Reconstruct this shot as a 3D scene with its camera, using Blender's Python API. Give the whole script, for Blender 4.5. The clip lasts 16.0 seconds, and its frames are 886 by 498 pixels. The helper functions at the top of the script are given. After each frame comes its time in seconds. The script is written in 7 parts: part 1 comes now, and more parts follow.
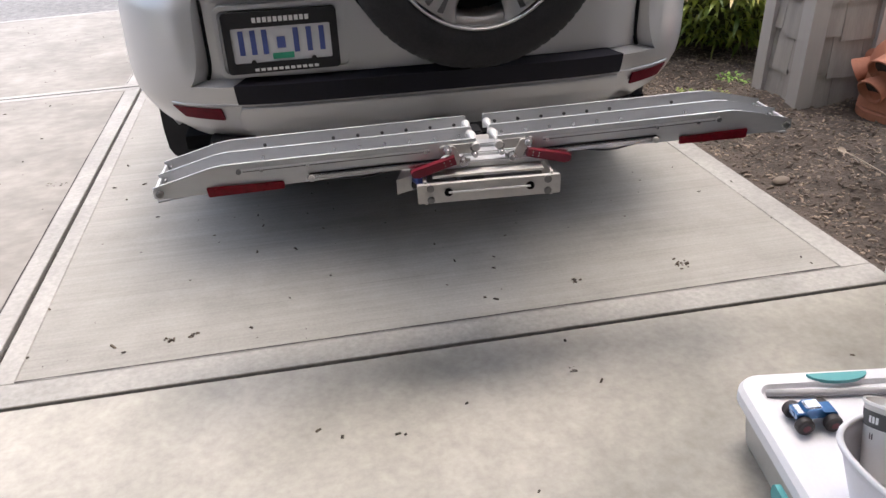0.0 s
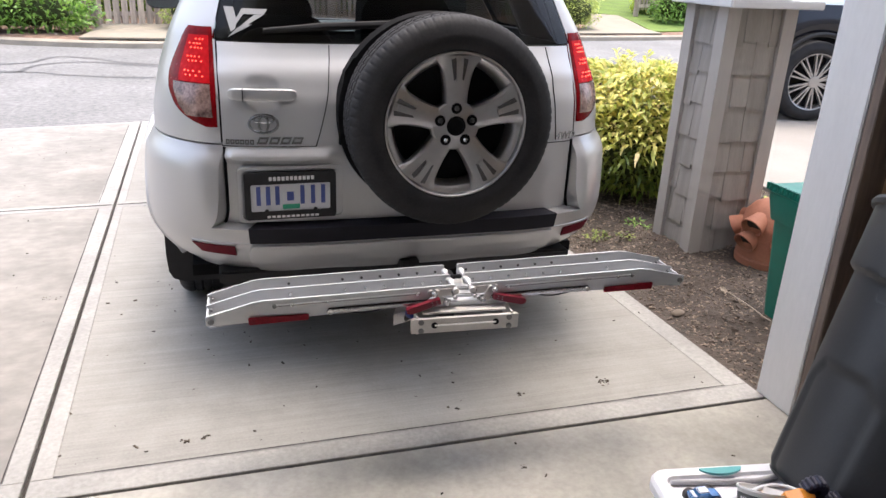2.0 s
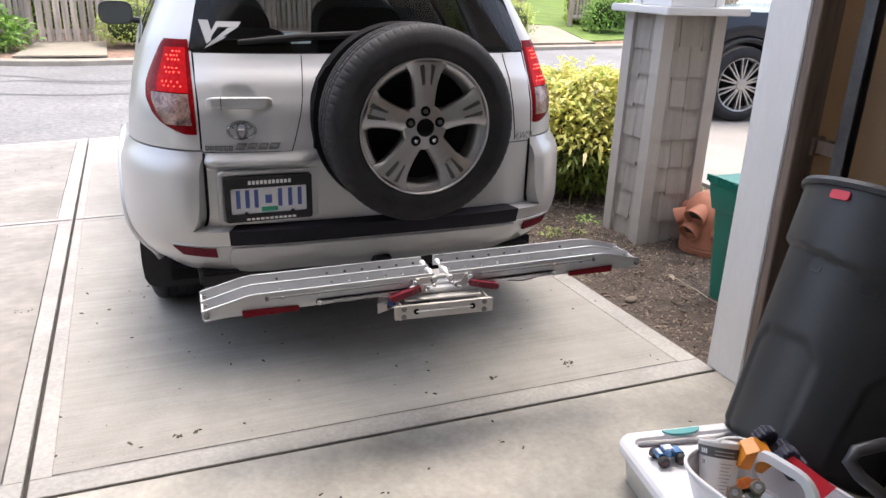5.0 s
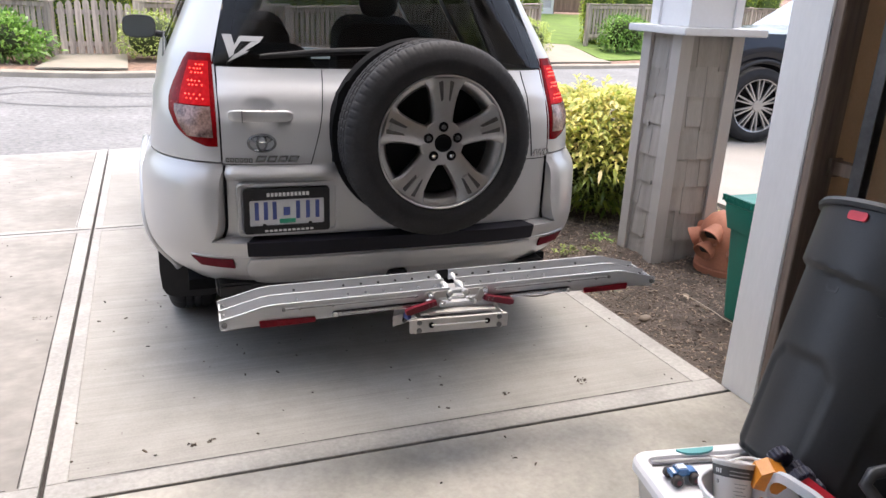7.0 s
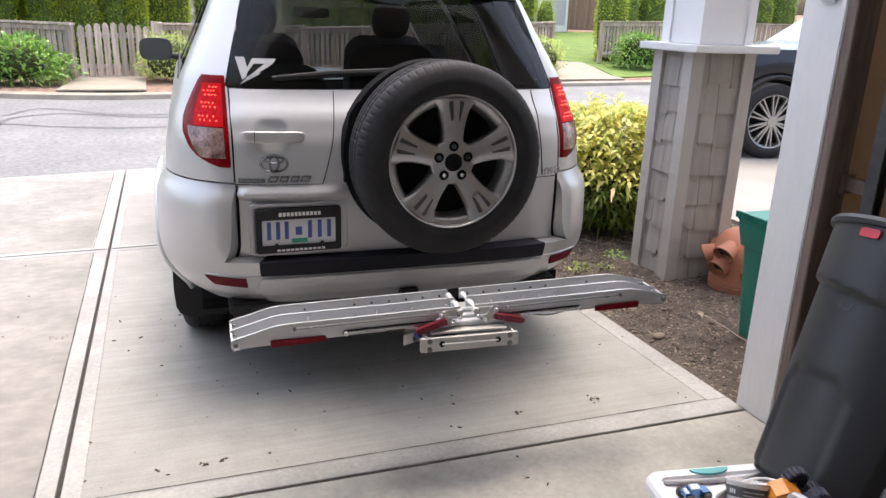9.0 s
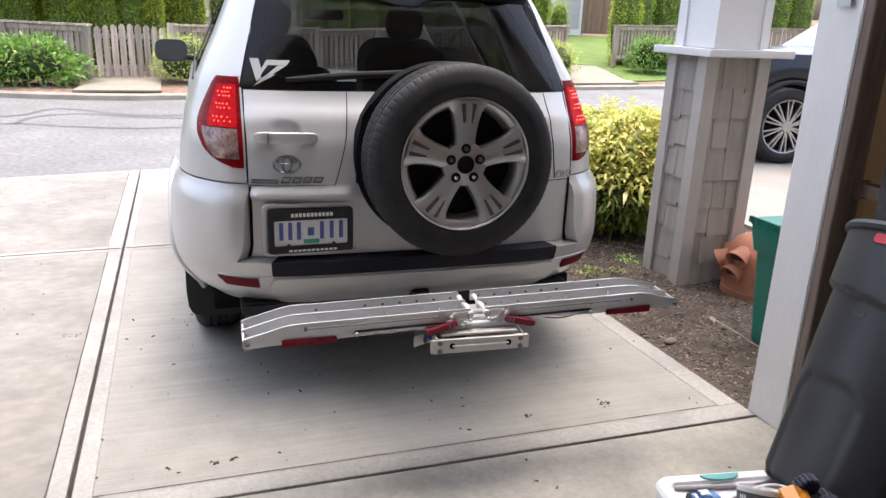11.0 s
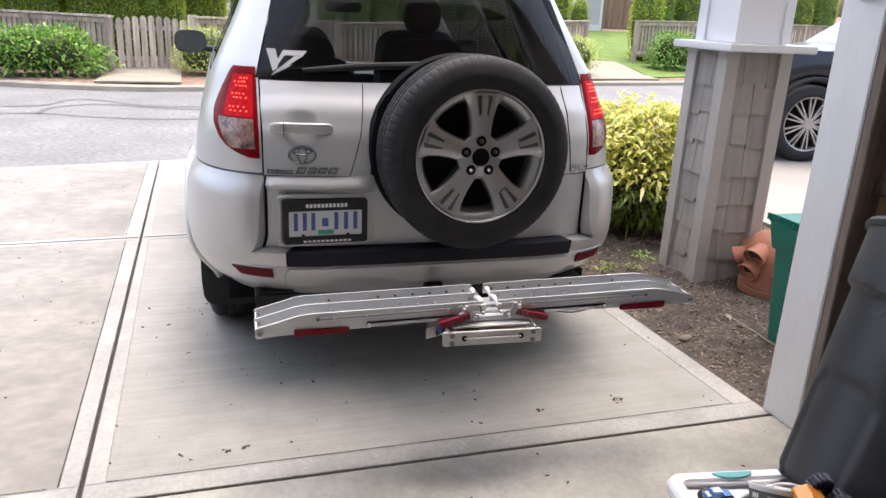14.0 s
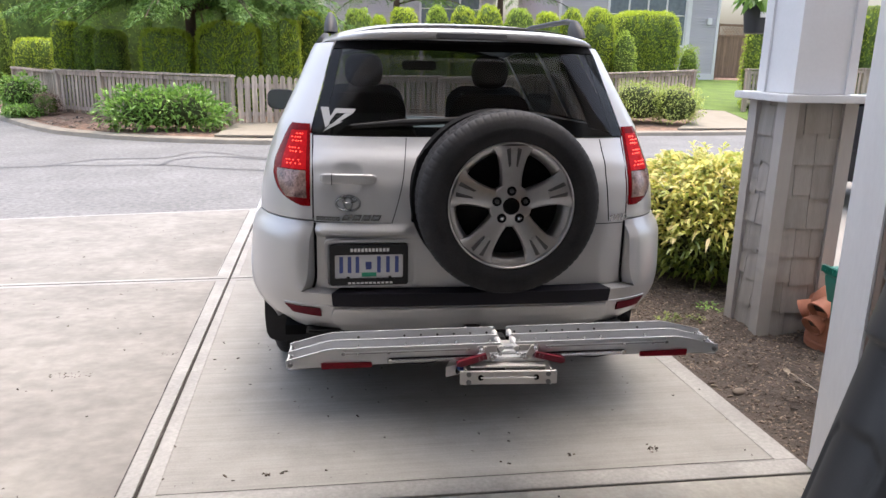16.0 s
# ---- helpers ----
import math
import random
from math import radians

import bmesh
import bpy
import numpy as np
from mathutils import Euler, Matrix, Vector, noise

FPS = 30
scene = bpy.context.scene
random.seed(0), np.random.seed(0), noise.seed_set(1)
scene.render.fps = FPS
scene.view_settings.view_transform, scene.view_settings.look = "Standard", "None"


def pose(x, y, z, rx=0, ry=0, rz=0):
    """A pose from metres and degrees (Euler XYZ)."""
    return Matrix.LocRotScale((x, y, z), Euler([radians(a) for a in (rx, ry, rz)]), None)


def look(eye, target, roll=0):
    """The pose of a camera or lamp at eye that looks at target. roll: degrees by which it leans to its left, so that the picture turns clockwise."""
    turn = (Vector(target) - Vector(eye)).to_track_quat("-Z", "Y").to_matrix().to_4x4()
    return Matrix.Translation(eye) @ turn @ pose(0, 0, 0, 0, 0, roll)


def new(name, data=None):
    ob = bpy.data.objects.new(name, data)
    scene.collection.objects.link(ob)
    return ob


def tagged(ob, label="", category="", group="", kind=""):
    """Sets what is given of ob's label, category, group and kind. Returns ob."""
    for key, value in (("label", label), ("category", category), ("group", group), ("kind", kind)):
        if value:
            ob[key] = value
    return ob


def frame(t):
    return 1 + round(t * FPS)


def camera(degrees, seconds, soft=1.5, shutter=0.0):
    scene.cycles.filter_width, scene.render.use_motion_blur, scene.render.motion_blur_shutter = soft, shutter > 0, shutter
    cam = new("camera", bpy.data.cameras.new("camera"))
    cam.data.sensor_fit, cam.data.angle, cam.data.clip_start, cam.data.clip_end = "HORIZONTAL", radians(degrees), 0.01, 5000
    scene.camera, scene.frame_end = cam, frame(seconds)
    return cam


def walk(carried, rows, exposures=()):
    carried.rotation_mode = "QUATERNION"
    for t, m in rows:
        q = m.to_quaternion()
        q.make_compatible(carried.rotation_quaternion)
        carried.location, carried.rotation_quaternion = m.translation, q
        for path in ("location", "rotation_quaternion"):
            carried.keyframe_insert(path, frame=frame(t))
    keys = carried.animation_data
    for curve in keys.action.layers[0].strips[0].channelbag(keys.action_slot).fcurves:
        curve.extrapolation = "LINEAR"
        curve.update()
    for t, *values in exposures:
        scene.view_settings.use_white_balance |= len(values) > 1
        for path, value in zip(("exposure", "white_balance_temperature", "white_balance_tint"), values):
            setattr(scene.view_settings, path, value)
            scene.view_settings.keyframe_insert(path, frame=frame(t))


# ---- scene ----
EXPOSURE = 0.50
cam = camera(61.5, 16.0)
PATH = [
    (0, (0.88, -1.563, 1.186), (1.194, 0.149, 0.202), -2.2),
    (0.5, (0.775, -1.664, 1.409), (1.197, -0.03, 0.336), 4.4),
    (0.8, (0.664, -1.696, 1.431), (1.111, -0.015, 0.443), 2.7),
    (1, (0.633, -1.717, 1.462), (1.09, -0.033, 0.485), 2.7),
    (1.5, (0.582, -1.801, 1.488), (1.094, -0.106, 0.557), 1.3),
    (2, (0.587, -1.936, 1.475), (1.159, -0.163, 0.749), 2.6),
    (2.5, (0.606, -2.046, 1.458), (1.217, -0.295, 0.709), 1.9),
    (3, (0.528, -2.046, 1.461), (1.173, -0.324, 0.676), 0.5),
    (3.5, (0.472, -2.053, 1.48), (1.171, -0.337, 0.725), 0.5),
    (4, (0.431, -2.062, 1.476), (1.156, -0.343, 0.754), 1.5),
    (6.5, (0.426, -2.082, 1.47), (1.126, -0.33, 0.807), 2.6),
    (7, (0.411, -2.084, 1.47), (1.102, -0.323, 0.819), 2.7),
    (7.5, (0.417, -2.083, 1.47), (1.094, -0.312, 0.836), 2.6),
    (8, (0.42, -2.084, 1.484), (1.09, -0.305, 0.863), 2.5),
    (8.5, (0.425, -2.09, 1.479), (1.088, -0.305, 0.867), 2.2),
    (11, (0.425, -2.098, 1.476), (1.051, -0.297, 0.874), 2.3),
    (11.5, (0.426, -2.099, 1.477), (1.046, -0.297, 0.87), 2.4),
    (12, (0.425, -2.098, 1.477), (1.043, -0.297, 0.864), 2.5),
    (12.5, (0.418, -2.096, 1.474), (1.036, -0.297, 0.856), 2.6),
    (13, (0.42, -2.093, 1.474), (1.041, -0.297, 0.851), 2.7),
    (13.5, (0.416, -2.09, 1.47), (1.033, -0.293, 0.846), 2.8),
    (14, (0.436, -2.098, 1.466), (1.019, -0.287, 0.849), 2.7),
    (14.5, (0.493, -2.14, 1.473), (1.022, -0.305, 0.878), 2.5),
    (15, (0.652, -2.239, 1.472), (1.099, -0.373, 0.907), 2.1),
    (15.5, (0.683, -2.287, 1.502), (1.048, -0.392, 0.977), 1.7),
    (16, (0.686, -2.31, 1.502), (0.984, -0.397, 1.002), 1.3),
]
walk(cam, [(t, look(eye, target, roll)) for t, eye, target, roll in PATH], [(0, EXPOSURE - 0.06, 6250, 10), (2.5, EXPOSURE + 0.12, 6250, 10), (14, EXPOSURE + 0.12, 6250, 10), (16, EXPOSURE - 0.10, 6250, 10)])
SKY, SUN = 0.36, 0.8

# ---- world, sun, exposure ----
world = bpy.data.worlds.new("world")
scene.world = world
world.use_nodes = True
_wn = world.node_tree.nodes
_sky = _wn.new("ShaderNodeTexSky")
_sky.sky_type = "NISHITA"
_sky.sun_disc = False
_sky.sun_elevation, _sky.sun_rotation = radians(75), radians(27)
_sky.air_density, _sky.dust_density, _sky.ozone_density = 1.0, 7.0, 1.0
world.node_tree.links.new(_sky.outputs[0], _wn["Background"].inputs[0])
_wn["Background"].inputs[1].default_value = SKY
sun = new("sun", bpy.data.lights.new("sun", "SUN"))
sun.data.energy, sun.data.angle, sun.data.color = SUN, radians(165), (1.0, 0.985, 0.965)
sun.matrix_world = look((1.2, 2.3, 10), (0, 0, 0))


# ---- materials ----
def mat(name, col, rough=0.6, metal=0.0, var=0.15, scale=6.0, fine=90.0, bump=0.1, coat=0.0, spec=0.5,
        col2=None, stretch=(1, 1, 1), dist=0.002, rvar=0.08, emit=None, power=0.0, amount=0.5):
    m = bpy.data.materials.new(name)
    m.use_nodes = True
    n, l = m.node_tree.nodes, m.node_tree.links
    b = n["Principled BSDF"]
    b.inputs["Metallic"].default_value = metal
    b.inputs["Coat Weight"].default_value = coat
    b.inputs["Coat Roughness"].default_value = 0.06
    b.inputs["Specular IOR Level"].default_value = spec
    tc, mp = n.new("ShaderNodeTexCoord"), n.new("ShaderNodeMapping")
    mp.inputs["Scale"].default_value = stretch
    l.new(tc.outputs["Object"], mp.inputs[0])
    big, small = n.new("ShaderNodeTexNoise"), n.new("ShaderNodeTexNoise")
    big.inputs["Scale"].default_value, big.inputs["Detail"].default_value = scale, 6
    small.inputs["Scale"].default_value, small.inputs["Detail"].default_value = fine, 4
    l.new(mp.outputs[0], big.inputs[0]), l.new(mp.outputs[0], small.inputs[0])
    add = n.new("ShaderNodeMath")
    add.operation = "MULTIPLY_ADD"
    add.inputs[1].default_value = amount
    l.new(small.outputs[0], add.inputs[0]), l.new(big.outputs[0], add.inputs[2])
    ramp = n.new("ShaderNodeMapRange")
    ramp.inputs[1].default_value, ramp.inputs[2].default_value = 0.35 + amount * 0.35, 0.65 + amount * 0.65
    l.new(add.outputs[0], ramp.inputs[0])
    mix = n.new("ShaderNodeMix")
    mix.data_type = "RGBA"
    lo = col2 if col2 else tuple(c * (1 - var) for c in col)
    hi = tuple(min(1, c * (1 + var)) for c in col) if not col2 else col
    mix.inputs[6].default_value, mix.inputs[7].default_value = (*lo, 1), (*hi, 1)
    l.new(ramp.outputs[0], mix.inputs[0])
    l.new(mix.outputs[2], b.inputs["Base Color"])
    rr = n.new("ShaderNodeMapRange")
    rr.inputs[3].default_value, rr.inputs[4].default_value = max(0.02, rough - rvar), min(1, rough + rvar)
    l.new(big.outputs[0], rr.inputs[0]), l.new(rr.outputs[0], b.inputs["Roughness"])
    if bump:
        bp = n.new("ShaderNodeBump")
        bp.inputs["Strength"].default_value, bp.inputs["Distance"].default_value = bump, dist
        l.new(add.outputs[0], bp.inputs["Height"]), l.new(bp.outputs[0], b.inputs["Normal"])
    if emit:
        b.inputs["Emission Color"].default_value, b.inputs["Emission Strength"].default_value = (*emit, 1), power
    return m


def leaf_mat(name, lo, hi, trans=0.35, rough=0.45, tone=None):
    m = bpy.data.materials.new(name)
    m.use_nodes = True
    n, l = m.node_tree.nodes, m.node_tree.links
    b = n["Principled BSDF"]
    geo, cr = n.new("ShaderNodeNewGeometry"), n.new("ShaderNodeValToRGB")
    cr.color_ramp.elements[0].color, cr.color_ramp.elements[1].color = (*lo, 1), (*hi, 1)
    if tone:
        e = cr.color_ramp.elements.new(0.86)
        e.color = (*hi, 1)
        cr.color_ramp.elements[2].color = (*tone, 1)
    l.new(geo.outputs["Random Per Island"], cr.inputs[0])
    l.new(cr.outputs[0], b.inputs["Base Color"])
    b.inputs["Roughness"].default_value = rough
    t, mx = n.new("ShaderNodeBsdfTranslucent"), n.new("ShaderNodeMixShader")
    l.new(cr.outputs[0], t.inputs[0])
    mx.inputs[0].default_value = trans
    l.new(b.outputs[0], mx.inputs[1]), l.new(t.outputs[0], mx.inputs[2])
    l.new(mx.outputs[0], n["Material Output"].inputs[0])
    return m


def glass_mat(name, tint, rough=0.02, ior=1.5):
    m = bpy.data.materials.new(name)
    m.use_nodes = True
    n, l = m.node_tree.nodes, m.node_tree.links
    n.remove(n["Principled BSDF"])
    tr, gl, fr, mx = n.new("ShaderNodeBsdfTransparent"), n.new("ShaderNodeBsdfGlossy"), n.new("ShaderNodeFresnel"), n.new("ShaderNodeMixShader")
    tr.inputs[0].default_value = (*tint, 1)
    gl.inputs["Roughness"].default_value = rough
    fr.inputs[0].default_value = ior or 1.45
    if ior:
        l.new(fr.outputs[0], mx.inputs[0])
    mx.inputs[0].default_value = 0.05
    l.new(tr.outputs[0], mx.inputs[1]), l.new(gl.outputs[0], mx.inputs[2])
    l.new(mx.outputs[0], n["Material Output"].inputs[0])
    return m


def piece_mat(name, col, var, rough=0.75, stretch=(1, 1, 1), scale=14, grain=0.35, bump=0.3):
    """For planks, shingles and the like: each piece has its own shade, by Object Info's Random."""
    m = mat(name, col, rough, var=grain, scale=scale, fine=scale * 9, bump=bump, stretch=stretch, dist=0.003)
    n, l = m.node_tree.nodes, m.node_tree.links
    b = n["Principled BSDF"]
    src = b.inputs["Base Color"].links[0].from_socket
    info, mr, hv = n.new("ShaderNodeObjectInfo"), n.new("ShaderNodeMapRange"), n.new("ShaderNodeHueSaturation")
    mr.inputs[3].default_value, mr.inputs[4].default_value = 1 - var, 1 + var
    l.new(info.outputs["Random"], mr.inputs[0]), l.new(mr.outputs[0], hv.inputs["Value"])
    l.new(src, hv.inputs["Color"]), l.new(hv.outputs[0], b.inputs["Base Color"])
    return m


M_BROOM = mat("broomed_concrete", (0.268, 0.256, 0.236), 0.82, var=0.10, scale=1.1, fine=3.2, bump=0.5, stretch=(0.55, 30, 1), dist=0.001, amount=0.9)
M_WEATHERED = mat("weathered_concrete", (0.220, 0.206, 0.186), 0.85, var=0.16, scale=1.6, fine=14, bump=0.5, stretch=(1, 1.5, 1), dist=0.001, amount=0.8)
M_TROWEL = mat("troweled_concrete", (0.295, 0.284, 0.266), 0.7, var=0.12, scale=5, fine=45, bump=0.6, dist=0.004)
M_GARAGE = mat("garage_concrete", (0.335, 0.318, 0.282), 0.62, var=0.15, scale=2.2, fine=16, bump=0.25, dist=0.002, amount=0.7)


def stained(m, scale, low, high, detail=7.0, fine=None):
    """Uneven stains over a material, at one scale or two."""
    n, l = m.node_tree.nodes, m.node_tree.links
    b = n["Principled BSDF"]
    for sc, lo, hi in ((scale, low, high),) + (((fine[0], fine[1], fine[2]),) if fine else ()):
        src = b.inputs["Base Color"].links[0].from_socket
        tc, tx, mr, mx = n.new("ShaderNodeTexCoord"), n.new("ShaderNodeTexNoise"), n.new("ShaderNodeMapRange"), n.new("ShaderNodeMix")
        tx.inputs["Scale"].default_value, tx.inputs["Detail"].default_value, tx.inputs["Roughness"].default_value = sc, detail, 0.62
        l.new(tc.outputs["Object"], tx.inputs[0])
        mr.inputs[1].default_value, mr.inputs[2].default_value = 0.34, 0.62
        mr.inputs[3].default_value, mr.inputs[4].default_value = lo, hi
        l.new(tx.outputs[0], mr.inputs[0])
        mx.data_type, mx.blend_type = "RGBA", "MULTIPLY"
        mx.inputs[0].default_value = 1.0
        l.new(src, mx.inputs[6]), l.new(mr.outputs[0], mx.inputs[7]), l.new(mx.outputs[2], b.inputs["Base Color"])
    return m


def streaked(m, along, across, low, start=0.56, end=0.74):
    """Thin darker streaks left by the broom."""
    n, l = m.node_tree.nodes, m.node_tree.links
    b = n["Principled BSDF"]
    src = b.inputs["Base Color"].links[0].from_socket
    tc, mp, tx, mr, mx = n.new("ShaderNodeTexCoord"), n.new("ShaderNodeMapping"), n.new("ShaderNodeTexNoise"), n.new("ShaderNodeMapRange"), n.new("ShaderNodeMix")
    mp.inputs["Scale"].default_value = (along, across, 1)
    tx.inputs["Scale"].default_value, tx.inputs["Detail"].default_value = 1.0, 5.0
    mr.inputs[1].default_value, mr.inputs[2].default_value = start, end
    mr.inputs[3].default_value, mr.inputs[4].default_value = 1.0, low
    l.new(tc.outputs["Object"], mp.inputs[0]), l.new(mp.outputs[0], tx.inputs[0]), l.new(tx.outputs[0], mr.inputs[0])
    mx.data_type, mx.blend_type = "RGBA", "MULTIPLY"
    mx.inputs[0].default_value = 1.0
    l.new(src, mx.inputs[6]), l.new(mr.outputs[0], mx.inputs[7]), l.new(mx.outputs[2], b.inputs["Base Color"])


streaked(M_BROOM, 2.4, 85, 0.86, 0.58, 0.76)
streaked(M_BROOM, 0.7, 7, 0.93, 0.50, 0.70)
stained(M_BROOM, 1.3, 0.88, 1.05, fine=(7, 0.93, 1.04))
stained(M_BROOM, 0.6, 0.94, 1.03, fine=(120, 0.93, 1.05))
streaked(M_WEATHERED, 2.4, 85, 0.93, 0.58, 0.76)
stained(M_WEATHERED, 1.7, 0.84, 1.07, fine=(9, 0.88, 1.06))
stained(M_TROWEL, 3.0, 0.84, 1.08, fine=(60, 0.86, 1.07))
stained(M_GARAGE, 1.1, 0.80, 1.06, fine=(45, 0.90, 1.06))
M_JOINT = mat("joint_dirt", (0.035, 0.03, 0.027), 0.95, var=0.5, scale=30, fine=150, bump=0.6)
M_ASPHALT = mat("old_asphalt", (0.150, 0.147, 0.144), 0.85, var=0.22, scale=1.2, fine=55, bump=0.6, dist=0.004, amount=0.9)
stained(M_ASPHALT, 0.5, 0.88, 1.08, fine=(16, 0.76, 1.25))
M_TAR = mat("tar_seal", (0.06, 0.06, 0.062), 0.6, var=0.3, scale=10, bump=0.2)
M_KERB = mat("kerb_concrete", (0.26, 0.228, 0.18), 0.85, var=0.18, scale=3, fine=40, bump=0.3)
M_PATH = mat("path_concrete", (0.25, 0.218, 0.168), 0.85, var=0.12, scale=3, fine=40, bump=0.2)
M_NEIGHBOUR = mat("pale_concrete", (0.235, 0.215, 0.192), 0.8, var=0.10, scale=2, fine=40, bump=0.2)
M_SOIL = mat("dry_soil", (0.060, 0.046, 0.037), 0.95, var=0.45, scale=7, fine=60, bump=0.9, dist=0.01, amount=0.9)
M_MULCH = mat("bark_mulch", (0.20, 0.125, 0.085), 0.95, var=0.45, scale=8, fine=50, bump=0.9, dist=0.02)
M_GROUND = mat("far_ground", (0.10, 0.13, 0.05), 0.95, var=0.4, scale=0.6, fine=12, bump=0.3)
M_LAWN = mat("lawn_grass", (0.105, 0.165, 0.022), 0.9, var=0.3, scale=1.5, fine=40, bump=0.8, dist=0.02)
M_WHITE = mat("white_paint", (0.60, 0.608, 0.618), 0.5, var=0.04, scale=3, fine=60, bump=0.08)
M_JAMB = mat("jamb_paint", (0.75, 0.748, 0.745), 0.55, var=0.05, scale=4, fine=80, bump=0.12, stretch=(1, 1, 0.25))
M_TRIM = mat("taupe_trim_paint", (0.375, 0.358, 0.336), 0.6, var=0.06, scale=5, fine=60, bump=0.12, stretch=(1, 1, 0.2))
M_SHINGLE = piece_mat("taupe_shingle", (0.285, 0.268, 0.247), 0.11, stretch=(1, 1, 0.12), scale=22, grain=0.14)
M_DARKWOOD = mat("weathered_dark_wood", (0.208, 0.160, 0.131), 0.8, var=0.4, scale=8, fine=60, bump=0.4, stretch=(1, 1, 0.1))
M_TAN = mat("tan_drywall", (0.60, 0.435, 0.28), 0.8, var=0.08, scale=2, fine=90, bump=0.1)
M_CLADDING = mat("taupe_cladding", (0.36, 0.325, 0.29), 0.8, var=0.1, scale=3, fine=60, bump=0.2)
M_PLASTER = mat("white_plaster", (0.82, 0.81, 0.79), 0.8, var=0.05, scale=2, fine=80, bump=0.1)
M_TRACK = mat("dull_steel", (0.16, 0.16, 0.165), 0.4, 0.7, var=0.2, scale=12, fine=80, bump=0.05)
M_INNER = mat("garage_inner_paint", (0.78, 0.785, 0.79), 0.85, var=0.08, scale=2, fine=80, bump=0.1)
M_GALV = mat("galvanised_steel", (0.55, 0.56, 0.57), 0.35, 1.0, var=0.15, scale=12, fine=80, bump=0.05)
M_FENCE = piece_mat("weathered_fence_wood", (0.44, 0.352, 0.282), 0.28, stretch=(1, 1, 0.08), scale=18, grain=0.42)
M_CEDAR = piece_mat("cedar_boards", (0.22, 0.135, 0.09), 0.22, stretch=(1, 1, 0.08), scale=18, grain=0.3)
M_SIDING = piece_mat("grey_siding", (0.50, 0.455, 0.47), 0.03, stretch=(0.1, 1, 1), scale=8, grain=0.05, bump=0.05)
M_BARK = mat("tree_bark", (0.075, 0.05, 0.035), 0.95, var=0.45, scale=6, fine=40, bump=0.9, stretch=(1, 1, 0.25), dist=0.03)


# ---- mesh helpers ----
def part(name, bm, material, parent=None, label="", smooth=False, bevel=0.0, m=None):
    """Links a bmesh (or a mesh) as one object under a thing or a part."""
    if isinstance(bm, bmesh.types.BMesh):
        if bevel:
            bmesh.ops.bevel(bm, geom=[e for e in bm.edges if len(e.link_faces) == 2 and e.calc_face_angle(0) > 0.6],
                            offset=bevel, segments=2, affect="EDGES", clamp_overlap=True)
        bmesh.ops.recalc_face_normals(bm, faces=bm.faces)
        me = bpy.data.meshes.new(name)
        bm.to_mesh(me)
        bm.free()
    else:
        me = bm
    if smooth:
        me.shade_smooth()
        if smooth is not True:
            me.set_sharp_from_angle(angle=radians(smooth))
    if material and not me.materials:
        me.materials.append(material)
    ob = new(name, me)
    if parent:
        ob.parent = parent
    if m is not None:
        ob.matrix_basis = m
    if label:
        tagged(ob, label)
    return ob


def thing(name, m, label, category, group="", kind=""):
    ob = new(name)
    ob.matrix_basis = m
    ob.empty_display_size = 0.1
    return tagged(ob, label, category, group, kind)


def single(name, bm, material, label, category, m=None, group="", kind="", smooth=False, bevel=0.0):
    return tagged(part(name, bm, material, None, "", smooth, bevel, m), label, category, group, kind)


def box(x0, x1, y0, y1, z0, z1, bm=None, m=None):
    bm = bm or bmesh.new()
    t = Matrix.Translation(((x0 + x1) / 2, (y0 + y1) / 2, (z0 + z1) / 2)) @ Matrix.Diagonal((abs(x1 - x0), abs(y1 - y0), abs(z1 - z0), 1))
    bmesh.ops.create_cube(bm, size=1, matrix=(m @ t) if m else t)
    return bm


def prism(outline, z0, z1, bm=None, m=None):
    """A closed outline in x, y, raised from z0 to z1."""
    bm = bm or bmesh.new()
    m = m or Matrix()
    lo = [bm.verts.new(m @ Vector((x, y, z0))) for x, y in outline]
    hi = [bm.verts.new(m @ Vector((x, y, z1))) for x, y in outline]
    bm.faces.new(lo[::-1]), bm.faces.new(hi)
    k = len(lo)
    for i in range(k):
        bm.faces.new((lo[i], lo[(i + 1) % k], hi[(i + 1) % k], hi[i]))
    return bm


def lathe(profile, n=32, bm=None, m=None, close=False):
    """Turns (radius, height) pairs round z."""
    bm = bm or bmesh.new()
    m = m or Matrix()
    rings = []
    for r, z in profile:
        rings.append([bm.verts.new(m @ Vector((r * math.cos(2 * math.pi * i / n), r * math.sin(2 * math.pi * i / n), z))) for i in range(n)])
    pairs = list(zip(rings, rings[1:])) + ([(rings[-1], rings[0])] if close else [])
    for a, b in pairs:
        for i in range(n):
            bm.faces.new((a[i], a[(i + 1) % n], b[(i + 1) % n], b[i]))
    if not close:
        if profile[0][0] > 1e-4:
            bm.faces.new(rings[0][::-1])
        if profile[-1][0] > 1e-4:
            bm.faces.new(rings[-1])
    bmesh.ops.remove_doubles(bm, verts=bm.verts, dist=1e-5)
    return bm


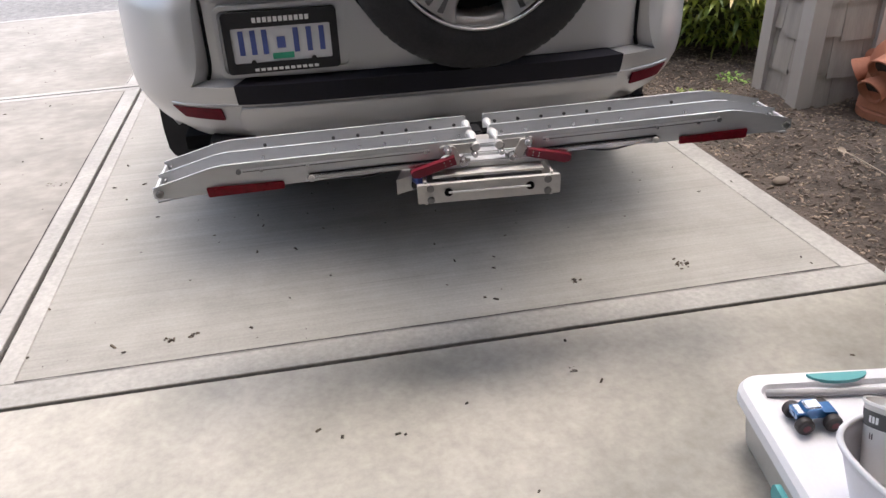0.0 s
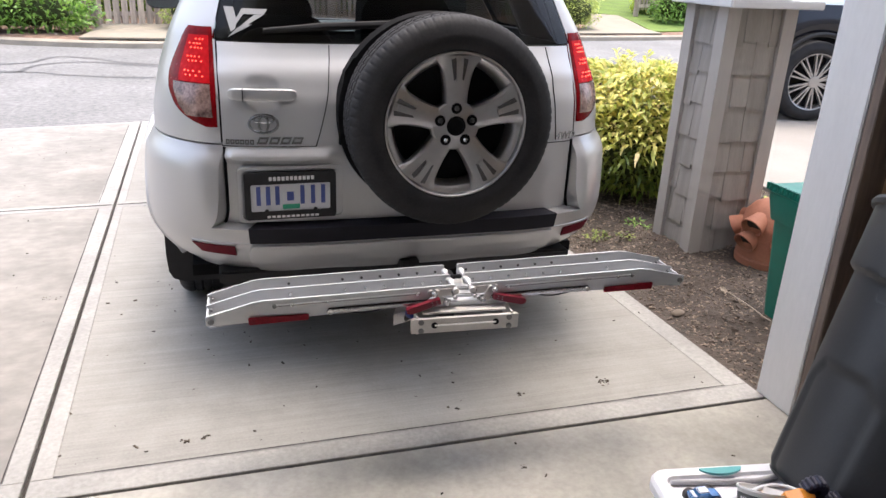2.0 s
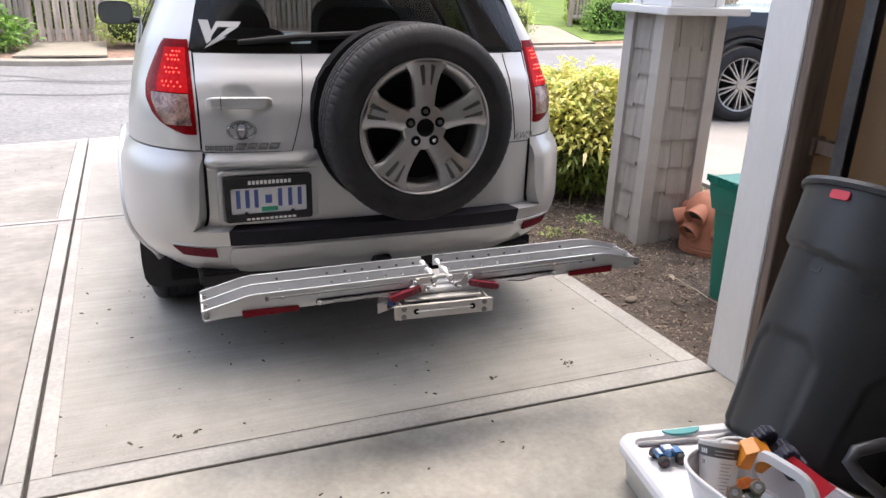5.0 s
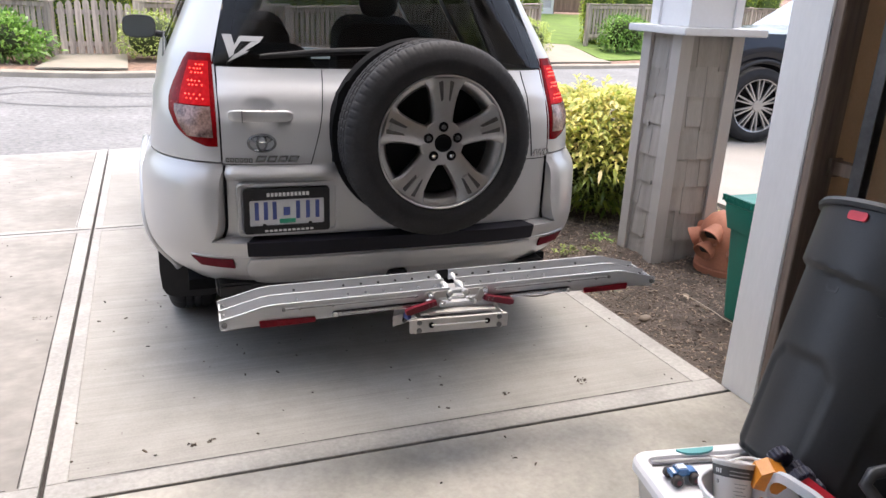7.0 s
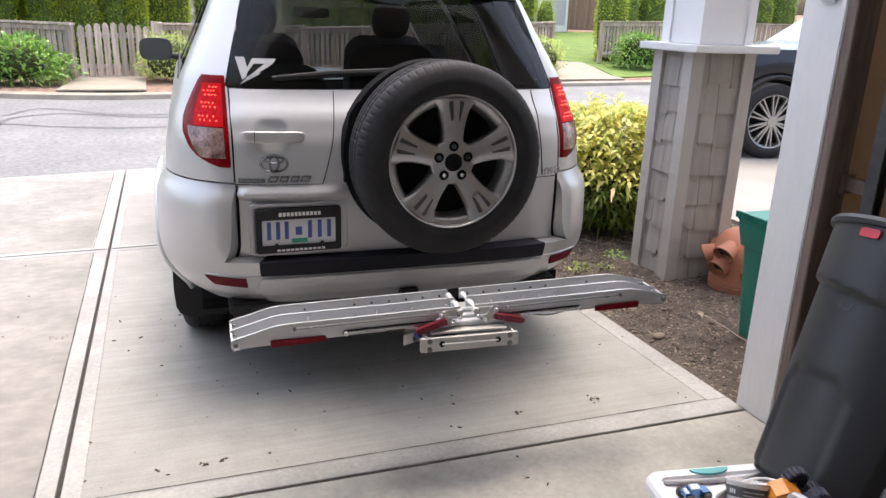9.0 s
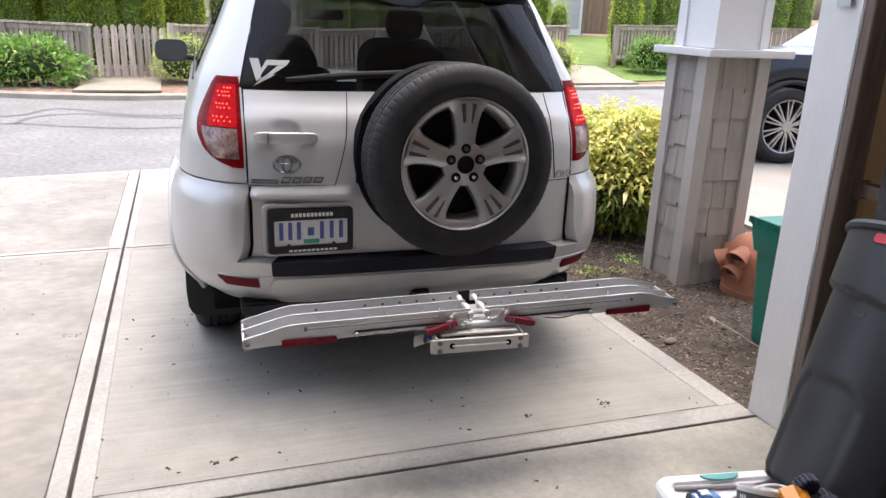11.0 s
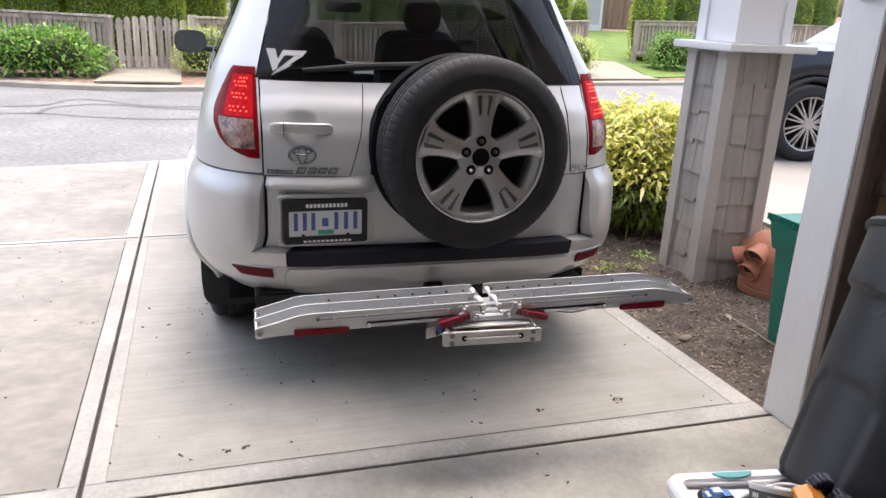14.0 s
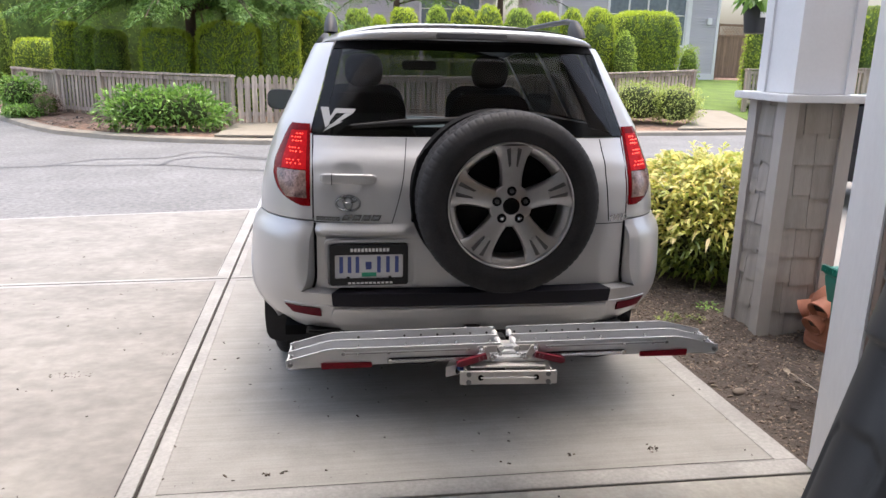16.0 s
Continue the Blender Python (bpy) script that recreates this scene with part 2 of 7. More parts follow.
def tube(points, radius, n=8, bm=None):
    bm = bm or bmesh.new()
    pts = [Vector(p) for p in points]
    radius = [float(r) for r in radius] if isinstance(radius, (list, tuple)) else radius
    rad = radius if isinstance(radius, (list, tuple)) else [radius] * len(pts)
    rings, side = [], None
    for i, p in enumerate(pts):
        d = (pts[min(i + 1, len(pts) - 1)] - pts[max(i - 1, 0)]).normalized()
        if side is None:
            side = d.orthogonal().normalized()
        side = (side - d * side.dot(d)).normalized()
        up = d.cross(side)
        rings.append([bm.verts.new(p + rad[i] * (math.cos(2 * math.pi * k / n) * side + math.sin(2 * math.pi * k / n) * up)) for k in range(n)])
    for a, b in zip(rings, rings[1:]):
        for k in range(n):
            bm.faces.new((a[k], a[(k + 1) % n], b[(k + 1) % n], b[k]))
    bm.faces.new(rings[0][::-1]), bm.faces.new(rings[-1])
    return bm


def rounded(w, h, r, seg=5, cx=0.0, cy=0.0):
    pts = []
    for sx, sy, a0 in ((1, 1, 0), (-1, 1, 90), (-1, -1, 180), (1, -1, 270)):
        for i in range(seg + 1):
            a = radians(a0 + 90 * i / seg)
            pts.append((cx + sx * (w / 2 - r) + r * math.cos(a), cy + sy * (h / 2 - r) + r * math.sin(a)))
    return pts


def grid_mesh(fn, nu, nv, bm=None, closed_u=False):
    bm = bm or bmesh.new()
    vs = [[bm.verts.new(fn(i / nu, j / nv)) for i in range(nu if closed_u else nu + 1)] for j in range(nv + 1)]
    for j in range(nv):
        for i in range(nu):
            a, b = i, (i + 1) % len(vs[0])
            bm.faces.new((vs[j][a], vs[j][b], vs[j + 1][b], vs[j + 1][a]))
    return bm


def gz(y):
    """Height of the driveway: it falls towards the road."""
    return -0.02 * min(max(y, 0), 5.6)


# ---- ground, road, driveway ----
def laid(x, y):
    """The slabs were poured slightly out of square."""
    dy = float(np.interp(y, (0, 2.885, 5.4), (-0.009 * x, 0.050 + 0.053 * x, 0.0)))
    return x - 0.010 * min(max(y, 0), 5.7), y + dy


GROUND_Z = -0.20
single("ground", box(-400, 400, -400, 600, GROUND_Z - 0.3, GROUND_Z), M_GROUND, "wide green and earthy ground reaching the horizon", "ground", kind="structure")
RD = Matrix.Translation((0, 5.72, 0)) @ pose(0, 0, 0, 0, 0, 10.5)
ROAD_Z = -0.13


def road_edge(x):
    return 5.72 + x * math.tan(radians(10.5))


bm = bmesh.new()
prism([(-90, -1.2), (90, -1.2), (90, 60), (-90, 60)], GROUND_Z - 0.1, ROAD_Z, bm, RD)
single("road", bm, M_ASPHALT, "worn pale grey asphalt residential road", "road", kind="structure")


def slab(name, x0, x1, y0, y1, border, label, far=None, field=None):
    """One concrete slab: a broomed field and a smooth border; border = widths at left, right, near, far."""
    e = 0.008
    x0, x1, y0, y1 = x0 + e, x1 - e, y0 + e, y1 - e
    ya = far(x0) if far else y1
    yb = far(x1) if far else y1
    root = thing(name, Matrix(), label, "driveway", kind="structure")

    def quad(xa, xb, y_a0, y_a1, y_b0, y_b1, top, bm, da=0.0, db=0.0):
        c = [(xa, y_a0), (xb, y_b0), (xb + db, y_b1), (xa + da, y_a1)]
        c = [laid(x, y) for x, y in c]
        lo = [bm.verts.new((x, y, GROUND_Z)) for x, y in c]
        hi = [bm.verts.new((x, y, gz(y) + top)) for x, y in c]
        bm.faces.new(lo[::-1]), bm.faces.new(hi)
        for i in range(4):
            bm.faces.new((lo[i], lo[(i + 1) % 4], hi[(i + 1) % 4], hi[i]))

    l, r, n, f = border
    (l, l2), (r, r2) = (w if isinstance(w, tuple) else (w, w) for w in (l, r))
    bm = bmesh.new()
    quad(x0 + l, x1 - r, y0 + n, ya - f, y0 + n, yb - f, -0.003, bm, l2 - l, r - r2)
    part("slab_field", bm, field or M_BROOM, root)
    bm = bmesh.new()
    for q in ((x0, x0 + l, y0 + n, ya - f, y0 + n, ya - f, 0, bm, 0, l2 - l), (x1 - r, x1, y0 + n, yb - f, y0 + n, yb - f, 0, bm, r - r2, 0),
              (x0, x1, y0, y0 + n, y0, y0 + n, 0, bm), (x0, x1, ya - f, ya, yb - f, yb, 0, bm)):
        quad(*q)
    bmesh.ops.bevel(bm, geom=[e for e in bm.edges if all(v.co.z > -0.19 for v in e.verts)], offset=0.0025, segments=1, affect="EDGES")
    part("slab_border", bm, M_TROWEL, root, "smooth troweled concrete border")
    return root


slab("driveway_slab", 0, 2.505, 0, 2.885, ((0.062, 0.045), 0.098, 0.095, 0.05), "broom-finished concrete driveway slab with smooth troweled border")
slab("driveway_slab", -3.1, 0, 0, 2.885, (0.06, (0.058, 0.078), 0.095, 0.05), "brown-weathered broomed concrete driveway slab with troweled border", field=M_WEATHERED)
slab("driveway_slab", 0, 2.505, 2.885, 5.7, (0.05, 0.08, 0.05, 0.06), "sunlit concrete driveway slab next to the road", far=road_edge)
slab("driveway_slab", -3.1, 0, 2.885, 5.7, (0.06, (0.10, 0.085), 0.05, 0.06), "brown-weathered concrete driveway slab next to the road", far=road_edge, field=M_WEATHERED)
slab("driveway_slab", -6.2, -3.1, 2.885, 5.0, (0.06, 0.06, 0.05, 0.06), "brown-weathered concrete driveway slab next to the road", far=road_edge, field=M_WEATHERED)
slab("driveway_slab", -6.2, -3.1, 0, 2.885, (0.06, 0.06, 0.09, 0.05), "brown-weathered broomed concrete driveway slab with troweled border", field=M_WEATHERED)
bm = box(-6.2, 2.5, -0.0, 0.014, GROUND_Z, -0.016)
box(-2.48, 2.5, -0.014, 0.0, GROUND_Z, -0.016, bm)
for x in (0, -3.1):
    for k in range(20):
        box(x - 0.014, x + 0.014, 0.014 + 0.278 * k, 0.014 + 0.278 * (k + 1), GROUND_Z, gz(0.28 * (k + 1)) - 0.016, bm)
for v in bm.verts:
    v.co.x, v.co.y = laid(v.co.x, v.co.y)
single("joint_filler", bm, M_JOINT, "dark dirt packed in the driveway joints", "joint", kind="structure")
bm = grid_mesh(lambda u, v: Vector((-6.5 + 9.4 * u, -7 + 6.992 * v, 0.0)), 4, 4)
ext = bmesh.ops.extrude_face_region(bm, geom=bm.faces[:])
bmesh.ops.translate(bm, vec=(0, 0, -0.2), verts=[v for v in ext["geom"] if isinstance(v, bmesh.types.BMVert)])
for v in bm.verts:
    if v.co.y > -0.1:
        v.co.y -= 0.009 * v.co.x
single("floor", bm, M_GARAGE, "stained smooth concrete garage floor", "floor", kind="structure")

# tooled lines along the troweled borders
for k, (xa, ya, xb, yb, wide) in enumerate(((0.07, 0.107, 2.40, 0.107, 0.0022), (-0.067, 0.11, -0.087, 2.80, 0.0022), (-3.0, 0.107, -0.10, 0.107, 0.0022), (-0.098, 2.95, -0.098, 5.55, 0.0022), (-3.05, 2.885, -0.02, 2.885, 0.009), (0.02, 2.885, 2.48, 2.885, 0.009))):
    bm = bmesh.new()
    n = 60
    rows = []
    for i in range(n + 1):
        p = Vector((xa + (xb - xa) * i / n, ya + (yb - ya) * i / n, 0))
        w = wide + 0.0016 * noise.noise((p.x * 9, p.y * 9, k))
        d = Vector((0, 1, 0)) if abs(xb - xa) > abs(yb - ya) else Vector((1, 0, 0))
        j = 0.002 * noise.noise((p.x * 3, p.y * 3, k + 5))
        q = Vector((*laid(p.x, p.y), 0))
        rows.append([bm.verts.new(q + d * (j + s * w) + Vector((0, 0, gz(q.y) + 0.0008))) for s in (-1, 1)])
    for a, b in zip(rows, rows[1:]):
        bm.faces.new((a[0], b[0], b[1], a[1]))
    single("tooled_line", bm, M_JOINT, "thin dark tooled line along the concrete border", "tooled line", group="tooled lines", kind="structure")

# tar lines that wander over the asphalt
TAR = [
    [(-12.0, 8.3), (-7.0, 8.55), (-3.85, 8.81), (-3.09, 9.02), (-2.4, 8.98), (-1.67, 9.08), (-1.11, 8.78), (-0.3, 8.59), (1.5, 8.75), (4.0, 9.6), (9.0, 10.6)],
    [(-3.3, 8.98), (-2.82, 9.6), (-2.3, 9.75), (-1.8, 9.95), (-1.52, 10.6), (-1.2, 10.5), (-0.32, 9.86), (0.8, 9.9), (3.2, 10.3)],
    [(-1.75, 9.04), (-1.72, 9.4), (-1.53, 9.8), (-0.97, 10.05), (-0.3, 9.64), (0.6, 9.55), (1.8, 9.8)],
    [(1.0, 7.6), (3.0, 8.1), (6.0, 8.4), (10.0, 9.3)],
]
for seed, line in enumerate(TAR):
    bm = bmesh.new()
    rows = []
    k = len(line)
    for i in range((k - 1) * 14 + 1):
        t = i / 14
        j = min(int(t), k - 2)
        u = t - j
        p0, p1, p2, p3 = [Vector((*line[min(max(q, 0), k - 1)], 0)) for q in (j - 1, j, j + 1, j + 2)]
        p = 0.5 * (2 * p1 + (p2 - p0) * u + (2 * p0 - 5 * p1 + 4 * p2 - p3) * u * u + (3 * p1 - p0 - 3 * p2 + p3) * u ** 3)
        d = ((p2 - p0) * (1 - u) + (p3 - p1) * u).normalized()
        n = Vector((-d.y, d.x, 0))
        p += n * 0.06 * noise.noise((p.x * 1.7, p.y * 1.7, seed)) + Vector((0, 0, ROAD_Z + 0.004))
        w = 0.034 + 0.018 * noise.noise((p.x * 3, seed, 4))
        rows.append([bm.verts.new(p - n * w), bm.verts.new(p + n * w)])
    for a, b in zip(rows, rows[1:]):
        bm.faces.new((a[0], b[0], b[1], a[1]))
    single("tar_line", bm, M_TAR, "dark tar seal line wandering over the asphalt", "tar line", group="tar lines on the road", kind="structure")


def soil_z(x, y):
    s = min(max((x - 2.5) / 0.5, 0), 1)
    return gz(y) - 0.012 + 0.085 * s * s * (3 - 2 * s) + 0.02 * y * s + 0.02 * noise.noise((x * 4, y * 4, 0)) * min(1, 6 * max(0, x - 2.5)) + 0.012 * noise.noise((x * 15, y * 15, 3)) * min(1, 8 * max(0, x - 2.5))


bm = grid_mesh(lambda u, v: Vector((2.497 + 1.75 * u, 0.0 + 5.6 * v, soil_z(2.497 + 1.75 * u, 5.6 * v))), 90, 240)
single("garden_bed", bm, M_SOIL, "bare dry soil bed with wood chips beside the driveway", "soil", kind="structure", smooth=True)
bm = bmesh.new()
prism([(4.22, -0.2), (14, -0.2), (14, 6.3), (4.22, 6.3)], -0.19, 0.10, bm)
single("neighbour_driveway", bm, M_NEIGHBOUR, "pale concrete driveway of the neighbouring house", "driveway", kind="structure", bevel=0.01)

# ---- garage shell ----
bm = box(2.492, 2.62, -0.15, 0.03, 0, 2.75)
single("door_jamb", bm, M_JAMB, "white painted board jamb of the open garage door", "door jamb", kind="structure", bevel=0.004)
bm = box(2.62, 9, -0.146, -0.062, 0, 3.2)
# Unseen outer layer, added to set the colour of light bounced onto the column.
single("bounce_cladding", box(2.622, 9, -0.060, 0.022, 0, 3.2), M_CLADDING, "unseen taupe cladding outside the garage front wall, tints bounced light", "wall", kind="structure")
single("wall_front", bm, M_TAN, "tan drywall inside the garage front wall", "wall", kind="structure")
bm = box(-2.5, 3.0, -0.146, 0.022, 2.75, 3.2)
box(-10, -2.5, -0.146, 0.022, 0, 3.2, bm)
single("wall_header", bm, M_PLASTER, "plain wall over the garage opening", "wall", kind="structure")
bm = box(2.80, 2.95, -4.4, -0.148, 0, 3.2)
single("wall_side", bm, M_TAN, "tan drywall garage side wall", "wall", kind="structure")
bm = box(-2.95, -2.8, -4.4, -0.148, 0, 3.2)
single("wall_far_side", bm, M_INNER, "plain garage side wall", "wall", kind="structure")
bm = box(-2.8, 2.80, -4.5, -4.35, 0, 3.2)
single("wall_back", bm, M_INNER, "plain garage back wall", "wall", kind="structure")
bm = box(-10, 9, -4.5, 0.022, 3.2, 3.3)
single("ceiling", bm, M_INNER, "plain garage ceiling", "ceiling", kind="structure")
bm = box(2.497, 2.535, -0.19, -0.152, 0, 2.75)
box(2.535, 2.62, -0.172, -0.152, 0, 2.75, bm)
single("door_stop", bm, M_DARKWOOD, "dark weathered wooden door stop behind the jamb", "door stop", kind="structure", bevel=0.003)

# vertical steel track of the garage door
track = thing("garage_door_track", Matrix.Translation((2.62, -0.27, 0)), "galvanised steel track of the garage door", "door track")
bm = box(-0.03, 0.03, -0.002, 0.002, 0.05, 2.25)
box(-0.03, -0.026, -0.045, 0.0, 0.05, 2.25, bm)
box(0.026, 0.03, -0.03, 0.0, 0.05, 2.25, bm)
part("rail_channel", bm, M_TRACK, track, bevel=0.0008)
for z in (0.35, 0.93, 1.75):
    bm = box(-0.015, 0.03, 0.004, 0.095, z, z + 0.045)
    box(-0.03, 0.02, 0.085, 0.098, z - 0.01, z + 0.055, bm)
    part("mounting_bracket", bm, M_DARKWOOD, track, "dark steel wall bracket")

# ---- porch column ----
CX0, CX1, CY0, CY1 = 2.962, 3.365, 1.195, 1.535
col = thing("porch_column", Matrix(), "porch column with taupe shingles below and white boards above", "column", kind="structure")
part("column_core", box(CX0 + 0.03, CX1 - 0.03, CY0 + 0.03, CY1 - 0.03, -0.15, 1.315), M_DARKWOOD, col)
TW = 0.075
for x, y in ((CX0, CY0), (CX1, CY0), (CX0, CY1), (CX1, CY1)):
    sx, sy = (1 if x == CX0 else -1), (1 if y == CY0 else -1)
    bm = prism([(0, 0), (sx * TW, 0), (sx * TW, sy * 0.03), (sx * 0.03, sy * 0.03), (sx * 0.03, sy * TW), (0, sy * TW)], 0.02, 1.318, None, Matrix.Translation((x, y, 0)))
    part("corner_trim", bm, M_TRIM, col, bevel=0.003)
CAPX0, CAPX1, CAPY0, CAPY1 = 2.905, 3.435, 1.105, 1.605
part("cap", box(CAPX0, CAPX1, CAPY0, CAPY1, 1.32, 1.358), M_WHITE, col, "white painted cap board", bevel=0.005)
UX0, UX1, UY0, UY1 = 2.982, 3.318, 1.185, 1.515
part("upper_shaft", box(UX0 + 0.012, UX1 - 0.012, UY0 + 0.012, UY1 - 0.012, 1.36, 3.6), M_WHITE, col)
for x, y in ((UX0, UY0), (UX1, UY0), (UX0, UY1), (UX1, UY1)):
    sx, sy = (1 if x == UX0 else -1), (1 if y == UY0 else -1)
    bm = prism([(0, 0), (sx * 0.05, 0), (sx * 0.05, sy * 0.02), (sx * 0.02, sy * 0.02), (sx * 0.02, sy * 0.07), (0, sy * 0.07)], 1.362, 3.6, None, Matrix.Translation((x, y, 0)))
    part("shaft_trim", bm, M_WHITE, col, bevel=0.002)
single("porch_beam", box(2.9, 4.4, 1.1, 1.6, 3.602, 3.75), M_WHITE, "white porch beam carried by the column", "beam", kind="structure", bevel=0.01)

# ---- the parked car ----
M_SILVER = mat("silver_car_paint", (0.46, 0.462, 0.467), 0.34, 0.38, var=0.03, scale=2, fine=400, bump=0.0, coat=0.35)
# Black of seams and trim, also of shade put in behind spokes and openings.
M_SEAM = mat("seam_and_shade_black", (0.008, 0.008, 0.009), 0.85, var=0.2, bump=0, spec=0.1)
M_BLACKPL = mat("black_plastic", (0.018, 0.018, 0.020), 0.55, var=0.2, scale=20, fine=300, bump=0.15, spec=0.3)
M_PAD = mat("bumper_pad_plastic", (0.010, 0.010, 0.016), 0.55, var=0.2, scale=10, fine=200, bump=0.2, spec=0.2)
M_RUBBER = mat("tyre_rubber", (0.025, 0.025, 0.027), 0.68, var=0.3, scale=9, fine=120, bump=0.2, spec=0.2)
M_RIM = mat("alloy_rim", (0.41, 0.405, 0.402), 0.33, 0.8, var=0.08, scale=6, fine=60, bump=0.04)
M_RIMDARK = mat("rim_inside", (0.10, 0.10, 0.10), 0.5, 0.6, var=0.3, scale=8, bump=0.1)
M_CHROME = mat("chrome", (0.72, 0.73, 0.74), 0.12, 1.0, var=0.03, bump=0)
M_BADGE = mat("badge_chrome", (0.40, 0.403, 0.407), 0.12, 1.0, var=0.05, bump=0)
M_REDLENS = mat("red_lens", (0.12, 0.002, 0.004), 0.25, var=0.25, scale=60, bump=0.15, coat=0.04, spec=0.06, emit=(1.0, 0.006, 0.010), power=0.012)
M_LITLENS = mat("lit_red_lens", (0.14, 0.003, 0.005), 0.25, var=0.6, scale=60, bump=0.2, spec=0.05, emit=(1.0, 0.012, 0.016), power=0.24)
M_CLEARLENS = mat("clear_lamp_lens", (0.34, 0.22, 0.19), 0.16, 0.3, col2=(0.05, 0.022, 0.02), scale=22, fine=120, amount=0.6, bump=0.5, coat=0.3)
M_LED = mat("lit_led", (0.8, 0.02, 0.02), 0.3, var=0.0, bump=0, emit=(1.0, 0.06, 0.035), power=3.2)
M_REDREFL = mat("red_reflector", (0.10, 0.002, 0.010), 0.45, spec=0.15, var=0.15, scale=60, bump=0.2, coat=0.0)
M_TINT = glass_mat("tinted_glass", (0.20, 0.213, 0.222), ior=1.34)
M_GLASS = glass_mat("clear_glass", (0.72, 0.76, 0.74), ior=None)
M_SIDETINT = glass_mat("tinted_side_glass", (0.22, 0.235, 0.24), ior=None)
M_SEAT = mat("dark_seat_fabric", (0.035, 0.035, 0.038), 0.9, var=0.3, scale=30, bump=0.3)
M_PLATE = mat("plate_white", (0.62, 0.63, 0.66), 0.4, var=0.04, bump=0.05)
M_PLATEBLUE = mat("plate_blue", (0.06, 0.09, 0.30), 0.4, var=0.05, bump=0)
M_GREENTAG = mat("green_sticker", (0.03, 0.30, 0.18), 0.5, var=0.1, bump=0)
M_BARWHITE = mat("white_print", (0.75, 0.75, 0.75), 0.5, var=0.03, bump=0)
M_DECAL = mat("white_vinyl", (0.33, 0.335, 0.34), 0.6, var=0.04, bump=0.05)
M_DASH = mat("pale_dash_cover", (0.35, 0.40, 0.42), 0.8, var=0.1, bump=0.1)
M_LAMPDARK = mat("dark_lamp_cover", (0.10, 0.10, 0.105), 0.4, var=0.1, bump=0)
M_MIRROR = mat("mirror_silver", (0.26, 0.28, 0.285), 0.05, 1.0, var=0.03, bump=0.0)

CAR = pose(1.275, 0.565, gz(0.565), -1.146, 0, -1.0)
car = thing("parked_car", CAR, "silver compact SUV with tailgate spare wheel on the concrete driveway", "car")


def curve(z, table):
    return float(np.interp(z, [a for a, _ in table], [b for _, b in table]))


def smooth_curve(table):
    zs = np.linspace(table[0][0], table[-1][0], 160)
    v = np.interp(zs, [a for a, _ in table], [b for _, b in table])
    k = np.hanning(13)
    k /= k.sum()
    p = np.concatenate([np.linspace(2 * v[0] - v[6], v[0], 7)[:-1], v, np.linspace(v[-1], 2 * v[-1] - v[-7], 7)[1:]])
    s = np.convolve(p, k, "valid")
    return lambda z: float(np.interp(z, zs, s))


REAR = smooth_curve([(0.2, 0.10), (0.36, 0.07), (0.56, 0.045), (0.70, 0.040), (0.88, 0.035), (1.00, 0.045), (1.09, 0.085), (1.19, 0.150), (1.56, 0.335), (1.63, 0.40), (1.70, 0.55)])
HALF = smooth_curve([(0.2, 0.84), (0.36, 0.87), (0.5, 0.905), (0.75, 0.913), (0.95, 0.90), (1.08, 0.872), (1.19, 0.832), (1.40, 0.733), (1.55, 0.668), (1.62, 0.62), (1.665, 0.54), (1.70, 0.40)])
DEEP = 0.50


def deep(z):
    """Depth of the rounded rear corner, less at the height of the glass."""
    return DEEP - 0.13 * min(1.0, max(0.0, (z - 1.10) / 0.12))


def ride(z):
    """Height over the car's own ground; the tables above are in world heights by the tailgate."""
    return z + 0.012


def shell(r, z, off=0.0, side=0.0):
    """A point of the car's skin: r is the share of the half width (its sign is the side), z the height; side: metres along the flank past the rear corner."""
    w, s = HALF(z) + off, (1 if r >= 0 else -1)
    a = min(abs(r), 1.0)
    th = math.asin(min(1.0, a ** 2.5))
    v = REAR(z) - off + (deep(z) + off) * (1 - math.cos(th)) + (DEEP - deep(z)) * (1 if side else 0) + side
    return Vector((s * w * a, v, ride(z)))


def skin(fn, nu, nv, lip=0.012, bm=None):
    """A panel of the skin from fn(s, t) -> Vector with a folded rim."""
    bm = bm or bmesh.new()
    vs = [[bm.verts.new(fn(i / nu, j / nv)) for i in range(nu + 1)] for j in range(nv + 1)]
    for j in range(nv):
        for i in range(nu):
            bm.faces.new((vs[j][i], vs[j][i + 1], vs[j + 1][i + 1], vs[j + 1][i]))
    if lip:
        loop = vs[0][:-1] + [row[-1] for row in vs[:-1]] + vs[-1][:0:-1] + [row[0] for row in vs[:0:-1]]
        mid = Vector((0, 2.0, 0.9))
        inner = [bm.verts.new(v.co + (mid - v.co).normalized() * lip) for v in loop]
        k = len(loop)
        for i in range(k):
            bm.faces.new((loop[i], loop[(i + 1) % k], inner[(i + 1) % k], inner[i]))
    return bm


SEAM_X = 0.656


def seam_r(z):
    """The tailgate's side edge stands upright."""
    return SEAM_X / HALF(z)


def glass_r(z):
    return 0.80 + 0.055 * min(1.0, max(0.0, (z - 1.19) / 0.36))


FRONT = 4.25
ARCHES = (0.93, 3.58)


def flank_bottom(v):
    z = 0.33
    for c in ARCHES:
        d = abs(v - c)
        if d < 0.40:
            z = max(z, 0.345 + math.sqrt(0.40 ** 2 - d ** 2))
    return z


